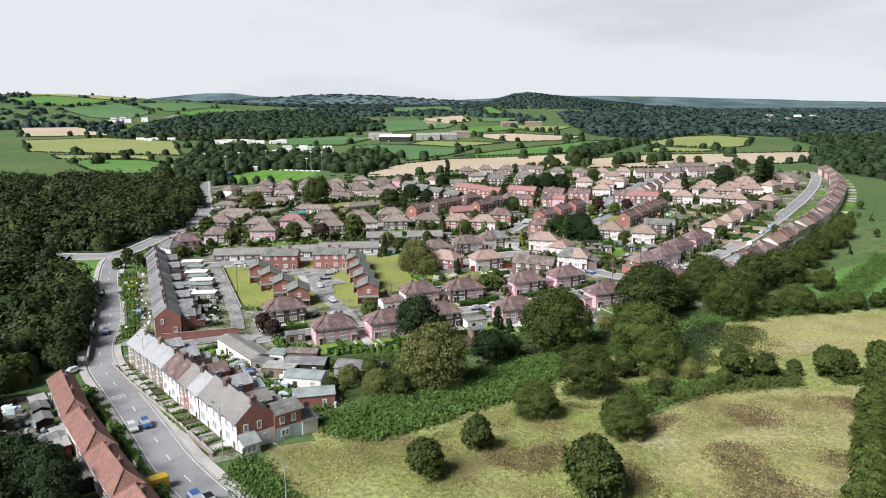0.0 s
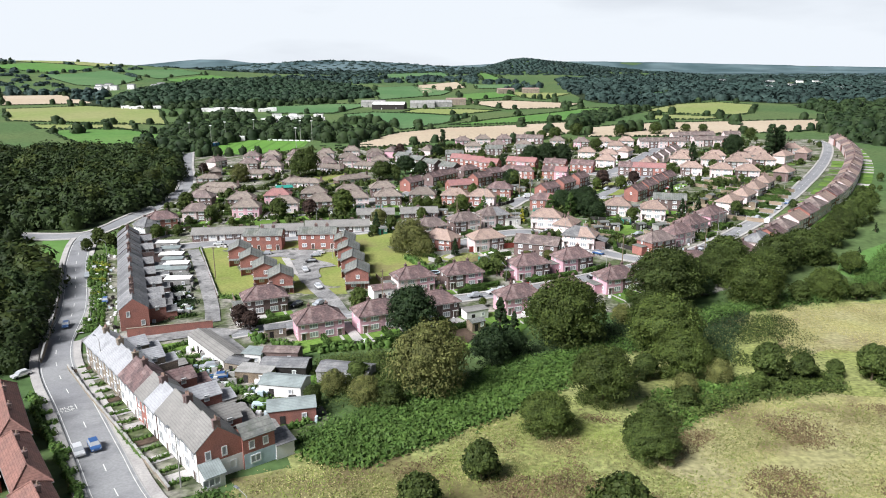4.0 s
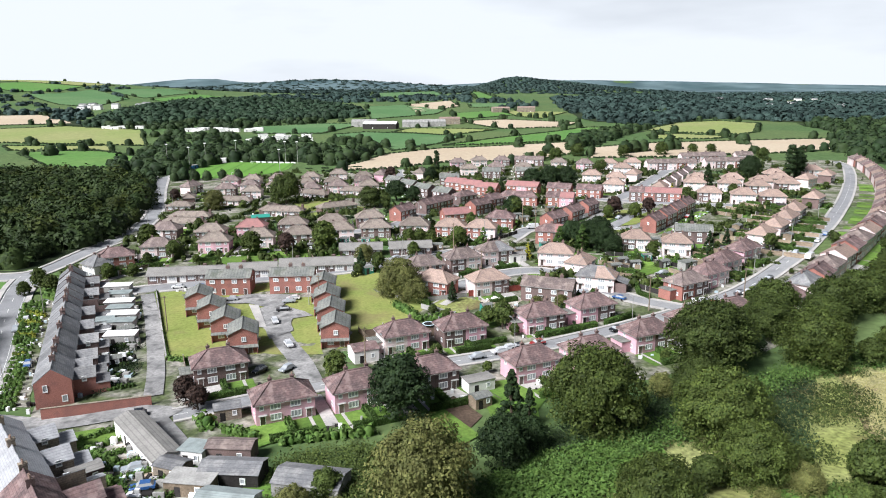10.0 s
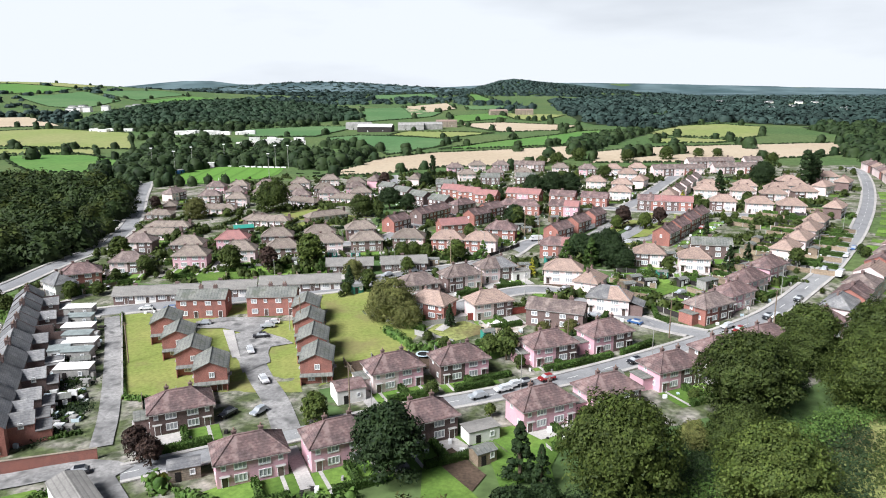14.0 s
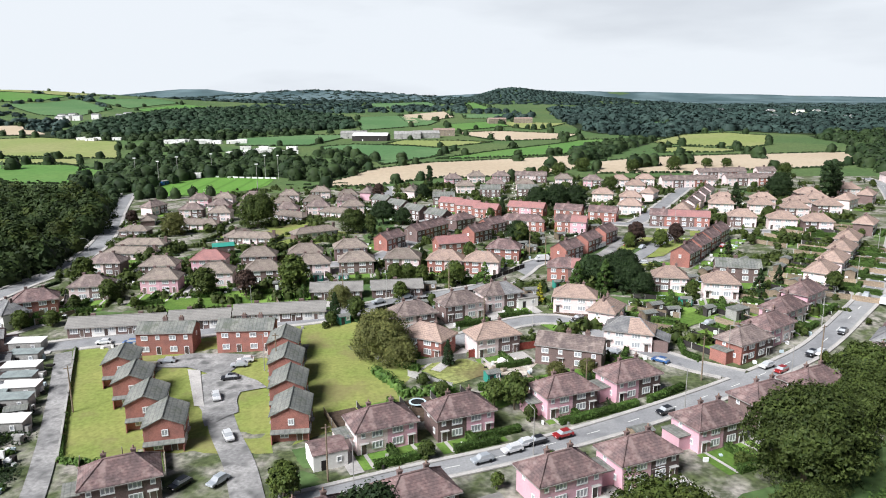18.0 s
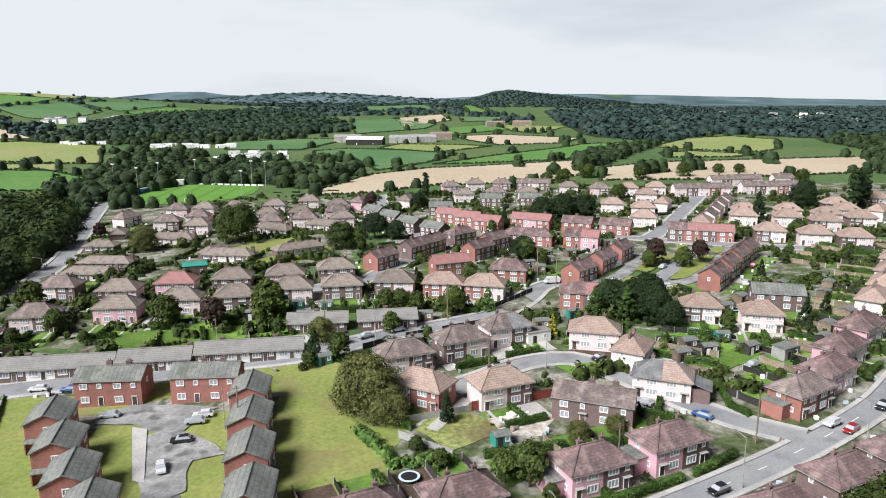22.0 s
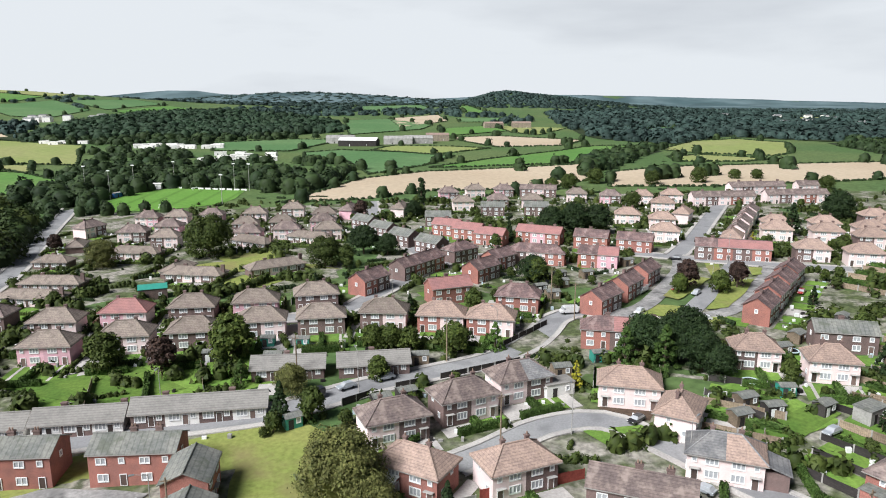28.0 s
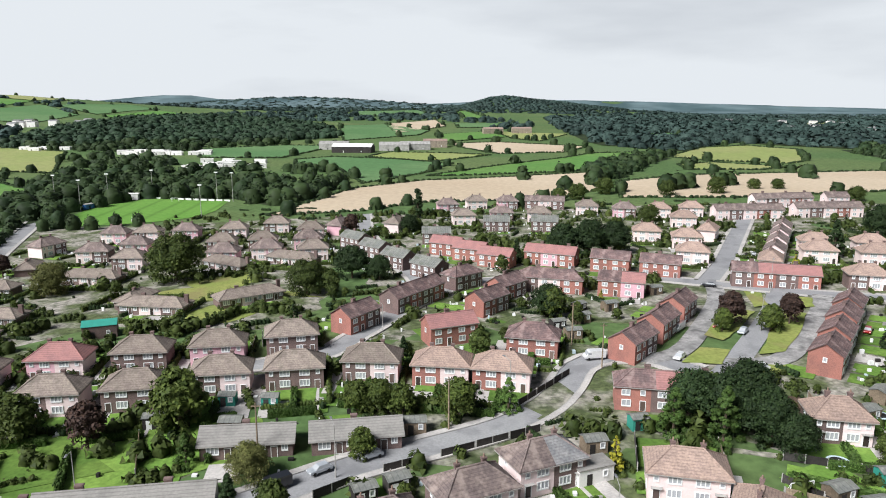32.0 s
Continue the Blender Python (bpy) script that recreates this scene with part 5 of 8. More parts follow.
def victorian(wall, roof, W=5.0, D=5.8, eave=4.6, ridge=6.9, front="white", chim="brown", flip=1, end=False, back=3.4, low=2.2, cw=0.9):
    """One narrow house of an old terrace, its front to -y and its outrigger behind."""
    o = thing("terraced_house", Matrix(), "narrow old terraced house", "house", "old terraced houses")
    walls(o, W, D, eave, ridge, [wall], True)
    if front != wall:
        part("front_render", boxed(-W / 2 + 0.004, W / 2 - 0.004, -D / 2 - 0.03, -D / 2 + 0.02, -1, eave - 0.02), front, o)
    d, e, z = D / 2 + 0.25, eave - 0.15 + 0.12, ridge + 0.12
    bm = bmesh.new()
    for sy in (-1, 1):
        slab_roof(bm, [[(-sy * W / 2, sy * d, e), (-sy * W / 2, 0, z), (sy * W / 2, 0, z), (sy * W / 2, sy * d, e)][::-1]], 0.12)
    bmesh.ops.recalc_face_normals(bm, faces=bm.faces[:])
    part("roof", bm, roof, o)
    bm = bmesh.new()
    tube(bm, (-W / 2, 0, z), (W / 2, 0, z), 0.11, 0.11, 6)
    part("ridge_tiles", bm, roof, o)
    part("gutter", boxed(-W / 2, W / 2, -d - 0.05, -d + 0.05, e - 0.2, e - 0.08), "lead", o)
    chimney(o, flip * (W / 2 - 0.35), 0.0, ridge, 1.0, chim, 2, 0.6, cw)
    y = -D / 2 - (0.03 if front != wall else 0)
    window(o, -W * 0.2, y, 2.85, 1.05, 1.4, 0, 1)
    window(o, W * 0.25, y, 2.85, 0.85, 1.4, 0, 1)
    window(o, -W * 0.2, y, 0.75, 1.5, 1.6, 0, 2)
    door(o, W * 0.28, y, 0, hood=False)
        # outrigger against one side wall, with a lower wash-house behind it
    x0, x1 = flip * (W / 2 - 0.02), flip * (W / 2 - 2.3)
    for nm, ya, yb, hi, lo in (("outrigger", D / 2, D / 2 + back, 4.7, 3.5), ("wash_house", D / 2 + back, D / 2 + back + low, 2.9, 2.2)):
        if yb <= ya:
            continue
        bm = bmesh.new()
        ends = []
        for yy in (ya, yb):
            ends.append([bm.verts.new(p) for p in ((x0, yy, -1), (x1, yy, -1), (x1, yy, lo), (x0, yy, hi))])
        bm.faces.new(ends[0]), bm.faces.new(ends[1][::-1])
        for i in range(4):
            j = (i + 1) % 4
            bm.faces.new((ends[0][i], ends[1][i], ends[1][j], ends[0][j]))
        bmesh.ops.recalc_face_normals(bm, faces=bm.faces[:])
        body = part(nm, bm, wall, o)
        bm = bmesh.new()
        ring = [(x0, ya + 0.01, hi + 0.1), (x1 - flip * 0.2, ya + 0.01, lo), (x1 - flip * 0.2, yb + 0.15, lo), (x0, yb + 0.15, hi + 0.1)]
        slab_roof(bm, [ring], 0.1)
        bmesh.ops.recalc_face_normals(bm, faces=bm.faces[:])
        part("lean_to_roof", bm, roof, body)
    if back > 3:
        window(o, x1, D / 2 + back * 0.5, 2.9, 0.8, 0.9, -90 * flip, 1)
    if end:
        gable_end(o, W / 2, D, end)
    return o


def gable_end(o, x, D, full):
    """Windows and lean-to of the last house of a row, on its +x gable."""
    for y in ((-1.5, 0.6) if full > 1 else (-1.2,)):
        window(o, x, y, 3.0, 0.75, 1.25, 90, 1)
    window(o, x, 1.6, 0.8, 0.9, 1.2, 90, 1)
    if full < 2:
        return
    part("gable_render", boxed(x + 0.002, x + 0.035, -D / 2, D / 2, -1, 2.55), "white", o)
    sun_room = part("sun_room", boxed(x + 0.04, x + 2.3, -D / 2 + 0.1, -0.4, -1, 2.1), "white", o, "white lean-to sun room")
    window(sun_room, x + 2.3, -2.1, 0.8, 2.2, 1.1, 90, 3)
    bm = bmesh.new()
    slab_roof(bm, [[(x + 0.04, -D / 2 - 0.1, 2.95), (x + 2.5, -D / 2 - 0.1, 2.1), (x + 2.5, -0.2, 2.1), (x + 0.04, -0.2, 2.95)]], 0.08)
    part("lean_to_roof", bm, "sheet", sun_room)
    # two-storey rear extension, its eaves to the meadow
    y0, y1 = D / 2 + 0.0, D / 2 + 4.4
    ext = part("rear_extension", boxed(x - 3.4, x + 0.3, y0 + 0.004, y1, -1, 4.4), "red", o, "red brick rear extension, pale below")
    part("lower_render", boxed(x + 0.302, x + 0.335, y0 + 0.1, y1, -1, 2.2), "skyblue", ext)
    for y in (y0 + 1.2, y0 + 3.1):
        window(ext, x + 0.3, y, 2.75, 0.8, 1.15, 90, 1)
    window(ext, x + 0.335, y0 + 1.6, 0.7, 1.4, 1.1, 90, 2)
    bm = bmesh.new()
    slab_roof(bm, [[(x - 1.6, y0 + 0.01, 5.7), (x + 0.6, y0 + 0.01, 4.4), (x + 0.6, y1 + 0.2, 4.4), (x - 1.6, y1 + 0.2, 5.7)], [(x - 3.7, y1 + 0.2, 4.4), (x - 3.7, y0 + 0.01, 4.4), (x - 1.6, y0 + 0.01, 5.7), (x - 1.6, y1 + 0.2, 5.7)]], 0.1)
    part("extension_roof", bm, "felt", ext)
    low = part("store", boxed(x - 2.2, x + 0.6, y1 + 0.004, y1 + 2.6, -1, 2.0), "white", o, "low white store with a grey roof")
    bm = bmesh.new()
    slab_roof(bm, [[(x - 2.3, y1 + 0.01, 2.9), (x + 0.9, y1 + 0.01, 2.1), (x + 0.9, y1 + 2.8, 2.1), (x - 2.3, y1 + 2.8, 2.9)]], 0.08)
    part("store_roof", bm, "slate", low)


def row_of(models, x0, y0, x1, y1, n, turn, label):
    for k in range(n):
        q = (k + 0.5) / n
        put(models[k % len(models)], x0 + (x1 - x0) * q, y0 + (y1 - y0) * q, turn, label=label)
    for m in models:
        spare(m)


def mirrored(*args, **kw):
    return [victorian(*args, flip=1, **kw), victorian(*args, flip=-1, **kw)]


SLATES = "old brown brick terraced house with a slate roof"
row_of(mirrored("brown", "slate", front="brown"), -100.6, 233.0, -89.3, 208.5, 5, -65.2, SLATES)
row_of(mirrored("brown", "slate", front="brown", back=2.8, low=3.0, eave=4.5, ridge=6.8), -89.3, 208.5, -80.9, 190.3, 4, -65.2, SLATES)
row_of(mirrored("brown", "slate", front="brown", back=3.8, low=1.8), -80.9, 190.3, -72.4, 172.0, 4, -65.2, SLATES)
row_of([victorian("red", "slate", front="red", back=3.0, chim="brown", flip=-1), victorian("red", "slate", front="red", back=3.6, flip=-1, end=1)], -72.4, 172.0, -68.2, 163.0, 2, -65.2, "end house of the terrace with a red brick gable")
row_of(mirrored("stone", "slate_pale", W=4.7, front="stone", chim="stone", back=3.6), -66.6, 145.5, -51.5, 127.2, 5, -50.5, "old stone terraced house with a pale slate roof")
row_of(mirrored("red", "tile_red", W=4.7, front="white", back=4.2), -51.4, 127.0, -45.5, 119.7, 2, -50.5, "white fronted terraced house with a red tiled roof")
row_of([victorian("red", "concrete_tile", W=4.7, front="red", chim="brown", back=4.0, flip=1), victorian("red", "slate_pale", W=4.7, front="white", chim="brown", back=4.6, flip=-1)], -45.4, 119.5, -39.4, 112.3, 2, -50.5, "white fronted terraced house with red brick dividing walls")
row_of(mirrored("red", "concrete_tile", W=5.1, front="white", ridge=7.1, chim="brown"), -39.2, 112.1, -32.6, 104.2, 2, -50.5, "white fronted terraced house with a grey tiled roof")
row_of([victorian("red", "concrete_tile", W=5.1, front="white", ridge=7.1, chim="brown", end=2, back=0.0, low=0.0)], -32.6, 104.2, -29.3, 100.2, 1, -50.5, "white fronted end terrace with a red brick gable")
RED_ROW = ((18.5, (-64.6, 113.4, -53.5)), (13.6, (-53.0, 97.8, -50)), (12.8, (-43.5, 86.0, -49)), (12.8, (-34.3, 75.2, -49)), (12.8, (-25.3, 64.6, -49)))
for L, spot in RED_ROW:
    stand(semi(["rose", "red"], "tile_orange2", L=L, D=3.6, ridge=5.6), [spot], "red brick pair of houses with a terracotta hip roof")

# ---- trees ----


def crown_points(rng, n, shape, h0, h1, r, clumps):
    """Leaf places and outward ways over a crown made of clumps."""
    cs = []
    for k in range(clumps):
        a, u = rng.uniform(0, 2 * math.pi), rng.uniform(0.0, 1.0) ** 0.85
        if shape == "cone":
            w = (1 - u) ** 0.8 * 0.95 + 0.03
        elif shape == "column":
            w = 0.75 * math.sin(math.pi * (0.1 + 0.85 * u)) ** 0.5
        else:
            w = math.sin(math.pi * (0.16 + 0.8 * u)) ** 0.75
        q = w * r * rng.uniform(0.3, 0.85) ** 0.5
        size = r * (0.24 if shape != "column" else 0.45) * rng.uniform(0.6, 1.35)
        if shape == "cone":
            size *= 0.35 + 0.75 * (1 - u)
        cs.append((math.cos(a) * q, math.sin(a) * q, h0 + (h1 - h0) * u - size * 0.5, size))
    cs = np.array(cs)
    pick = cs[rng.integers(0, clumps, n)]
    way = rng.normal(0, 1, (n, 3))
    way[:, 2] = np.abs(way[:, 2]) * 0.9 - 0.7 * (rng.uniform(0, 1, n) < 0.3)
    way /= np.linalg.norm(way, axis=1)[:, None]
    far = 0.6 + 0.5 * rng.uniform(0, 1, n)
    far = np.where(rng.uniform(0, 1, n) < 0.06, far * 1.25, far)
    place = pick[:, :3] + way * pick[:, 3:4] * far[:, None] * np.array([1, 1, 0.85])
    if shape == "round":
        # a closed outer shell with bays and lobes, so that no gap looks through the crown
        m = int(n * 0.45)
        d = rng.normal(0, 1, (m, 3))
        d[:, 2] = np.abs(d[:, 2]) * 1.1 - 0.45 * rng.uniform(0, 1, m)
        d /= np.linalg.norm(d, axis=1)[:, None]
        lobe = np.array([noise.noise((x * 1.9 + r, y * 1.9, z * 1.9)) + 0.5 * noise.noise((x * 4.3, y * 4.3 + r, z * 4.3)) for x, y, z in d])
        f = (0.80 + 0.34 * lobe + rng.normal(0, 0.03, m))[:, None]
        mid, half = (h0 + h1) / 2, (h1 - h0) / 2
        place[:m] = d * f * np.array([r, r, half]) + np.array([0, 0, mid])
        way[:m] = d + 0.6 * rng.normal(0, 1, (m, 3)) * 0.5
    return place, way, cs


def tree(label, leaf, height, r, seed, shape="round", n=3500, size=0.42, clumps=34, bare=0.18, category="tree", group="trees and shrubs"):
    rng = np.random.default_rng(seed)
    o = thing("tree" if category == "tree" else "shrub", Matrix(), label, category, group)
    pts, way, cs = crown_points(rng, n, shape, height * bare, height * 0.97, r, clumps)
    spray = leaves(pts, way * 1.1 + np.array([0, 0, 0.2]), size, rng, 0.32)
    if shape == "round":
        ball = bmesh.new()
        bmesh.ops.create_icosphere(ball, subdivisions=3, radius=1.0)
        lo, hi = height * bare, height * 0.9
        for v in ball.verts:
            f = 0.6 + 0.25 * noise.noise(v.co * 2.3 + Vector((seed, 0, 0)))
            v.co = Vector((v.co.x * r * f, v.co.y * r * f, (lo + hi) / 2 + v.co.z * (hi - lo) / 2 * f))
        inner = np.array([[tuple(v.co) for v in f.verts] for f in ball.faces])
        ball.free()
        spray = np.concatenate([spray, inner])
    me = quads("crown", spray, leaf)
    c = new("crown", me)
    c.parent = o
    bm = bmesh.new()
    tr = 0.028 * height + 0.05
    tube(bm, (0, 0, -0.6), (0, 0, height * 0.45), tr, tr * 0.6, 8)
    tube(bm, (0, 0, height * 0.45), (0.02 * height, 0, height * 0.85), tr * 0.6, tr * 0.15, 6)
    for k in range(min(8, clumps)):
        x, y, z, _ = cs[k]
        tube(bm, (0, 0, min(z * 0.7, height * 0.6)), (x * 0.85, y * 0.85, z), tr * 0.35, tr * 0.08, 5)
    part("trunk", bm, "bark", o)
    return o


def plant(model, rows):
    """Copies at (x, y, scale) with their own turn."""
    rng = random.Random(len(rows) * 7 + 3)
    for x, y, s in rows:
        z = ground(x, y)
        model.scale = (s, s, s * rng.uniform(0.92, 1.1))
        copy_thing(model, pose(x, y, z, 0, 0, rng.uniform(0, 360)))
    spare(model)


plant(tree("full-grown leafy oak with a broad rounded crown", "leaf_a", 12, 6.8, 1, n=22000, size=0.19, clumps=120, bare=0.03), [(48.8, 175, 1.22), (55.5, 184, 0.9), (66.8, 191.4, 0.85), (79, 192, 0.8), (41.5, 160, 0.72), (26.2, 104.5, 0.56)])
plant(tree("leafy oak in the belt of trees along the street", "leaf_a", 12, 6.8, 18, n=9000, size=0.28, clumps=80, bare=0.03), [(72, 200, 0.85), (95.9, 206.6, 0.88), (85.7, 200.2, 0.85), (118, 230, 0.7), (127, 240, 0.72), (136, 250, 0.7), (102, 212, 0.6), (-69.3, 352.2, 1.1), (60.2, 489, 0.5), (69.3, 492, 0.7), (85.5, 506, 0.75), (112.6, 495, 0.62), (137, 497, 0.65), (190.8, 474, 0.6), (162, 512, 0.5), (174, 512, 0.5), (84, 430.5, 0.6), (-31.1, 335.5, 0.76)])
plant(tree("bright leafy ash tree at the meadow edge", "leaf_b", 11.5, 7.0, 2, n=22000, size=0.185, clumps=120, bare=0.02), [(22.2, 151.5, 1.12), (40.2, 147, 1.0), (39.8, 134.5, 0.72), (69.2, 176, 0.98), (23.8, 123.6, 0.76), (13.4, 112.6, 0.58), (88, 180, 0.66)])
plant(tree("ash tree beyond the meadow hedge", "leaf_b", 11.5, 7.0, 19, n=8000, size=0.28, clumps=70, bare=0.02), [(109.8, 221, 0.7), (104, 198, 0.5)])
plant(tree("sprawling olive-grey willow beside the bracken", "leaf_d", 11.2, 6.0, 3, n=15000, size=0.18, clumps=120, bare=0.02), [(-3.6, 127.2, 1.12), (-12, 219.6, 0.98), (-8.4, 216.4, 0.62), (-14.6, 221.5, 0.6), (20.7, 209.2, 0.32), (27, 212, 0.3), (-97, 341, 0.8), (-24.1, 249.3, 0.5), (-13.8, 122.1, 0.45), (-19.4, 126.5, 0.4), (36.4, 163.4, 0.42), (37.5, 125.6, 0.36), (44.8, 131, 0.4)])
plant(tree("dark dense tree on the boundary", "leaf_c", 11, 5.6, 4, n=9000, size=0.25, clumps=90, bare=0.05), [(-8.3, 156.5, 1.0), (7.2, 139.5, 0.72), (11.5, 144.5, 0.52), (38.6, 263.6, 0.78), (43, 261, 0.78), (47, 264.2, 0.85), (46.6, 256.5, 0.72), (49, 253, 0.55), (-14, 349, 0.62), (-49, 82, 0.6), (-53, 86.5, 0.65), (-57.5, 88, 0.7), (-62, 84, 0.8), (-70, 98, 0.7), (-76, 106, 0.8), (-66, 91, 0.8), (-46, 75, 0.6), (-84, 118, 0.8), (-53, 76, 0.7), (60, 182, 0.5), (76, 184, 0.5), (40.2, 374.5, 0.92), (48.2, 375, 1.0), (56.3, 376, 0.92), (145.5, 386, 1.0), (25.5, 314.5, 0.75), (-21.5, 351, 0.9), (-7.8, 418, 0.6)])
plant(tree("round bushy thorn standing in the meadow", "leaf_a", 5.6, 2.7, 5, n=6000, size=0.19, clumps=60, bare=0.04, category="shrub"), [(-3.9, 91.3, 1.05), (3.5, 99.2, 0.92), (17.7, 85.6, 1.5), (25.5, 109, 0.8), (28.5, 113, 0.8), (53.8, 132.5, 1.15), (59.6, 132.5, 0.95), (50, 127.5, 0.6), (80.4, 176.9, 0.9), (95, 179, 0.8), (99.5, 180.5, 0.7), (105, 182, 0.9), (111, 184, 0.7), (116, 186, 0.9), (66, 134, 0.6), (71.5, 132.5, 1.1), (75.5, 134, 1.0), (33.1, 133.1, 0.9), (36, 121, 0.7), (47, 137, 0.7), (-9.4, 120.7, 0.8), (-16, 131, 0.8), (-22, 122, 0.6)])
plant(tree("bright green bush of the field hedge", "leaf_b", 4.6, 2.6, 17, n=5000, size=0.19, clumps=52, bare=0.03, category="shrub"), [(50.5, 83, 1.1), (53.5, 87.5, 1.0), (56.5, 92.5, 1.15), (59, 97, 0.9), (62, 102, 1.1), (65, 106.5, 1.0), (68, 111.5, 1.2), (72, 117, 1.0), (76, 123, 1.1), (80, 129, 1.0), (84, 136, 1.2), (47.5, 78, 1.1), (44, 73, 1.1), (73.5, 133, 0.7), (87, 142, 1.0)])
plant(tree("tall dark conifer in a back garden", "leaf_c", 9, 2.5, 6, "cone", n=5500, size=0.22, clumps=80, bare=0.05), [(9.7, 154.7, 1.05), (12.3, 152.5, 0.7), (77, 252, 0.75), (84.5, 258, 0.6), (46.8, 255.5, 0.95), (-5.5, 288, 0.6), (-24, 240, 0.75), (1, 216, 0.6), (26, 205, 0.4), (116.8, 362.5, 1.3), (25, 367, 0.85), (84.5, 289, 0.55)])
plant(tree("slender dark poplar tree at the estate edge", "leaf_c", 14, 1.9, 7, "column", n=4000, size=0.3, clumps=60, bare=0.06), [(-5, 451, 1.0), (160.5, 377.5, 1.3), (165, 381.5, 1.2), (169.5, 385.5, 1.25)])
plant(tree("small golden-yellow conifer in a front garden", "leaf_f", 5, 1.4, 8, "cone", n=2400, size=0.15, clumps=40, bare=0.03), [(23.5, 250.3, 1.0), (94.5, 341.7, 1.3), (40, 326, 0.6)])
plant(tree("copper-leaved tree on the green", "leaf_e", 7, 2.7, 9, n=3500, size=0.25, clumps=50), [(61.2, 303, 1.05), (73.6, 303.5, 0.95), (-48.9, 258.4, 1.0), (-120.8, 361, 0.9), (-45, 161.5, 0.75), (-42.5, 160, 0.7), (-28.4, 415, 1.1)])
plant(tree("small round garden tree", "leaf_b", 6, 2.6, 10, n=3400, size=0.22, clumps=60, bare=0.08), [(-21, 171.5, 0.9), (-60.2, 261.4, 1.35), (-38.1, 264.5, 1.6), (-8.8, 268, 1.0), (3.5, 265.8, 1.15), (-12, 267.5, 0.9), (-5, 267.2, 0.85), (-10, 254.2, 0.75), (67.6, 299.3, 0.95), (58.3, 300.3, 0.8), (-98, 276, 1.3), (88, 247, 0.8), (60, 250.5, 0.7), (-90.6, 264.5, 1.1), (26, 313, 1.2), (-95, 240.4, 0.8), (-89, 242.5, 0.7), (-111.5, 235.5, 0.9), (-106, 231, 0.9), (-112, 229, 0.7), (-105, 240, 0.8)])
plant(tree("broad light green cypress in a garden", "hedge", 8, 3.0, 16, "cone", n=6000, size=0.19, clumps=80, bare=0.03), [(34.1, 258.8, 0.95), (40.5, 256.6, 1.05), (11.5, 268.2, 0.7), (-33.5, 253.4, 0.6), (-20, 240.5, 0.55)])


def rows_near_houses():
    """Garden shrubs and small trees scattered over the estate, off the roads and clear of the houses."""
    rng = random.Random(11)
    spots = [o.matrix_basis.translation for o in scene.objects if o.parent is None and o.get("category") in ("house", "terrace", "bungalow", "flats")]
    out = []
    while len(out) < 260:
        y = 150 + 310 * rng.random() ** 1.1
        x = rng.uniform(-105, 120 + 0.35 * (y - 150))
        if y > 440 and x < -60 or x < -100 + (y < 240) * 25 or on_road(x, y, 1.8):
            continue
        if y < 235 and -80 < x < -10 or y < 205 - 0.3 * abs(x - 20) and x > 75:
            continue
        if y < 152 + 0.42 * (x + 20) and x > -20:
            continue
        if -62 < x < -20 and 240 < y < 272 or -32 < x < 17 and 254 < y < 285 or 18 < x < 62 and 236 < y < 262:
            continue
        if 282 < y < 335 and 45 < x < 92:
            continue
        if any((x - s.x) ** 2 + (y - s.y) ** 2 < 49 for s in spots):
            continue
        out.append((x, y, rng.uniform(0.35, 0.85)))
    return out


_spots = rows_near_houses()
plant(tree("bushy garden shrub between the houses", "leaf_a", 4.0, 1.9, 12, n=1000, size=0.24, clumps=26, bare=0.06, category="shrub"), _spots[:95])
plant(tree("light green garden shrub between the houses", "leaf_b", 4.4, 1.8, 13, n=1000, size=0.24, clumps=26, bare=0.08, category="shrub"), _spots[95:160])
plant(tree("dark evergreen garden shrub", "leaf_c", 4.4, 1.5, 14, "cone", n=900, size=0.21, clumps=24, bare=0.04, category="shrub"), _spots[160:215])
plant(tree("leafy garden tree behind the houses", "leaf_a", 7.5, 3.0, 15, n=2000, size=0.3, clumps=44), _spots[215:])


# ---- woods and hedgerows ----
def inside(x, y, pts):
    c, j = False, len(pts) - 1
    for i in range(len(pts)):
        if (pts[i][1] > y) != (pts[j][1] > y) and x < (pts[j][0] - pts[i][0]) * (y - pts[i][1]) / (pts[j][1] - pts[i][1]) + pts[i][0]:
            c = not c
        j = i
    return c


DOME = [(0.9, 0.0), (1.0, 0.34), (0.9, 0.66), (0.58, 0.9)]  # radius and height of the rings of a crown


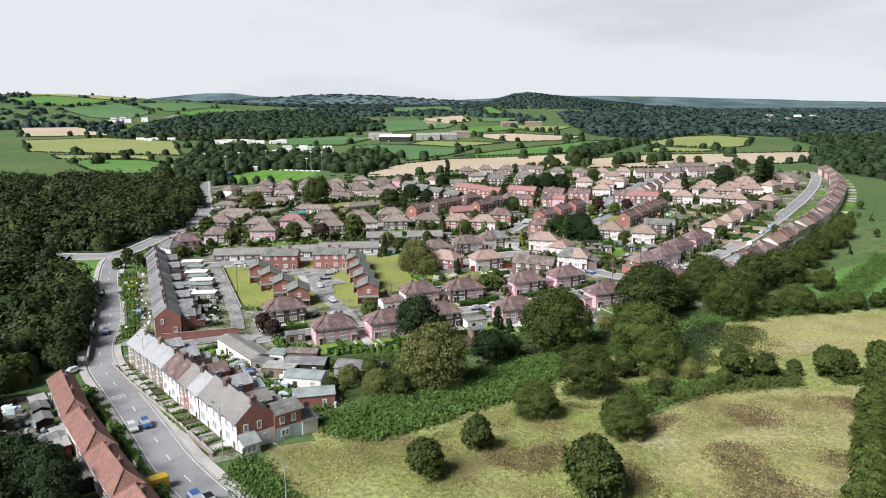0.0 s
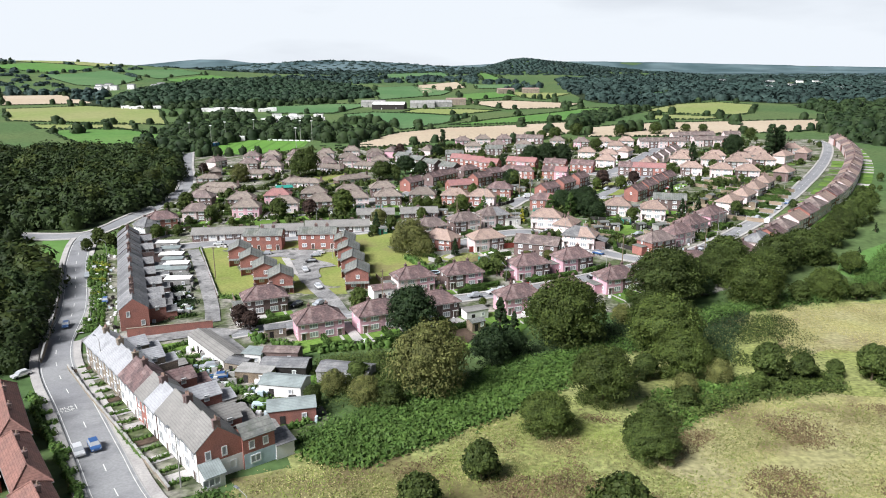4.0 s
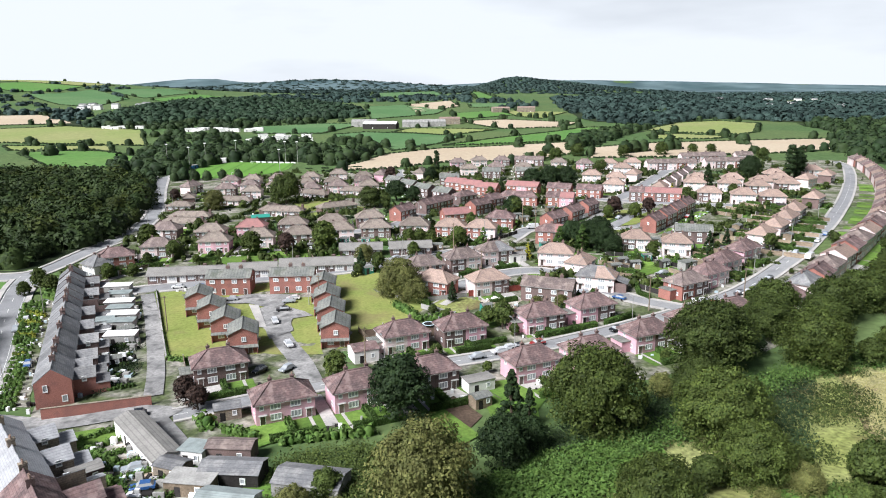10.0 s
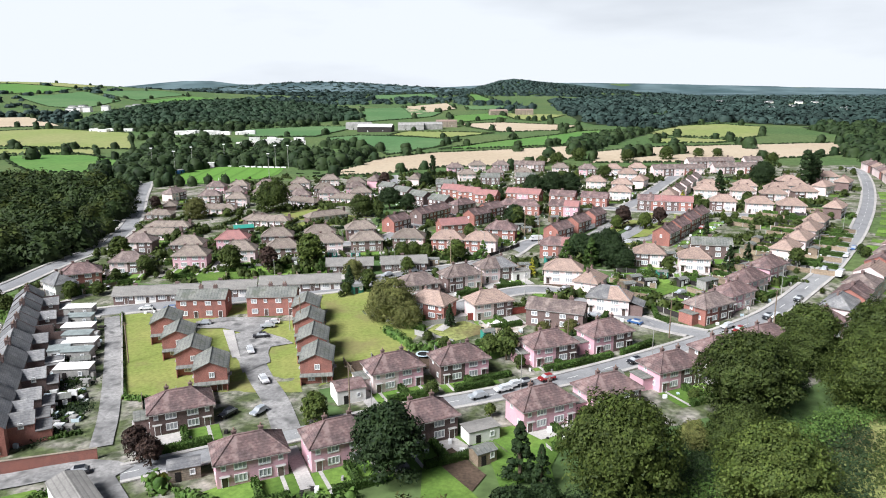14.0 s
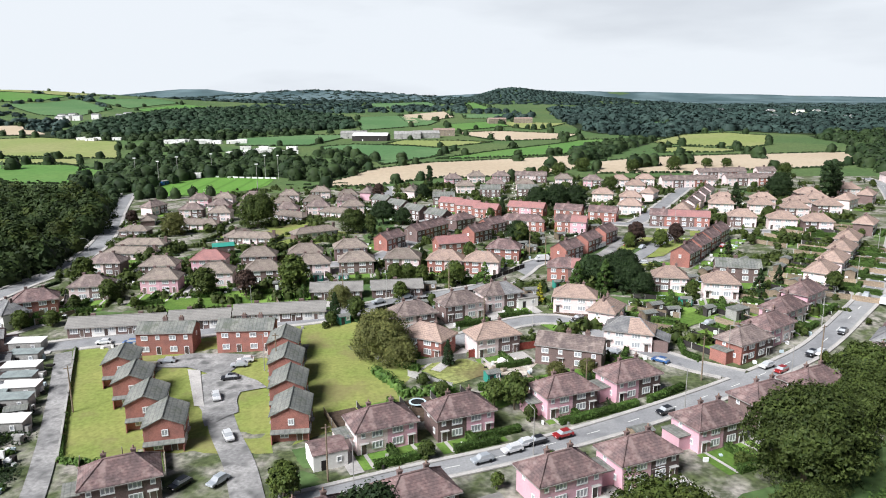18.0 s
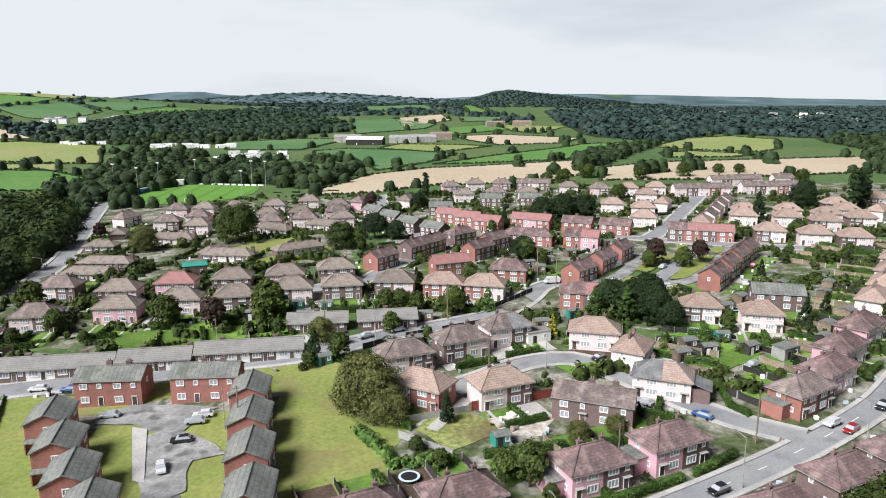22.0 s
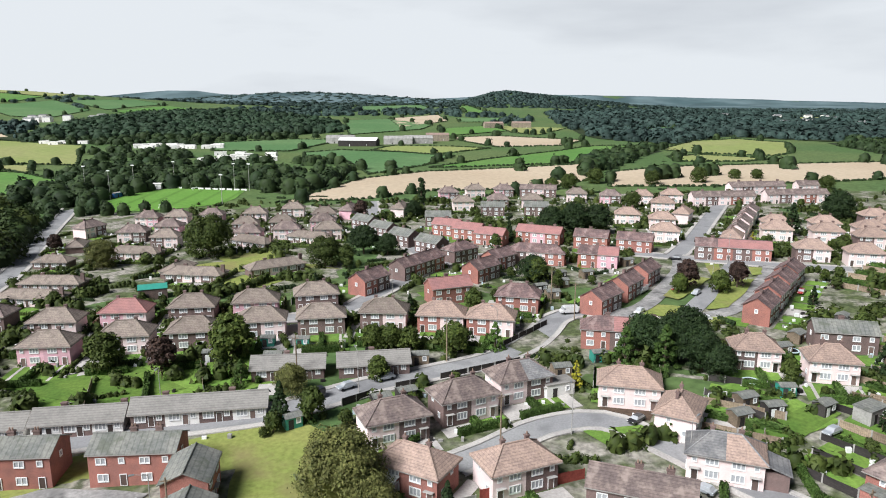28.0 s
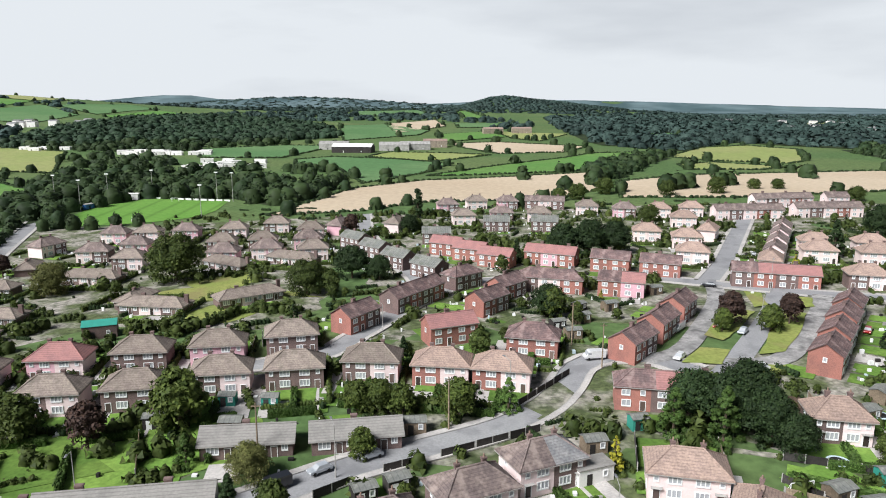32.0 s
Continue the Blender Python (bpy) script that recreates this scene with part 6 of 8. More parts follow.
def stand_of(name, spots, per, size, leaf, label, seed, clumps=9, flat=0.3, core_size=0.86, ring=7):
    """Many leafy crowns in one mesh, each a lumpy dome of foliage set with sprays: rows of x, y, height, radius."""
    rng = np.random.default_rng(seed)
    sp = np.array([(x, y, ground(x, y), h, r) for x, y, h, r in spots])
    n = len(sp)
    # sprays over lumps of each crown
    cl = rng.normal(0, 1, (n, clumps, 3))
    cl[:, :, 2] = np.abs(cl[:, :, 2])
    cl /= np.linalg.norm(cl, axis=2)[:, :, None]
    t = np.repeat(sp, per, 0)
    pick = cl[np.repeat(np.arange(n), per), rng.integers(0, clumps, n * per)]
    way = rng.normal(0, 1, (n * per, 3))
    way[:, 2] = np.abs(way[:, 2]) - 0.15
    way /= np.linalg.norm(way, axis=1)[:, None]
    q = pick * 0.66 + way * rng.uniform(0.28, 0.4, (n * per, 1))
    q[:, 2] = np.clip(q[:, 2], 0.02, 1.1)
    pts = t[:, :3] + q * np.stack([t[:, 4], t[:, 4], t[:, 3] * 0.95], 1)
    face = q + way * 0.7 + np.array([0, 0, 0.25])
    face /= np.linalg.norm(face, axis=1)[:, None]
    spray = leaves(pts, face, size * t[:, 4], rng, flat).reshape(-1, 3)
    # the closed inner foliage
    a = np.arange(ring) * 2 * math.pi / ring
    core = [np.stack([np.cos(a + 0.4 * k) * w, np.sin(a + 0.4 * k) * w, np.full(ring, z)], 1) for k, (w, z) in enumerate(DOME)]
    core = np.concatenate(core + [np.array([[0, 0, 0.97]])])
    m = len(core)
    lump = rng.uniform(0.82, 1.0, (n, m, 1)) * np.array([core_size, core_size, core_size + 0.04])
    body = sp[:, None, :3] + core[None] * lump * np.stack([sp[:, 4], sp[:, 4], sp[:, 3]], 1)[:, None, :]
    tri = []
    for k in range(len(DOME) - 1):
        for c in range(ring):
            p0, p1, p2, p3 = k * ring + c, k * ring + (c + 1) % ring, (k + 1) * ring + (c + 1) % ring, (k + 1) * ring + c
            tri += [(p0, p1, p2), (p0, p2, p3)]
    tri += [((len(DOME) - 1) * ring + c, (len(DOME) - 1) * ring + (c + 1) % ring, m - 1) for c in range(ring)]
    tri = (np.array(tri)[None] + (np.arange(n) * m)[:, None, None] + len(spray)).reshape(-1)
    co = np.concatenate([spray, body.reshape(-1, 3)]).astype(np.float32)
    idx = np.concatenate([np.arange(len(spray)), tri]).astype(np.int32)
    me = bpy.data.meshes.new(name)
    me.vertices.add(len(co)), me.loops.add(len(idx)), me.polygons.add(len(idx) // 3)
    me.vertices.foreach_set("co", co.ravel())
    me.loops.foreach_set("vertex_index", idx)
    me.polygons.foreach_set("loop_start", np.arange(0, len(idx), 3, dtype=np.int32))
    me.update(calc_edges=True)
    me.materials.append(M[leaf])
    return tagged(new(name, me), label, "woodland", kind="stuff")


def scatter(pts, gap, h, r, seed, keep=lambda x, y: True, floor=True):
    """Tree places in an outline, over a floor coloured dark for the shade between crowns."""
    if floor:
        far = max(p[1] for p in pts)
        patch("woodland_floor", wavy(pts, 2.0 if far < 500 else 6.0, 8 if far < 500 else 40), "floor", "leafy floor beneath the trees, their shade in its colour", "woodland", 0.04 if far < 460 else 0.14 if far < 900 else 0.5, 10 if far < 460 else 30)
    rng = random.Random(seed)
    xs, ys = [p[0] for p in pts], [p[1] for p in pts]
    out, y = [], min(ys)
    while y < max(ys):
        x = min(xs)
        while x < max(xs):
            a, b = x + rng.uniform(-0.45, 0.45) * gap, y + rng.uniform(-0.45, 0.45) * gap
            if inside(a, b, pts) and keep(a, b):
                k = rng.uniform(0.65, 1.35)
                out.append((a, b, h * k * 0.92, r * k * rng.uniform(1.0, 1.3)))
            x += gap
        y += gap
    return out


clear = lambda x, y: not on_road(x, y, 2.2) and not any(inside(x, y, f[1]) for f in FIELDS)
near_wood = scatter([(-330, 400), (-250, 440), (-190, 440), (-165, 425), (-142, 392), (-119, 330), (-114, 300), (-118, 276), (-120, 258), (-123, 249), (-160, 247), (-330, 245)], 7.8, 10, 6.0, 1, clear)
near_wood += scatter([(-105, 200), (-96, 170), (-91, 150), (-87, 143), (-83, 132), (-86, 118), (-92, 100), (-110, 80), (-190, 120), (-200, 240), (-145, 244), (-128, 226)], 7.2, 9.5, 5.6, 2, clear)
near_wood += scatter([(-97, 200), (-90, 172), (-84, 152), (-77, 142), (-84, 138), (-92, 150), (-100, 172), (-108, 196)], 5.5, 9, 4.0, 20, lambda x, y: not on_road(x, y, 1.8) and not any(inside(x, y, f[1]) for f in FIELDS))
stand_of("woodland", [w for k, w in enumerate(near_wood) if k % 4], 430, 0.095, "leaf_wood", "dense broadleaved wood beside the main road", 21, 14, core_size=0.72)
stand_of("woodland", near_wood[::4], 430, 0.095, "leaf_sallow", "lighter yellow-green trees in the roadside wood", 28, 14, core_size=0.72)
mid = scatter([(-226, 520), (-212, 566), (-190, 590), (-124, 572), (-82, 560), (-46, 568), (-60, 500), (-72, 488), (-96, 512), (-145, 512), (-156, 478), (-180, 486), (-206, 490)], 8, 8.5, 4.6, 3, clear)
mid += scatter([(-190, 452), (-165, 440), (-158, 470), (-170, 486), (-200, 482)], 8, 8, 4.4, 15, clear)
mid += scatter([(-300, 700), (-250, 690), (-235, 630), (-215, 580), (-180, 600), (-120, 590), (-110, 640), (-175, 640), (-180, 690), (-240, 735)], 15, 7, 4.4, 4, clear, False)
mid += scatter([(-370, 800), (-300, 775), (-200, 765), (-110, 850), (-190, 845), (-280, 838)], 12, 7, 5, 16, clear, False)
mid += scatter([(-100, 640), (-70, 640), (-50, 600), (-75, 600)], 12, 7, 4, 17, clear, False)
mid += scatter([(98, 600), (130, 640), (170, 700), (180, 690), (150, 640), (110, 560), (96, 560)], 8, 8, 4.6, 5, clear)
mid += scatter([(246, 455), (250, 500), (330, 640), (360, 780), (520, 800), (560, 640), (420, 420), (300, 340), (250, 390)], 13, 8, 5, 6, clear)
mid += scatter([(176, 240), (226, 310), (250, 420), (300, 400), (300, 250), (210, 200)], 10, 7.5, 4.6, 7, clear)
mid += [(-155, 456, 10, 4.6), (-158, 464, 9, 4.2), (-163, 468, 9.5, 4.8), (-170, 464, 9, 4.6), (-152, 447, 9.5, 4.4), (-146, 441, 8.5, 4.2), (-139, 438, 7.5, 3.8), (-132, 438, 6.5, 3.4), (-149, 435, 6, 3), (-126, 446, 6, 3.2), (-117, 446, 6.5, 3.2)]
mid += [(-148 - 18 * k / 9 + (k % 3) * 0.6, 400 + 46 * k / 9, 2.6 + (k % 4) * 0.5, 2.4) for k in range(10)]  # hedge along the main road
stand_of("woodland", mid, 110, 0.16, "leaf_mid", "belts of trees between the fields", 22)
hedge_rows = []
_rng = random.Random(5)
for f in FIELDS[:28]:
    pts = f[1]
    for a, b in zip(pts, pts[1:] + pts[:1]):
        d = math.dist(a, b)
        k = 0.0
        while k < d:
            q = k / d
            big = _rng.random() < 0.05
            h = _rng.uniform(5.5, 8.5) if big else _rng.uniform(1.0, 1.7)
            hedge_rows.append((a[0] + (b[0] - a[0]) * q + _rng.uniform(-1, 1), a[1] + (b[1] - a[1]) * q + _rng.uniform(-1, 1), h, h * 0.6 if big else 1.5))
            k += _rng.uniform(1.9, 2.9) if a[1] < 900 else _rng.uniform(4, 6)
for x, y, h, r in ((54, 569, 7, 5), (-26, 590, 7, 5.5), (70, 525, 9, 6), (118, 512, 10, 6), (124, 515, 10, 6), (131, 518, 10, 6), (150, 525, 9, 6), (156, 528, 9, 6), (88, 540, 9, 6), (92, 552, 10, 7), (95, 565, 10, 7), (100, 580, 10, 7), (215, 560, 10, 7), (-345, 640, 8, 7), (-285, 560, 9, 7), (52, 485, 8, 5), (40, 476, 8, 4)):
    hedge_rows.append((x, y, h, r))
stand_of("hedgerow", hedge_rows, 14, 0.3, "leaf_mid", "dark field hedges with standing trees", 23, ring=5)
pines = scatter([(-380, 800), (-274, 838), (-189, 846), (-92, 900), (-100, 960), (-150, 1040), (-240, 1110), (-350, 1110), (-420, 960)], 8.5, 8.5, 5.6, 8, clear)
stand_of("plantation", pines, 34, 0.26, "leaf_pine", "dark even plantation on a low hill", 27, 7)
far = scatter([(-700, 1000), (-470, 1000), (-400, 830), (-330, 800), (-430, 830), (-520, 950), (-640, 900)], 17, 9, 6, 9, clear)
far += scatter([(300, 860), (215, 760), (160, 830), (160, 1000), (190, 1300), (500, 1500), (1000, 1500), (900, 1000), (560, 800), (400, 780), (330, 830)], 14, 8.5, 7.4, 10, clear)
far += scatter([(-1000, 1050), (-600, 1050), (-540, 1500), (-1100, 1600)], 34, 6, 7, 11, clear, False)
far += scatter([(-400, 1180), (-300, 1130), (40, 1290), (60, 1500), (-300, 1500)], 22, 7, 7.5, 12, clear, False)
far += scatter([(100, 1010), (150, 1010), (150, 1200), (30, 1320), (30, 1180)], 30, 9, 7, 18, clear, False)
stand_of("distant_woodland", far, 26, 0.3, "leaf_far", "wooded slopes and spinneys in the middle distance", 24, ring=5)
hill = [(x, y, 7.5, 8.5) for x in range(60, 900, 12) for y in range(1950, 2420, 20) if ground(x, y) > 32.5]
hill = [(x + _rng.uniform(-6, 6), y + _rng.uniform(-9, 9), h, r) for x, y, h, r in hill if not inside(x, y, FIELDS[7][1])]
hill += scatter([(-1900, 2000), (-400, 1700), (200, 1750), (900, 1500), (1700, 1500), (2400, 2700), (-2400, 2800)], 34, 6, 11, 13, clear, False)
stand_of("distant_woodland", hill, 10, 0.3, "leaf_far", "wooded hill and woods on the horizon, haze blue in their colour", 25, ring=5)

# ---- gardens ----


def hedge_model(length, height=1.25, width=0.85, n=900, leaf="hedge"):
    rng = np.random.default_rng(31)
    o = thing("hedge", Matrix(), "clipped green garden hedge", "hedge", "garden hedges")
    p = rng.uniform(-0.5, 0.5, (n, 3))
    side = rng.integers(0, 5, n)
    p[side == 0, 1], p[side == 1, 1], p[side >= 2, 2] = -0.5, 0.5, 0.5
    p[side == 4, 0] = np.sign(p[side == 4, 0]) * 0.5
    p[side == 4, 2] = rng.uniform(-0.5, 0.5, (side == 4).sum())
    way = p.copy()
    pts = p * np.array([length, width, height]) + np.array([0, 0, height / 2]) + rng.normal(0, 0.06, (n, 3))
    c = new("leafage", quads("leafage", leaves(pts, way, 0.15, rng, 0.6), leaf))
    c.parent = o
    bm = boxed(-length / 2 + 0.1, length / 2 - 0.1, -width / 2 + 0.08, width / 2 - 0.08, -0.5, height - 0.1)
    part("hedge_core", bm, "hedge", o)
    return o


def fence_model(panels=2, w=2.7, h=1.6, mat="timber", post="concrete"):
    o = thing("fence", Matrix(), "panelled garden fence with upright posts", "fence", "garden fences")
    pm, qm = mesh_of("panel", boxed(-w / 2 + 0.06, w / 2 - 0.06, -0.03, 0.03, 0.08, h), mat), mesh_of("post", boxed(-0.06, 0.06, -0.06, 0.06, -0.5, h + 0.1), post)
    for k in range(panels + 1):
        q = new("post", qm)
        q.parent = o
        q.matrix_basis = pose((k - panels / 2) * w, 0, 0)
        if k < panels:
            q = new("panel", pm)
            q.parent = o
            q.matrix_basis = pose((k + 0.5 - panels / 2) * w, 0, 0)
    return o


FENCE_PALE = fence_model(2, 2.7, 1.3, "concrete")
HEDGE, FENCE, FENCE_DARK, FENCE_RED = hedge_model(5.0, n=1000), fence_model(h=1.4), fence_model(2, 2.7, 1.3, "dark_wood"), fence_model(2, 2.7, 1.7, "fence_red", "fence_red")


def lay(model, x, y, turn, sx=1.0):
    model.scale = (sx, 1, 1)
    c = copy_thing(model, pose(x, y, ground(x, y), 0, 0, turn))
    model.scale = (1, 1, 1)
    return c


def local(h, u, v):
    p = h.matrix_basis @ Vector((u, v, 0))
    return p.x, p.y


def rect(name, h, u0, u1, v0, v1, mat, label, lift):
    pts = [local(h, *q) for q in ((u0, v0), (u1, v0), (u1, v1), (u0, v1))]
    span = [local(h, u0 + (u1 - u0) * a, v0 + (v1 - v0) * b) for a in (0, 0.5, 1) for b in (0, 0.25, 0.5, 0.75, 1)]
    if any(on_road(x, y, 0.9) for x, y in span):
        return None
    return patch(name, pts, mat, label, name, lift, 4.0)


def gardens(h, L, D, front, back, rng):
    turn = math.degrees(h.matrix_basis.to_euler().z)
    for f in (front, 5.5, 4.6, 3.8, 3.0, 2.2):
        if not any(on_road(*local(h, u, -D / 2 - f), 1.35) for u in (-L / 2, 0, L / 2)):
            front = f
            break
    f0, f1 = -D / 2 - 0.3, -D / 2 - front
    for s in (-1, 1):
        a, b = sorted((s * 0.3, s * (L / 2 + 0.6)))
        rect("lawn" if rng.random() < 0.75 else "paved_yard", h, a, b, f1, f0, "lawn" if rng.random() < 0.75 else "paving", "small front garden before the house", 0.12 + 0.02 * (s > 0))
        rect("lawn", h, a, b, D / 2 + 1.5, D / 2 + back, "lawn" if rng.random() < 0.85 else "soil", "long narrow back garden behind the house", 0.13 + 0.02 * (s > 0))
        rect("garden_path", h, *sorted((s * L * 0.36, s * L * 0.42)), f1, f0, "paving", "narrow paved path to the front door", 0.17)
        x, y = local(h, s * L * 0.19, f1)
        if not on_road(x, y, 0.6):
            lay(HEDGE, x, y, turn, L * 0.078)
        x, y = local(h, s * (L / 2 + 0.9), D / 2 + back / 2)
        if not any(on_road(*local(h, s * (L / 2 + 0.9), D / 2 + back * q), 1.6) for q in (0, 0.33, 0.66, 1)):
            lay(rng.choice((HEDGE, FENCE, FENCE_DARK)), x, y, turn + 90, back / 5.6)
    x, y = local(h, 0, -D / 2 - front / 2)
    if not on_road(x, y, 2):
        lay(HEDGE, x, y, turn + 90, front / 6.5)
    x, y = local(h, 0, D / 2 + back / 2)
    if not any(on_road(*local(h, 0, D / 2 + back * q), 1.6) for q in (0, 0.33, 0.66, 1)):
        lay(FENCE if rng.random() < 0.6 else FENCE_DARK, x, y, turn + 90, back / 5.6)


_rng = random.Random(3)
for h in [o for o in scene.objects if o.parent is None and o.get("category") == "house" and "semi" in o.name]:
    p = h.matrix_basis.translation
    if 320 <= p.y < 450:
        for s in (-1, 1):
            rect("lawn", h, *sorted((s * 0.4, s * 5.2)), -9.5, -4.0, "lawn" if _rng.random() < 0.8 else "paving", "small front garden before the house", 0.12 + 0.02 * (s > 0))
    if p.y < 320 and not p.y < 130:
        row1 = 262 < p.y < 300 and p.x < 20
        gardens(h, 9.5, 5.8, 9.5 if row1 else 6.5, 6.0 if row1 else 9.5, _rng)

for h in [o for o in scene.objects if o.parent is None and o.get("category") == "house" and "semi" in o.name]:
    if 130 < h.matrix_basis.translation.y < 345:
        s = _rng.choice((-1, 1))
        rect("driveway", h, *sorted((s * 5.3, s * 7.4)), -8.0, 4.5, "paving", "paved drive beside the house", 0.19)


def clutter(mat, label, share):
    """Bins, seats, boxes and toys about the gardens."""
    rng = random.Random(label)
    bm = bmesh.new()
    for h in [o for o in scene.objects if o.parent is None and o.get("category") in ("house", "terrace", "bungalow")]:
        p = h.matrix_basis.translation
        if p.y < 130 or p.x > 84 and p.x > 84 + (p.y - 216) * 0.6 or "flat" in h.name or "terraced_house" in h.name and p.y < 150:
            continue
        for k in range(share):
            x, y = local(h, rng.uniform(-6.5, 6.5), rng.choice((-1, 1)) * rng.uniform(3.6, 9.5))
            if on_road(x, y, 1.4):
                continue
            w, d, z, t = rng.uniform(0.12, 0.4), rng.uniform(0.12, 0.35), rng.uniform(0.2, 0.8), ground(x, y) + 0.1
            box(bm, x - w, x + w, y - d, y + d, t - 0.1, t + z)
    for area, count in (([(-90, 226), (-64, 168), (-57, 168), (-80, 226)], 34), ([(-56, 146), (-44, 130), (-26, 108), (-20, 116), (-26, 128), (-40, 140), (-50, 152)], 26), ([(-78, 122), (-57, 95), (-36, 69), (-44, 62), (-64, 84), (-86, 112)], 34)):
        while count:
            x, y = rng.uniform(-92, -18), rng.uniform(60, 228)
            if inside(x, y, area):
                w, d, z, t = rng.uniform(0.15, 0.8), rng.uniform(0.15, 0.6), rng.uniform(0.3, 1.3), ground(x, y) + 0.1
                box(bm, x - w, x + w, y - d, y + d, t - 0.1, t + z)
                count -= 1
    tagged(new("garden_clutter", mesh_of("garden_clutter", bm, mat)), label, "garden clutter", kind="stuff")


clutter("upvc", "white bins, seats and covers about the gardens", 6)
clutter("concrete", "grey slabs, bins and water butts about the gardens", 2)
clutter("dark_wood", "dark boxes and log stores about the gardens", 3)
clutter("skyblue", "pale blue toys and tubs about the gardens", 1)

# long divided gardens on the eastern slope and behind the cream houses
for (x0, y0, x1, y1), n in (((96, 246, 128, 292), 9), ((74, 240, 92, 262), 5), ((44, 234, 52, 248), 4), ((100, 298, 128, 322), 7), ((-58, 250, -24, 262), 4)):
    for k in range(n):
        q = (k + 0.5) / n
        x, y = x0 + (x1 - x0) * q, y0 + (y1 - y0) * q
        a = math.degrees(math.atan2(y1 - y0, x1 - x0)) + 90
        m = pose(x, y, 0, 0, 0, a)
        d = math.dist((x0, y0), (x1, y1)) / n
        pts = [(m @ Vector((u, v, 0))).xy[:] for u, v in ((-6, -d * 0.42), (6, -d * 0.42), (6, d * 0.42), (-6, d * 0.42))]
        if not any(on_road(px, py, 0.5) for px, py in pts):
            patch("lawn", pts, "lawn", "narrow strip of back garden lawn", "lawn", 0.12, 4)
        lay(HEDGE if k % 2 else FENCE, *(m @ Vector((0, d * 0.5, 0))).xy[:], a, 2.2)


def shed(w, d, h, wall, roof, label, pitched=True):
    o = thing("shed", Matrix(), label, "shed", "sheds and outhouses")
    gb = boxed(-w / 2, w / 2, -d / 2, d / 2, -0.5, h)
    bm = bmesh.new()
    e, a, b = 0.15, w / 2 + 0.15, d / 2 + 0.15
    if pitched:
        for sy in (-1, 1):
            slab_roof(bm, [[(-a, sy * b, h - 0.02), (a, sy * b, h - 0.02), (a, 0, h + 0.32 * d / 2 + 0.05), (-a, 0, h + 0.32 * d / 2 + 0.05)]], 0.07)
        bmesh.ops.recalc_face_normals(bm, faces=bm.faces[:])
        for sx in (-1, 1):
            x = sx * (w / 2 - 0.05)
            r = [gb.verts.new(p) for p in ((x, -d / 2, h), (x, d / 2, h), (x, 0, h + 0.32 * d / 2))]
            q = [gb.verts.new((v.co.x - sx * 0.06, v.co.y, v.co.z)) for v in r]
            gb.faces.new(r), gb.faces.new(q[::-1])
            for i in range(3):
                gb.faces.new((r[i], r[(i + 1) % 3], q[(i + 1) % 3], q[i]))
        bmesh.ops.recalc_face_normals(gb, faces=gb.faces[:])
    else:
        slab_roof(bm, [[(-a, -b, h + 0.12), (a, -b, h + 0.12), (a, b, h + 0.24), (-a, b, h + 0.24)]], 0.1)
    part("wall", gb, wall, o)
    part("roof", bm, roof, o)
    dr = part("door", boxed(-0.4, 0.4, -0.04, 0.03, 0, min(1.55, h - 0.1)), "dark_wood" if wall != "dark_wood" else "upvc", o)
    dr.matrix_basis = pose(-w * 0.2, -d / 2, 0)
    window(o, w * 0.25, -d / 2, 0.9, 0.75, 0.85, 0, 1)
    return o


SHEDS = [
    (shed(3.2, 2.4, 2.0, "timber", "felt", "small timber shed with a grey felt roof"), [(5, 160, 30), (30, 187, 24), (46, 238, 20), (49, 243, 20), (80, 249, 40), (88, 256, 40), (-30, 263, 0), (-3, 262, 5), (22, 256, 10), (64, 262, 20), (70, 268, 40), (105, 262, 50), (28, 300, 10), (32, 310, 20), (40, 318, 20), (54, 330, 20), (95, 276, 50), (90, 269, 50)]),
    (shed(3.0, 2.2, 2.0, "dark_wood", "felt", "dark stained shed in a back garden"), [(-9, 245, 25), (-5, 247, 25), (52, 240, 10), (76, 243, 40), (94, 251, 40), (-42, 265, 8), (33, 318, 40), (26, 306, 20), (84, 277, 50), (60, 240, 30)]),
    (shed(5.2, 2.8, 2.2, "white", "concrete_tile", "pale rendered garage with a flat roof", False), [(5.0, 166.5, 25), (12, 268, 20), (20, 249, 20)]),
    (shed(4.6, 2.8, 2.2, "concrete", "felt", "grey concrete garage with a flat roof", False), [(66, 238, 30), (-88, 270, 0)]),
    (shed(2.6, 2.0, 1.9, "teal", "felt", "green painted timber garden shed"), [(-22, 239, 30), (-26, 271, 0), (-33, 272, 0), (9, 209, 20), (30, 262, 10), (57, 246, 0)]),
]
for model, spots in SHEDS:
    stand(model, [q for q in spots if not on_road(q[0], q[1], 2.6)])
stand(shed(17.0, 4.4, 2.4, "white", "concrete_tile", "long white garage row with a grey roof and blue door"), [(-45.4, 146.8, -49)])
stand(shed(3.8, 3.2, 2.2, "white", "sheet", "small white flat-roofed store", False), [(-36.7, 142.7, -12), (-78.5, 203.5, 20)])
stand(shed(4.2, 3.0, 2.1, "stone", "slate", "stone hut with a dark slate roof"), [(-38.2, 138.0, -20), (-36.6, 157.2, 20)])
stand(shed(6.2, 3.4, 2.1, "timber", "concrete", "timber store with a pale flat roof", False), [(-34.0, 133.6, -8)])
stand(shed(7.2, 4.4, 2.3, "white", "sheet", "white workshop with a sheet roof"), [(-27.6, 127.6, -10)])
stand(shed(8.2, 4.4, 2.3, "dark_wood", "slate", "black timber workshop with a low slate roof"), [(-29.4, 136.2, -4)])
stand(shed(6.6, 3.2, 2.4, "brown", "tile", "brown brick outbuilding with a tiled roof"), [(-31.6, 143.0, -4)])
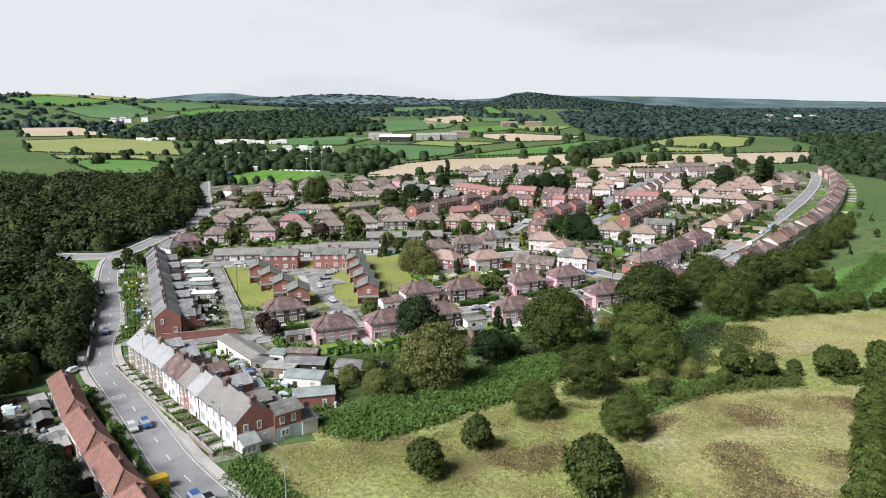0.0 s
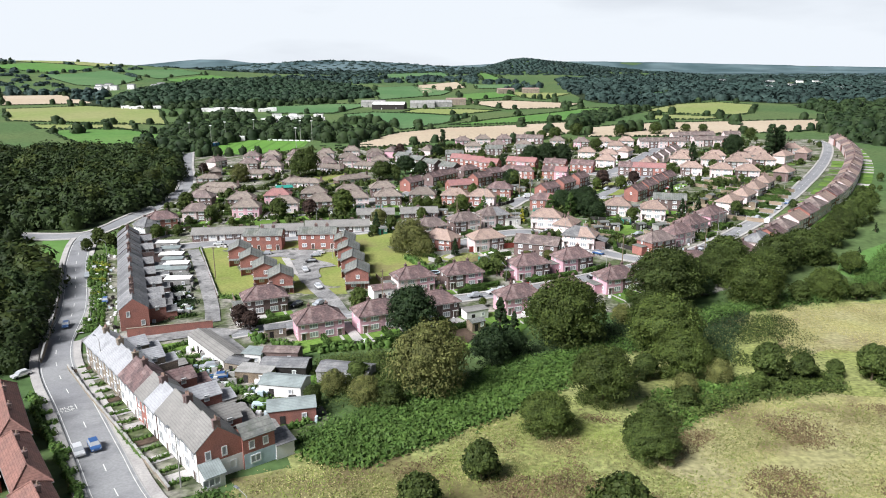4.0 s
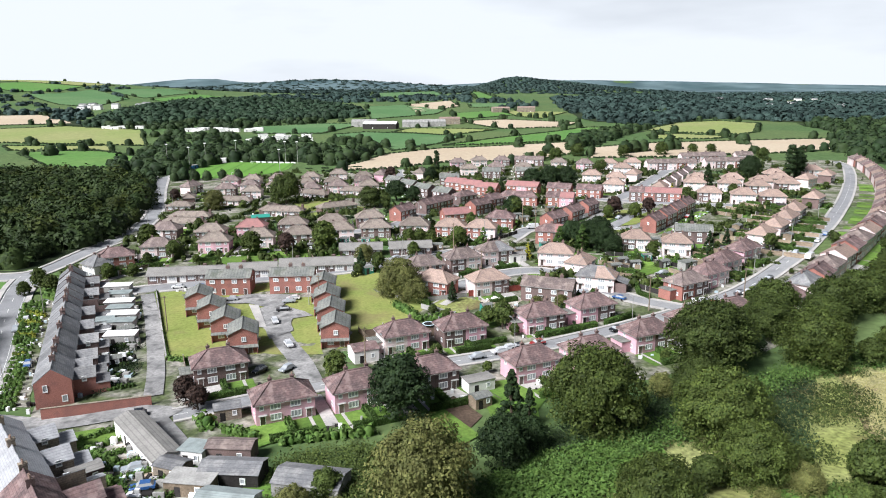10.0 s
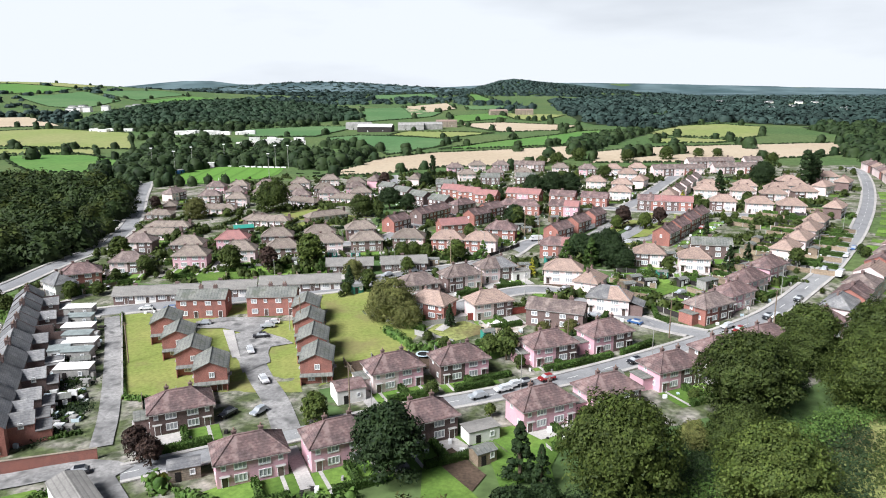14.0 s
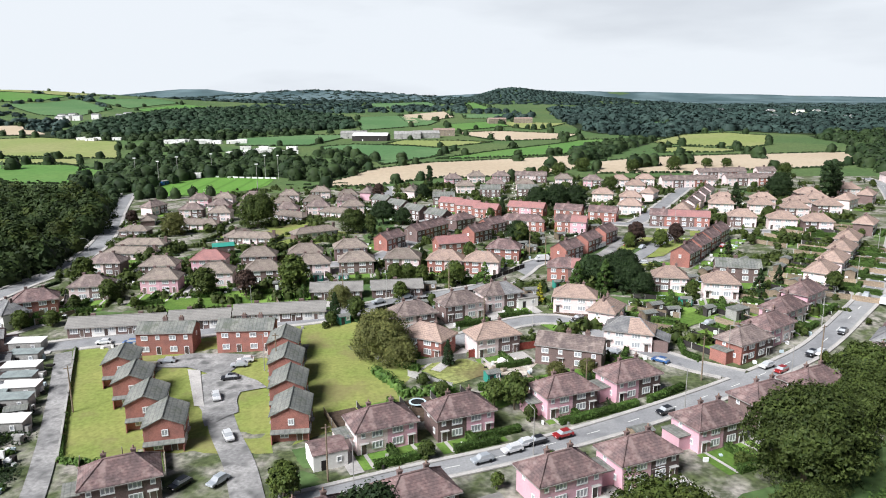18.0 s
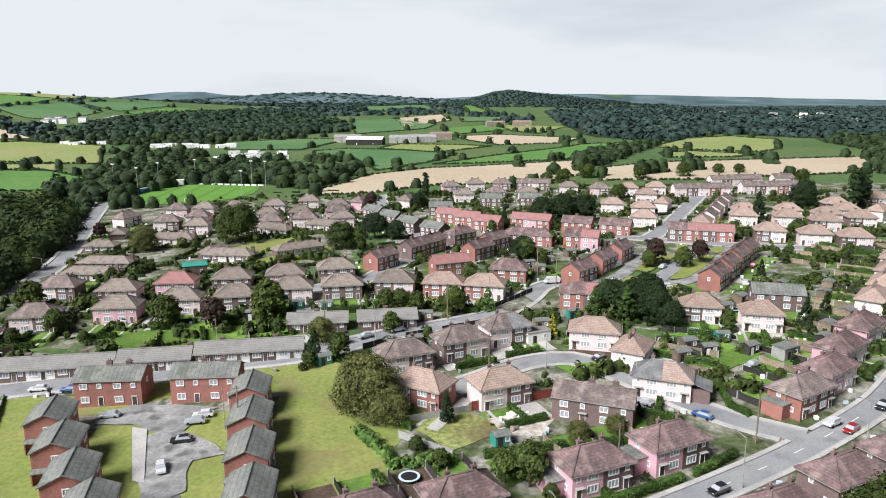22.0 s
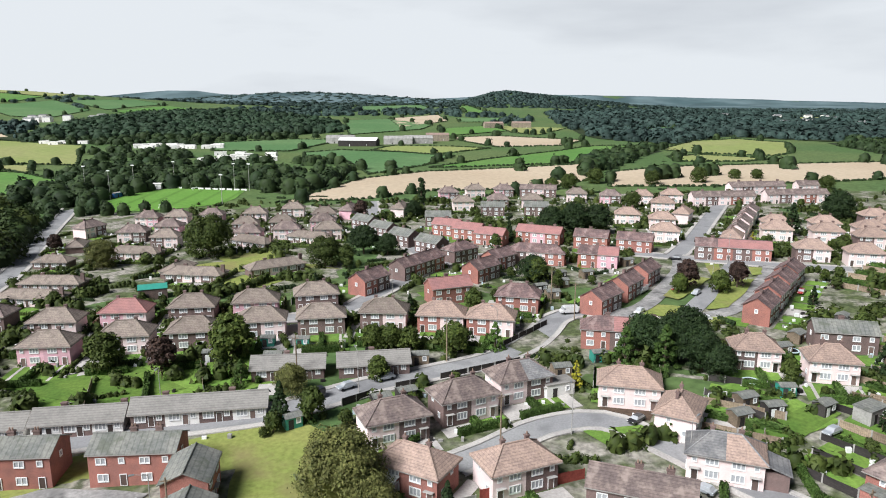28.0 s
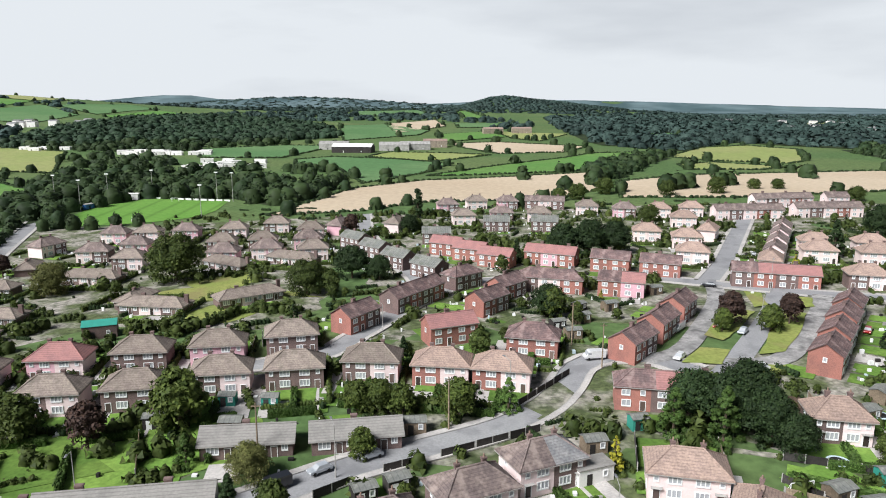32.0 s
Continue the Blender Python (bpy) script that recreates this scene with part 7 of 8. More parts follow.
stand(shed(9.0, 5.0, 2.3, "concrete", "slate", "long low outbuilding with a dark slate roof"), [(-18.2, 132.8, -12)])
stand(shed(7.0, 4.0, 2.5, "red", "sheet", "red brick garage with a pale blue-grey roof"), [(-24.2, 117.4, 14)])
stand(shed(4.4, 3.0, 2.1, "brown", "concrete_tile", "low brick outhouse behind the terrace"), [(-33, 116, 40), (-39, 124, 40), (-36, 119.5, 40), (-50, 137, 40), (-27, 110, 40)])
stand(shed(6.4, 3.2, 2.2, "concrete", "white", "open car port with a white sheet roof", False), [(-87, 229.2, 6), (-81, 216.6, 6), (-70.6, 194.0, 6), (-77.7, 197.0, 24), (-76, 207.4, 6)])
stand(shed(5.6, 2.8, 2.2, "concrete", "sheet", "grey car port with a ribbed sheet roof", False), [(-78.8, 211.8, 6), (-74.2, 202.4, 6), (-84, 223.2, 6)])
stand(shed(3.4, 2.4, 2.0, "dark_wood", "felt", "dark shed in a rear yard"), [(-71.5, 198.4, 20), (-66.5, 181, 24), (-58.5, 99.5, -50), (-66, 108, -50), (-69.5, 113, -50), (-50, 90.5, -50), (-48.5, 88, -50), (-41.5, 80.5, -50)])
stand(shed(3.2, 2.4, 2.0, "fence_red", "concrete", "red painted yard shed with a pale roof", False), [(-57.2, 97.2, -50), (-59.8, 102, -50), (-72, 116.5, -50)])
stand(shed(5.0, 4.6, 2.6, "white", "tile_red", "pink garage with a hipped tile roof"), [(-17.0, 181.5, 24)])
stand(shed(6.5, 4.5, 2.8, "brown", "teal", "village hall with a green metal roof"), [(-69, 307, 20)])

for x0, y0, x1, y1, h, w in ((18.5, 207.8, 6.3, 205.1, 1.5, 1.4), (30, 209, 21, 207.6, 1.4, 1.3), (49.5, 229.4, 47.6, 219, 1.3, 1.2), (47.6, 219, 51.4, 212.5, 1.3, 1.2), (20.3, 238.7, 26.8, 239.6, 1.2, 1.1), (26.8, 239.6, 33.4, 236.9, 1.2, 1.1), (4.6, 187, 12, 190.2, 1.1, 1.0), (20.3, 192.6, 32.8, 198.6, 1.1, 1.0), (34.8, 199.4, 42.6, 204.6, 1.1, 1.0)):
    n = max(1, round(math.dist((x0, y0), (x1, y1)) / 4.5))
    for k in range(n):
        x, y = x0 + (x1 - x0) * (k + 0.5) / n, y0 + (y1 - y0) * (k + 0.5) / n
        if not on_road(x, y, 0.9):
            lay(HEDGE, x, y, math.degrees(math.atan2(y1 - y0, x1 - x0)), math.dist((x0, y0), (x1, y1)) / n / 5.0)
for x0, y0, x1, y1 in ((-16.6, 243.8, -9.6, 249.2), (-9.2, 249.4, 0.2, 254.0), (0.6, 254.2, 15.6, 261.6), (13.2, 269.5, 23.8, 282), (46, 252, 58, 247), (44, 247, 50, 238)):
    n = max(1, int(math.dist((x0, y0), (x1, y1)) / 5.4))
    for k in range(n):
        q = (k + 0.5) / n
        lay(FENCE_DARK, x0 + (x1 - x0) * q, y0 + (y1 - y0) * q, math.degrees(math.atan2(y1 - y0, x1 - x0)), 0.98)
for model, x0, y0, x1, y1 in ((FENCE_PALE, -6.5, 211.3, 1.7, 205.4), (FENCE_PALE, -5, 216, 4.7, 219.4), (FENCE_RED, 5.2, 219.8, 19.5, 224.6)):
    n = max(1, round(math.dist((x0, y0), (x1, y1)) / 5.4))
    for k in range(n):
        q = (k + 0.5) / n
        lay(model, x0 + (x1 - x0) * q, y0 + (y1 - y0) * q, math.degrees(math.atan2(y1 - y0, x1 - x0)), math.dist((x0, y0), (x1, y1)) / n / 5.5)
patch("building_plot", wavy([(8.1, 217.2), (13.5, 220.5), (18.5, 216.5), (16, 212), (9.4, 211.6)], 0.8), "rubble", "bare building plot with heaps of pale rubble", "plot", 0.16, 3)
patch("overgrown_plot", wavy([(2.1, 219.5), (-5, 215), (1.5, 207.5), (9, 211.4), (8, 217)], 0.8), "meadow", "overgrown garden plot", "plot", 0.15, 3)


def heap(x, y, n, r, mat, label, name):
    """A pile of broken blocks."""
    rng = random.Random(n)
    o = thing(name, pose(x, y, ground(x, y) + 0.15), label, "heap")
    for k in range(n):
        bm = boxed(-0.5, 0.5, -0.4, 0.4, -0.3, 0.4, bevel=0.08)
        d, a = r * math.sqrt(rng.random()), rng.uniform(0, 6.28)
        ob = part("block", bm, mat, o)
        ob.matrix_basis = pose(d * math.cos(a), d * math.sin(a), 0.35 * (1 - d / r), rng.uniform(-25, 25), rng.uniform(-25, 25), rng.uniform(0, 90)) @ Matrix.Scale(rng.uniform(0.5, 1.3), 4)


heap(13.2, 217.2, 16, 2.2, "white", "heap of pale broken blocks on the plot", "rubble_heap")
heap(10.5, 213.6, 9, 1.5, "stone", "low heap of broken stone on the plot", "rubble_heap")


def gazebo():
    o = thing("gazebo", Matrix(), "white pitched garden gazebo on four poles", "gazebo")
    bm = bmesh.new()
    slab_roof(bm, [[(-1.6, -1.6, 2.1), (1.6, -1.6, 2.1), (0, 0, 3.0)], [(1.6, -1.6, 2.1), (1.6, 1.6, 2.1), (0, 0, 3.0)], [(1.6, 1.6, 2.1), (-1.6, 1.6, 2.1), (0, 0, 3.0)], [(-1.6, 1.6, 2.1), (-1.6, -1.6, 2.1), (0, 0, 3.0)]], 0.05)
    part("canopy", bm, "upvc", o)
    for x in (-1.5, 1.5):
        for y in (-1.5, 1.5):
            part("pole", boxed(x - 0.04, x + 0.04, y - 0.04, y + 0.04, -0.2, 2.1), "lead", o)
    part("side_wall", boxed(-1.5, 1.5, 1.5, 1.54, 0.0, 2.1), "upvc", o)
    return o


def trampoline():
    o = thing("trampoline", Matrix(), "round garden trampoline with a blue rim", "trampoline", "trampolines")
    rings = []
    bm = bmesh.new()
    for r, z in ((1.15, 0.74), (1.5, 0.74), (1.5, 0.66), (1.15, 0.66)):
        rings.append([bm.verts.new((r * math.cos(k * math.pi / 10), r * math.sin(k * math.pi / 10), z)) for k in range(20)])
    for a in range(4):
        for k in range(20):
            bm.faces.new((rings[a][k], rings[(a + 1) % 4][k], rings[(a + 1) % 4][(k + 1) % 20], rings[a][(k + 1) % 20]))
    bmesh.ops.recalc_face_normals(bm, faces=bm.faces[:])
    part("rim", bm, "skyblue", o)
    bm = bmesh.new()
    solid(bm, [(1.14 * math.cos(k * math.pi / 10), 1.14 * math.sin(k * math.pi / 10)) for k in range(20)], 0.68, 0.70)
    part("mat", bm, "rubber", o)
    for k in range(4):
        x, y = 1.4 * math.cos(k * math.pi / 2 + 0.8), 1.4 * math.sin(k * math.pi / 2 + 0.8)
        part("leg", boxed(x - 0.04, x + 0.04, y - 0.04, y + 0.04, -0.2, 0.68), "lead", o)
    return o


stand(gazebo(), [(28.0, 176.6, 20)])
stand(trampoline(), [(-4.4, 199.5, 0), (53, 250, 0), (66, 262, 0)])
patch("vegetable_plot", [(-2.6, 160.1), (0.6, 163.7), (5.2, 156.0), (3.1, 151.9)], "soil", "dug brown vegetable bed", "vegetable bed", 0.16, 3)
patch("lawn", [(7, 152), (14, 157), (19, 168), (12, 165), (6, 160)], "lawn", "bright green back garden lawn", "lawn", 0.15, 3)

def wall_run(pts, h, mat, name, label, step=6.0, group=""):
    """A low wall along a line, one thing to a stretch, stepping with the ground."""
    for a, b in zip(pts, pts[1:]):
        n = max(1, round(math.dist(a, b) / step))
        turn = math.degrees(math.atan2(b[1] - a[1], b[0] - a[0]))
        for k in range(n):
            x, y = a[0] + (b[0] - a[0]) * (k + 0.5) / n, a[1] + (b[1] - a[1]) * (k + 0.5) / n
            d = math.dist(a, b) / n / 2
            o = thing(name, pose(x, y, ground(x, y), 0, 0, turn), label, "wall", group or "garden walls")
            part("stonework", boxed(-d + 0.004, d - 0.004, -0.13, 0.13, -0.6, h), mat, o)
            part("coping", boxed(-d + 0.004, d - 0.004, -0.17, 0.17, h + 0.002, h + 0.09, bevel=0.02), "concrete", o)


wall_run([(-71.4, 141.4), (-60.5, 127.6), (-50, 115), (-34.6, 96.6)], 0.75, "stone", "front_wall", "low stone wall before the old terrace gardens", 4.6)
wall_run([(-78.3, 144.6), (-85.4, 160), (-91.6, 173.6), (-101.2, 193.4), (-112, 214.5)], 1.3, "stone", "boundary_wall", "dark stone wall between the road and the wood", 8.0)
wall_run([(-56.8, 183.2), (-77.2, 229.2)], 0.8, "brown", "boundary_wall", "low brick wall between the lane and the lawn", 8.0)
for _q in range(9):
    _x, _y = -66.6 + 37.3 * (_q + 0.5) / 9 - 3.6, 145.5 - 45.3 * (_q + 0.5) / 9 - 3.0
    patch("front_yard", [(_x + u * 0.63 - v * 0.77, _y - u * 0.77 - v * 0.63) for u, v in ((-1.3, -1.9), (0.9, -1.9), (0.9, 1.9), (-1.3, 1.9))], "paving" if _q % 3 else "soil", "stepped yard before the old terrace", "yard", 0.2, 3)

for _pts in ([(-3.6, 157.7), (-2.0, 160.1), (4.5, 149.3), (1.8, 146.1), (-3.7, 146.5)], [(0.7, 167.3), (4.8, 168.9), (9.8, 160.0), (7.6, 158.3)], [(4.8, 168.9), (10.4, 170.3), (14.7, 165.2), (14.3, 153.5), (11.3, 158.4)], [(-34.4, 151.2), (-26.9, 157.1), (-23.2, 150.7), (-28.9, 145.7)], [(-30.2, 135.4), (-24.8, 139.6), (-18.3, 130.8), (-20.8, 128.7), (-25.6, 132.7)], [(6.2, 203.7), (12.3, 207.7), (15.5, 202.5), (9.5, 197.8)], [(21.7, 236.7), (31.0, 237.9), (33.1, 233.8), (24.8, 232.0)], [(43.3, 244.1), (51.1, 247.3), (53.6, 242.7), (44.8, 238.8)], [(46.8, 235.5), (60.1, 243.1), (62.7, 239.6), (50.8, 231.5)], [(-75.4, 254.6), (-54.4, 262.9), (-42.6, 252.4), (-57.3, 247.2)]):
    patch("lawn", _pts, "lawn", "bright green garden lawn", "lawn", 0.21, 3)

# long red garden wall by the lane
wall_o = thing("garden_wall", pose(-59.5, 160.2, ground(-59.5, 160.2), 0, 0, 17), "long red brick garden wall along the lane", "wall")
part("brickwork", boxed(-8.5, 8.5, -0.15, 0.15, -0.6, 1.9), "red", wall_o)
part("coping", boxed(-8.6, 8.6, -0.2, 0.2, 1.9, 2.0, bevel=0.02), "stone", wall_o)

# ---- cars ----


def car(paint, van=False):
    o = thing("van" if van else "car", Matrix(), "", "van" if van else "car", "parked vehicles")
    L, W, H = (5.2, 1.95, 2.2) if van else (4.2, 1.75, 1.45)
    prof = [(-0.5, 0.28), (-0.5, 0.62), (-0.46, 0.66), (-0.24, 0.72), (0.42, 0.74), (0.5, 0.68), (0.5, 0.28)] if not van else [(-0.5, 0.18), (-0.5, 0.42), (-0.42, 0.5), (-0.3, 0.96), (-0.24, 1.0), (0.48, 1.0), (0.5, 0.95), (0.5, 0.18)]
    bm = bmesh.new()
    sides = [[bm.verts.new((x * L, s * W / 2 * (0.97 if z > 0.6 else 1), z * (H if van else 1.25))) for x, z in prof] for s in (-1, 1)]
    bm.faces.new(sides[0]), bm.faces.new(sides[1][::-1])
    for i in range(len(prof)):
        j = (i + 1) % len(prof)
        bm.faces.new((sides[0][j], sides[0][i], sides[1][i], sides[1][j]))
    bmesh.ops.recalc_face_normals(bm, faces=bm.faces[:])
    bmesh.ops.bevel(bm, geom=bm.edges[:], offset=0.05, segments=1, affect="EDGES")
    part("body", bm, paint, o)
    if not van:
        bm = bmesh.new()
        lo = [bm.verts.new((x * L, y * W, 0.9)) for x, y in ((-0.25, -0.46), (0.43, -0.46), (0.43, 0.46), (-0.25, 0.46))]
        hi = [bm.verts.new((x * L, y * W, H - 0.05)) for x, y in ((-0.1, -0.38), (0.32, -0.38), (0.32, 0.38), (-0.1, 0.38))]
        bm.faces.new(hi)
        for i in range(4):
            bm.faces.new((lo[i], lo[(i + 1) % 4], hi[(i + 1) % 4], hi[i]))
        part("windows", bm, "glass", o).name = "glazing"
        part("roof_panel", boxed(-0.1 * L, 0.32 * L, -0.385 * W, 0.385 * W, H - 0.06, H, bevel=0.02), paint, o)
    else:
        bm = bmesh.new()
        box(bm, -0.36 * L, -0.2 * L, -W / 2 - 0.01, W / 2 + 0.01, 1.25, 1.8)
        part("glazing", bm, "glass", o)
        ws = bmesh.new()
        ws.faces.new([ws.verts.new(p) for p in ((-0.405 * L, -0.8, 1.25), (-0.405 * L, 0.8, 1.25), (-0.325 * L, 0.75, 2.0), (-0.325 * L, -0.75, 2.0))])
        part("windscreen", ws, "glass", o).location.x = -0.06
    for sx in (-0.31, 0.31):
        for sy in (-1, 1):
            bm = bmesh.new()
            tube(bm, (sx * L, sy * (W / 2 - 0.2), 0.31), (sx * L, sy * (W / 2 + 0.01), 0.31), 0.31, 0.31, 10)
            part("wheel", bm, "rubber", o)
    for sy in (-1, 1):
        part("headlight", boxed(-L / 2 - 0.02, -L / 2 + 0.05, sy * W * 0.36 - 0.15, sy * W * 0.36 + 0.15, 0.62, 0.74), "upvc", o)
    return o


def park(paint, rows, label, van=False):
    model = car(paint, van)
    model.scale = (1 / K,) * 3
    for x, y, a in rows:
        lift = 0.14 + (0.16 if on_road(x, y, -0.5) else 0.06)
        put(model, x, y, a, lift, label)
    spare(model)


silver, white_paint, black_paint = car_paint("silver_car_paint", (0.42, 0.45, 0.48)), car_paint("white_car_paint", (0.75, 0.75, 0.75)), car_paint("black_car_paint", (0.015, 0.016, 0.02))
blue_paint, red_paint = car_paint("blue_car_paint", (0.05, 0.13, 0.33)), car_paint("red_car_paint", (0.35, 0.02, 0.02))
park(silver, [(-39.4, 217.2, 10), (-54.5, 220.2, 8), (5.4, 180.6, 25), (-44.4, 139.5, 20), (-62.5, 102.2, 40), (-99, 203, 115), (-31, 176, 60), (34, 221, -45), (-15.2, 250.6, 36), (-8.8, 254.2, 30), (58, 234, 30), (-30, 244.6, 10), (62, 299, 50), (100, 247, 50)], "silver car parked at the kerb")
park(white_paint, [(-38.8, 219.4, 10), (-39.6, 203.2, 112), (-33.4, 189, 118), (12, 185.2, 25), (-72, 231, 8), (10.0, 183.4, 25), (-50.9, 106.4, 127), (-77.6, 137.2, 60), (-68.3, 109.9, 40), (61, 212.5, 30), (74, 218, 40), (83, 338, -20), (112, 258, 50), (45, 287, 50), (57, 281, 10), (-100, 209, 115)], "white car parked at the kerb")
park(black_paint, [(-39.5, 211.2, 12), (13.9, 186.0, 25), (36.4, 195.4, 28), (72, 217.6, 40), (36.5, 226.5, -50), (-30.5, 83.5, 130), (-63.8, 105.1, 40), (-52, 158, 20), (69, 334, -20), (30.5, 238.8, 40), (84, 228, 44), (90, 355, 62), (95, 366, 62), (-36, 175.5, 60)], "black car parked at the kerb")
park(blue_paint, [(-49.5, 108.0, 127), (-40.8, 134.1, 15), (-73.2, 118.8, 40), (-66, 230.5, 8), (42, 216, -45), (-84, 182, 112), (-32.5, 84.2, 130), (-84.5, 165, 112), (118, 265, 50)], "blue car parked at the kerb")
park(red_paint, [(18.3, 188.0, 25), (62.8, 210.6, 36), (86, 297, 52), (58.6, 303, 52), (-38, 289, 30)], "red car parked at the kerb")
park(white_paint, [(29.6, 288.2, 8), (50, 302, 50), (-60, 231.5, 8), (61, 222, 30), (102, 243, 48), (66.5, 318, 50)], "white van parked beside the road", True)
park(black_paint, [(-20.2, 247.0, 36)], "dark navy van parked beside the bungalows", True)
park(plain("yellow_plant_paint", (0.55, 0.36, 0.03)), [(-39.3, 87.0, 38)], "yellow works van in a yard", True)

# ---- street furniture ----


def lamp_post():
    o = thing("street_lamp", Matrix(), "tall grey street lamp with a short arm", "street lamp", "street lamps")
    bm = bmesh.new()
    tube(bm, (0, 0, -0.4), (0, 0, 1.3), 0.11, 0.11, 8), tube(bm, (0, 0, 1.3), (0, 0, 7.4), 0.07, 0.05, 8)
    part("column", bm, "concrete", o)
    bm = bmesh.new()
    tube(bm, (0, 0, 7.35), (1.5, 0, 7.7), 0.045, 0.035, 6)
    part("arm", bm, "concrete", o)
    part("lantern", boxed(1.4, 2.1, -0.14, 0.14, 7.62, 7.78, bevel=0.03), "lead", o)
    return o


_lamps = [(-21, 84, 140), (-33.5, 97.5, 140), (-62, 136, 140), (-82, 171, 160), (-98, 213, 160), (-12, 172.5, 115), (13, 182.5, 115), (40, 196.5, 115), (62, 205.5, 125), (55, 216, -60), (82, 232.5, -50), (103, 256, -50), (126, 285, -50), (-34, 215, 200), (-44, 245, -80), (-13, 249.5, 110), (12, 270.5, 120), (20, 236, 90), (34, 226, 45), (66, 300, 50), (82, 329, 60), (-10, 300, 130), (-108, 300, 200), (-114, 340, 200)]
stand(lamp_post(), _lamps)


def pole():
    o = thing("telegraph_pole", Matrix(), "weathered wooden telegraph pole", "telegraph pole", "telegraph poles")
    bm = bmesh.new()
    tube(bm, (0, 0, -0.5), (0, 0, 8.5), 0.14, 0.10, 8)
    part("mast", bm, "timber", o)
    part("crossbar", boxed(-0.6, 0.6, -0.05, 0.05, 8.0, 8.12), "timber", o)
    return o


stand(pole(), [(9, 232, 20), (-31, 212.5, 10), (2, 262, 30), (24, 199, 20), (47, 208, 30), (-16, 176, 20), (30, 284, 10), (27, 296, 10), (-63, 200, 20), (-24, 254, 0), (71, 212.5, 30)])


def floodlight():
    o = thing("floodlight_mast", Matrix(), "slim white floodlight mast beside the pitch", "floodlight", "floodlights of the pitch")
    bm = bmesh.new()
    tube(bm, (0, 0, -0.5), (0, 0, 14), 0.2, 0.1, 8)
    part("mast", bm, "concrete", o)
    part("lamp_head", boxed(-0.8, 0.8, -0.15, 0.15, 13.75, 14.3), "upvc", o)
    return o


stand(floodlight(), [(-156.6, 481, 0), (-154.3, 504, 0), (-177, 499, 0), (-139, 519.5, 0), (-97.2, 463, 0), (-104, 509.5, 0), (-95.4, 506, 0)])


def goal():
    o = thing("goal", Matrix(), "white goal frame on the grass", "goal", "goals")
    bm = bmesh.new()
    tube(bm, (-1.6, 0, 0), (-1.6, 0, 1.9), 0.06, 0.06, 6), tube(bm, (1.6, 0, 0), (1.6, 0, 1.9), 0.06, 0.06, 6), tube(bm, (-1.6, 0, 1.9), (1.6, 0, 1.9), 0.06, 0.06, 6)
    tube(bm, (-1.6, 0, 1.9), (-1.6, 1.0, 0), 0.04, 0.04, 6), tube(bm, (1.6, 0, 1.9), (1.6, 1.0, 0), 0.04, 0.04, 6)
    part("frame", bm, "upvc", o)
    return o


stand(goal(), [(17.5, 203.5, 20), (45, 244, 10), (-124, 508, 0), (-122, 456, 180)])


def boards():
    """White boards along one side of the pitch, with gaps between them."""
    o = thing("perimeter_boards", Matrix(), "row of low white boards along the pitch", "barrier")
    for k in range(11):
        x = -21 + k * 4.2
        part("board", boxed(x, x + 3.1, -0.05, 0.05, -0.3, 1.05), "upvc", o)
    bm = bmesh.new()
    tube(bm, (-21, 0.12, 0.85), (24.5, 0.12, 0.85), 0.04, 0.04, 6)
    part("rail", bm, "concrete", o)
    return o


stand(boards(), [(-120.5, 512.6, -14)])
stand(shed(9, 4, 2.8, "white", "white", "white clubhouse beside the pitch", False), [(-149, 515, 10), (-141, 521, 0)])
stand(shed(8, 2.2, 2.2, "blue", "concrete", "blue dugout beside the pitch", False), [(-156, 489, 75)])

# caravans, farm and far houses
_rng = random.Random(8)
stand(shed(9, 3.2, 2.6, "white", "white", "white static caravan in the valley", False), [(_rng.uniform(-258, -182), _rng.uniform(742, 765), _rng.uniform(-15, 15)) for _ in range(22)] + [(_rng.uniform(-165, -115), _rng.uniform(642, 690), _rng.uniform(-20, 20)) for _ in range(16)] + [(_rng.uniform(-356, -316), _rng.uniform(778, 796), 0) for _ in range(9)])
stand(shed(34, 15, 5, "dark_wood", "white", "large white-roofed farm barn", True), [(-64, 768, -8)])
stand(shed(26, 14, 5, "concrete", "concrete", "grey farm building beside the barn", True), [(-30, 786, 0), (-12, 792, 5), (-84, 800, 0)])
stand(shed(22, 10, 6, "stone", "tile_buff", "stone farmhouse with a tiled roof", True), [(6, 815, 0), (72, 960, 10), (105, 965, 0)])
stand(shed(10, 8, 6, "white", "slate", "white house among distant trees", True), [(_rng.uniform(430, 720), _rng.uniform(880, 1250), _rng.uniform(-20, 20)) for _ in range(18)] + [(_rng.uniform(-520, -380), _rng.uniform(960, 1100), 0) for _ in range(8)])

# ---- shrubs and clutter of the estate gardens ----
_rng = random.Random(17)
_green = []
_homes = [o.matrix_basis.translation for o in scene.objects if o.parent is None and o.get("category") in ("house", "terrace", "bungalow", "flats")]
while len(_green) < 2400:
    y = _rng.uniform(225, 465)
    x = _rng.uniform(-112, 100 + 0.4 * (y - 225))
    if on_road(x, y, 1.0) or 282 < y < 335 and 45 < x < 92 or y < 245 and x < -18 or 325 < y < 346 and -85 < x < -26:
        continue
    if any((x - p.x) ** 2 + (y - p.y) ** 2 < 26 for p in _homes):
        continue
    r = _rng.uniform(0.5, 1.3) if _rng.random() < 0.8 else _rng.uniform(1.4, 2.3)
    a = _rng.choice((20, 65, 110, -15))
    for k in range(_rng.choice((1, 1, 3, 5))):
        _green.append((x + k * 1.3 * r * math.cos(radians(a)), y + k * 1.3 * r * math.sin(radians(a)), 1.7 * r, r))
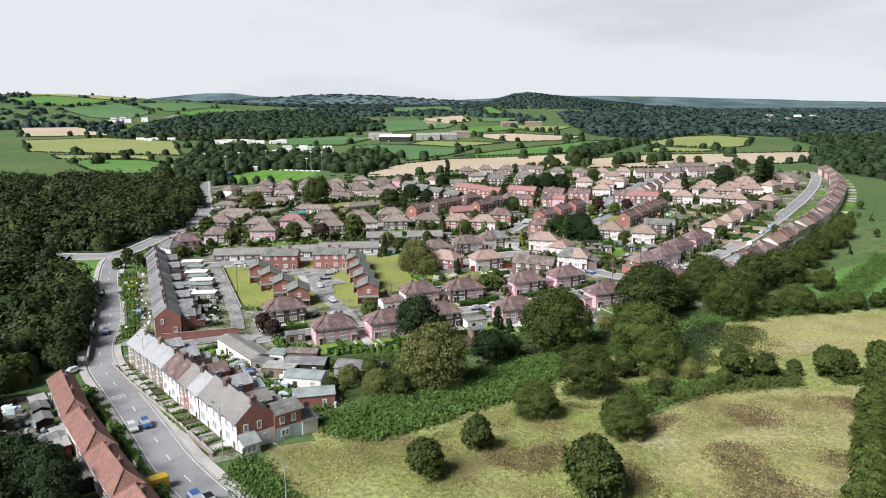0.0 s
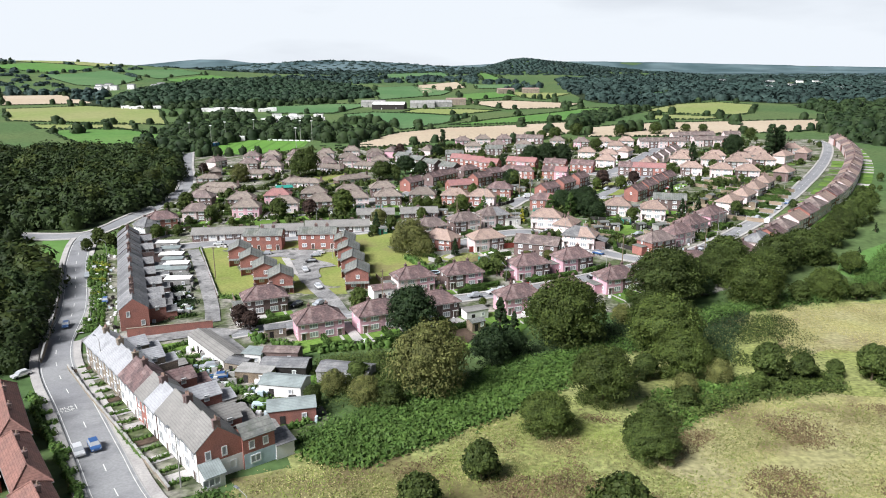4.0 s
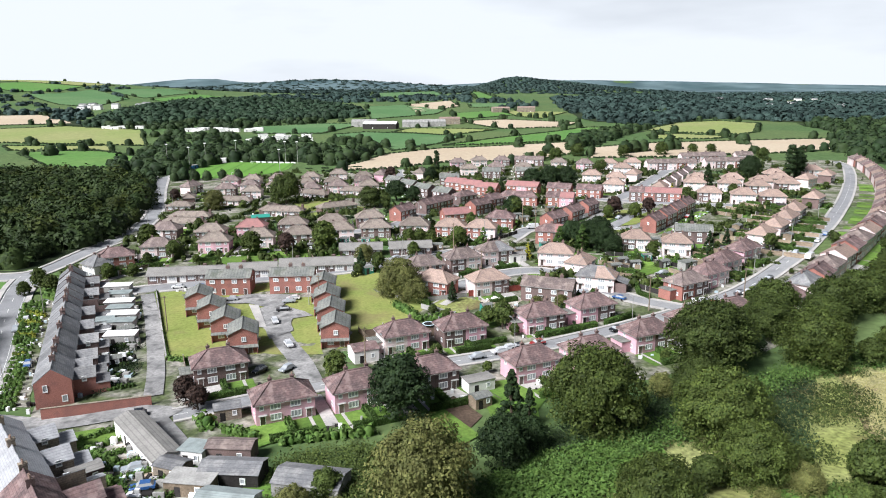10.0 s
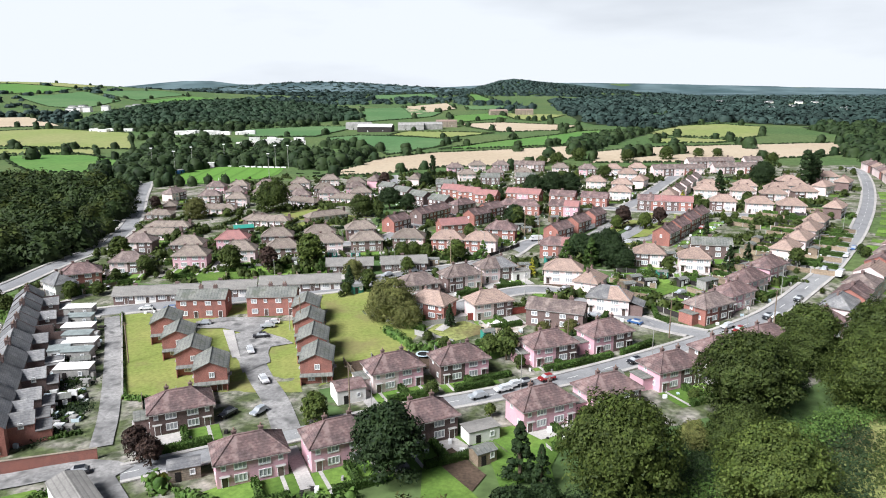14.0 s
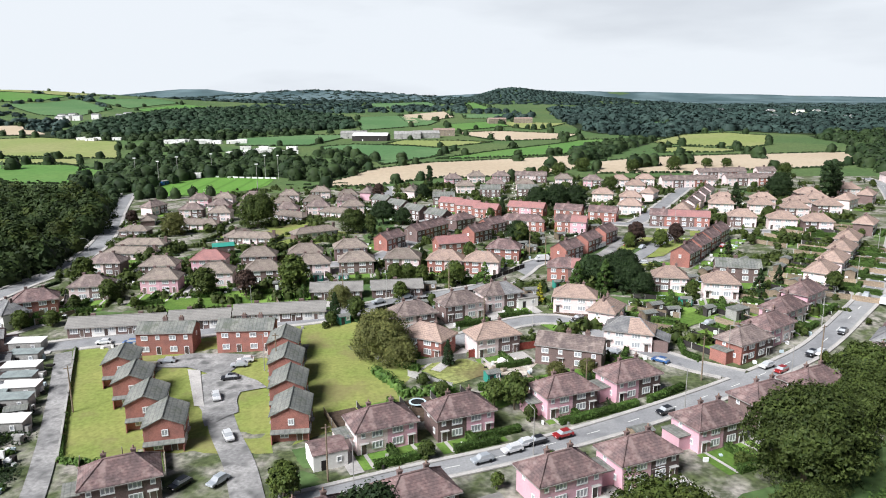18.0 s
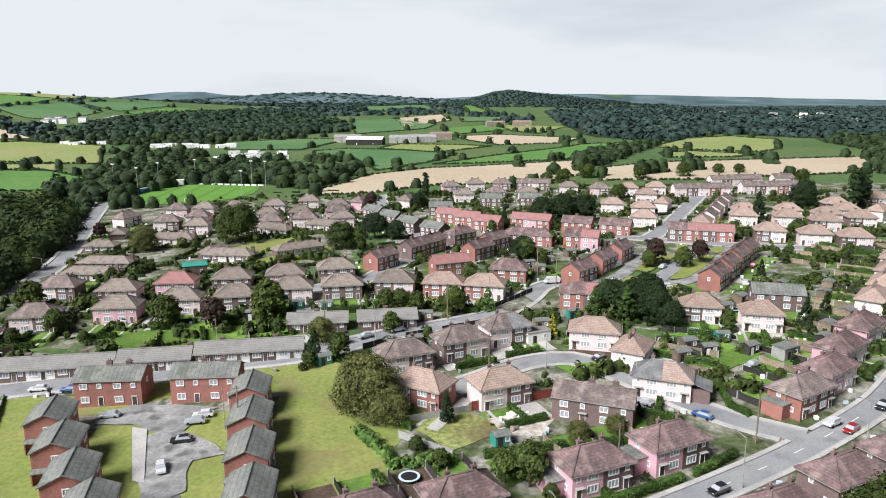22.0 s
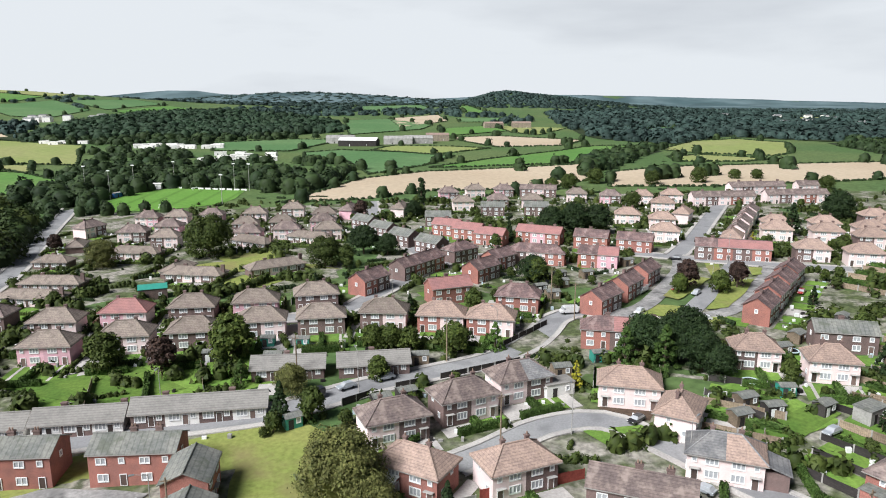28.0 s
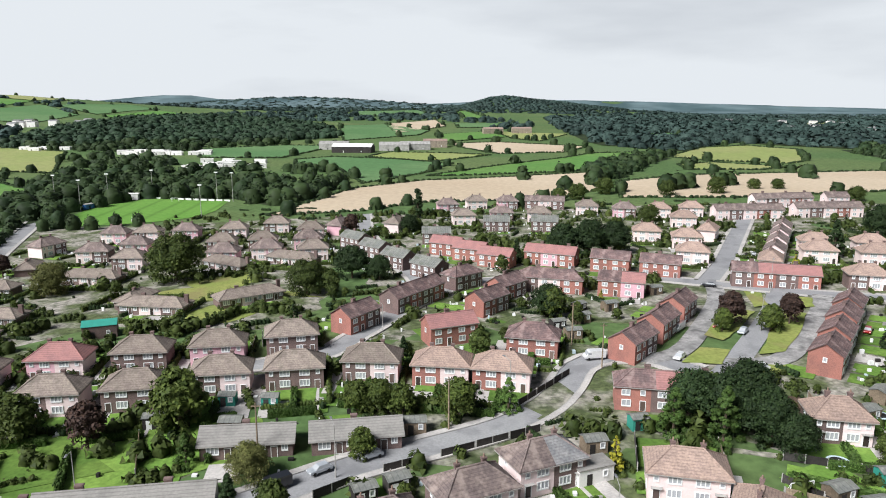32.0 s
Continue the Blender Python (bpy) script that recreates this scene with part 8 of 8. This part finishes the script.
stand_of("garden_greenery", _green, 36, 0.26, "leaf_a", "hedges and shrubs between the garden plots", 26, core_size=0.7, ring=5)["category"] = "garden plants"
_dark = []
while len(_dark) < 1500:
    y = _rng.uniform(258, 480)
    x = _rng.uniform(-108, 96 + 0.4 * (y - 225))
    if on_road(x, y, 1.0) or 282 < y < 335 and 45 < x < 92 or 313 < y < 366 and -68 < x < -34:
        continue
    if any((x - p.x) ** 2 + (y - p.y) ** 2 < 30 for p in _homes):
        continue
    a, r, row = _rng.choice((24, 68, 114, -18)), _rng.uniform(0.45, 0.8), []
    for k in range(_rng.choice((1, 6, 9))):
        q = (x + k * 1.1 * r * math.cos(radians(a)), y + k * 1.1 * r * math.sin(radians(a)))
        if on_road(q[0], q[1], 0.6) or any((q[0] - p.x) ** 2 + (q[1] - p.y) ** 2 < 26 for p in _homes):
            break
        row.append((q[0], q[1], 2.0 * r, r))
    _dark += row
stand_of("garden_hedges", _dark, 30, 0.24, "leaf_c", "dark clipped hedges between the garden plots", 27, core_size=0.75, ring=5)["category"] = "garden hedges"

# ---- rough ground cover ----


def cover(name, pts, n, size, height, leaf, label, seed, patchy=0.0, upright=0.0):
    rng = np.random.default_rng(seed)
    xs, ys = [p[0] for p in pts], [p[1] for p in pts]
    out = []
    while len(out) < n:
        x, y = rng.uniform(min(xs), max(xs)), rng.uniform(min(ys), max(ys))
        if inside(x + rng.normal(0, 0.9), y + rng.normal(0, 0.9), pts) and noise.noise((x * 0.11 + seed, y * 0.11, 0)) > patchy - 0.45 + rng.uniform(-0.2, 0.2):
            out.append((x, y, ground(x, y) + 0.05 + rng.uniform(0.1, 1.0) * height))
    pts3 = np.array(out)
    way = np.tile(np.array([[0, -0.25 - upright, 1.0 - upright]]), (n, 1))
    ob = new(name, quads(name, leaves(pts3, way, size, rng, 0.55), leaf))
    return tagged(ob, label, "ground cover", kind="stuff")


MEADOW = [(-29, 95), (-9, 112), (12, 118), (30, 112), (40, 122), (85, 128), (80, 95), (50, 60), (0, 55), (-16, 70)]
cover("bracken", [(-21, 106), (-9.6, 122), (8, 137), (24, 148), (31, 144), (12, 122), (-1.9, 110), (-14, 101)], 26000, 0.3, 0.9, "fern", "thick green bracken along the hedge", 41)
cover("bracken", [(30, 110), (40, 122), (50, 128), (48, 133), (34, 126), (26, 114)], 6000, 0.28, 0.8, "fern", "green bracken between the thorns", 42)
cover("tussock_grass", MEADOW, 60000, 0.11, 0.28, "straw", "pale tussocks of rough grass", 43, 0.30, 0.9)
cover("tussock_grass", MEADOW, 45000, 0.11, 0.22, "grass", "green blades of rough grass", 47, 0.36, 0.9)
cover("tussock_grass", [(72, 171), (108, 178), (112, 160), (94, 147), (64, 146)], 13000, 0.13, 0.3, "straw", "bleached tussocks behind the hedge", 48, 0.2, 0.9)
cover("dead_stems", [(-10, 100), (20, 118), (34, 112), (60, 122), (84, 120), (70, 80), (30, 70), (6, 85)], 24000, 0.13, 0.6, "brownweed", "brown dead dock and bramble", 44, 0.62, 0.9)
cover("undergrowth", [(-22, 112), (-8, 123), (10, 140), (30, 150), (60, 173), (100, 190), (138, 232), (142, 226), (104, 183), (62, 168), (34, 146), (12, 135), (-6, 119), (-18, 106)], 34000, 0.2, 1.4, "hedge", "tangled undergrowth beneath the trees", 45)
cover("undergrowth", [(-26, 118), (-10, 124), (-4, 138), (-14, 146), (-26, 140), (-20, 128)], 14000, 0.17, 1.5, "leaf_a", "overgrown scrub behind the sheds", 46, 0.35)
cover("undergrowth", [(-30.5, 96), (-27, 94), (-15, 77), (-6, 66), (-9, 64), (-20, 76), (-31, 90)], 7000, 0.22, 1.0, "hedge", "weedy bank beside the footway", 49, 0.2)


cover("undergrowth", [(30, 112), (46, 123), (66, 128), (84, 129), (84, 137), (58, 135), (44, 131), (30, 122)], 16000, 0.2, 1.0, "leaf_a", "brambles and weeds between the thorns", 56, 0.3)
cover("undergrowth", [(-90, 222), (-79, 200), (-62, 165), (-56, 168), (-66, 190), (-82, 224)], 9000, 0.2, 0.8, "leaf_c", "dark overgrown yards behind the slate terrace", 57, 0.42)


# bramble given the darker belt leaves, which paint in shade at the trees' foot
cover("undergrowth", [(42, 140), (50, 140), (55, 150), (66, 170), (58, 172), (50, 160)], 7000, 0.2, 0.7, "leaf_mid", "rank dark bramble in the lee of the trees", 58, 0.12)
cover("undergrowth", [(50, 140), (64, 138), (72, 154), (78, 174), (66, 172), (55, 150)], 6000, 0.16, 0.4, "leaf_a", "weeds and rank grass spreading from the trees", 60, 0.4)
# same darker leaves here, for the shade below the ash crowns
cover("undergrowth", [(14, 142), (36, 148), (52, 164), (44, 168), (30, 160), (14, 150)], 9000, 0.2, 0.8, "leaf_mid", "shaded bramble beneath the ash trees", 59, 0.1)


def bushes(name, rows, per, leaf, label, seed):
    """Hedges as runs of leafy lumps: rows of start, end, height, width."""
    rng = random.Random(seed)
    spots = []
    for x0, y0, x1, y1, h, w in rows:
        d = math.dist((x0, y0), (x1, y1))
        for k in range(max(1, int(d / (w * 0.6)))):
            q = (k + 0.5) / max(1, int(d / (w * 0.6)))
            if on_road(x0 + (x1 - x0) * q, y0 + (y1 - y0) * q, 0.5):
                continue
            spots.append((x0 + (x1 - x0) * q, y0 + (y1 - y0) * q, h * rng.uniform(1.0, 1.35), w * rng.uniform(0.6, 0.8)))
    stand_of(name, spots, per, 0.26, leaf, label, seed, 6, core_size=0.66, ring=5)["category"] = "garden plants"


def across(a, b, n, w0, w1, h, w):
    """Short hedges square to the line from a to b, from w0 to w1 beside it."""
    out = []
    u = Vector((b[0] - a[0], b[1] - a[1])).normalized()
    v = Vector((-u.y, u.x))
    for k in range(n):
        p = Vector(a).lerp(Vector(b), (k + 0.5) / n)
        q, r = p + v * w0, p + v * w1
        out.append((q.x, q.y, r.x, r.y, h, w))
    return out


GARDEN_LINES = across((-66.6, 145.5), (-29.3, 100.2), 15, -6.2, -3.4, 0.7, 0.8) + across((-99.6, 226), (-71, 164), 26, -9.4, -4.2, 1.2, 1.3) + across((-66.6, 145.5), (-29.3, 100.2), 13, 9, 16, 1.1, 1.1)
GARDEN_LINES += [(-49.5, 114.5, -41.5, 104.8, 0.9, 0.8), (-106.5, 223, -83.5, 170, 1.3, 1.1)]
GARDEN_LINES += across((-68, 119), (-30, 70), 13, 2.8, 5.4, 1.3, 1.1) + [(-66, 121.5, -30, 76.5, 1.2, 0.9)]
GARDEN_LINES += [(-41, 155.5, -38, 153, 2.4, 2.6), (-51, 163, -47, 160, 2.2, 2.4), (-49, 158, -46.5, 155.5, 1.8, 2.0), (-36, 152, -30, 149, 1.8, 1.8), (-54, 146, -48, 142, 1.5, 1.6), (-50, 139, -43, 134, 1.4, 1.5), (-33, 124, -26, 121, 1.6, 1.7), (-26, 147, -12, 150, 1.9, 2.0), (-38, 130, -31, 124, 1.3, 1.3), (-44, 132, -36, 127, 1.2, 1.2), (-64, 148, -58, 145, 1.6, 1.6), (-57, 142, -53, 139, 1.6, 1.6)]
GARDEN_LINES += [(-69.5, 126.5, -66, 123.6, 1.5, 1.4), (-66.6, 122, -63.6, 119.6, 1.5, 1.4), (-60.6, 113.8, -57.6, 111.6, 1.5, 1.4), (-54.6, 107.5, -52.2, 105.4, 1.6, 1.8), (-40, 88.6, -37.4, 86.2, 1.4, 1.4), (-112.5, 238, -104, 233, 3.4, 3.2), (-106, 228, -100, 224, 2.6, 2.6)]
GARDEN_LINES += [(-56.6, 183.6, -77.4, 229.6, 0.8, 0.6), (-58, 183.6, -47, 181.6, 1.2, 1.2), (-13, 213, -7, 204, 2.0, 2.2), (-8, 203, 2, 204, 1.8, 1.8)]
bushes("garden_hedges", GARDEN_LINES, 34, "hedge", "hedges and planting between the old terrace gardens", 51)
bushes("garden_hedges", [(-103, 214, -97, 212, 1.3, 1.3), (-101, 208, -95, 206.5, 1.2, 1.2), (-97, 200, -92, 198.5, 1.2, 1.2), (-93, 189, -88, 188, 1.0, 1.0), (-40, 155.5, -38.5, 156.5, 1.6, 1.8)], 60, "privet", "clipped golden privet hedges", 52)
bushes("garden_hedges", across((-97, 226), (-68, 163), 12, 8.2, 12.5, 1.0, 1.0), 46, "hedge", "overgrown hedges between the rear yards", 53)
# hedges round the plots of the houses further up the estate
_rng = random.Random(23)
PLOTS, PALE = [], []
for h in [o for o in scene.objects if o.parent is None and o.get("category") in ("house", "terrace", "bungalow")]:
    p = h.matrix_basis.translation
    if p.y < 262 or "terraced_house" in h.name:
        continue
    half = 5.0 if "semi" in h.name else 7.0 if "bungalow" in h.name else 5.2
    f = -2.9 - _rng.uniform(5.0, 7.0)
    for u0, v0, u1, v1 in ((-half, f, half, f), (0, -3.2, 0, f), (half + 0.6, f, half + 0.6, 9), (-half, 9.5, half, 9.5), (0, 3.5, 0, 9.5)):
        if _rng.random() < 0.8:
            a, b = local(h, u0, v0), local(h, u1, v1)
            (PLOTS if _rng.random() < 0.8 else PALE).append((*a, *b, _rng.uniform(0.9, 1.7), _rng.uniform(0.8, 1.2)))
bushes("garden_hedges", PLOTS, 18, "leaf_a", "dark hedges round the garden plots", 54)
bushes("garden_hedges", PALE, 18, "leaf_b", "light green hedges round the garden plots", 55)
for h in [o for o in scene.objects if o.parent is None and o.get("category") in ("terrace", "bungalow")]:
    p = h.matrix_basis.translation
    if 236 < p.y < 430:
        for s in (-1, 1):
            rect("lawn", h, *sorted((s * 0.4, s * 4.8)), -8.2, -3.6, "lawn" if _rng.random() < 0.75 else "paving", "small garden before the houses", 0.12 + 0.02 * (s > 0))
            if _rng.random() < 0.6:
                rect("lawn", h, *sorted((s * 0.4, s * 4.6)), 3.6, 9.0, "lawn", "green back garden behind the houses", 0.12 + 0.02 * (s > 0))
for model in (HEDGE, FENCE, FENCE_DARK, FENCE_RED, FENCE_PALE):
    spare(model)

# ---- from the plan's units to metres ----
for o in scene.objects:
    if o.parent is None and o.type in ("MESH", "EMPTY", "FONT"):
        o.matrix_basis = Matrix.Scale(K, 4) @ o.matrix_basis
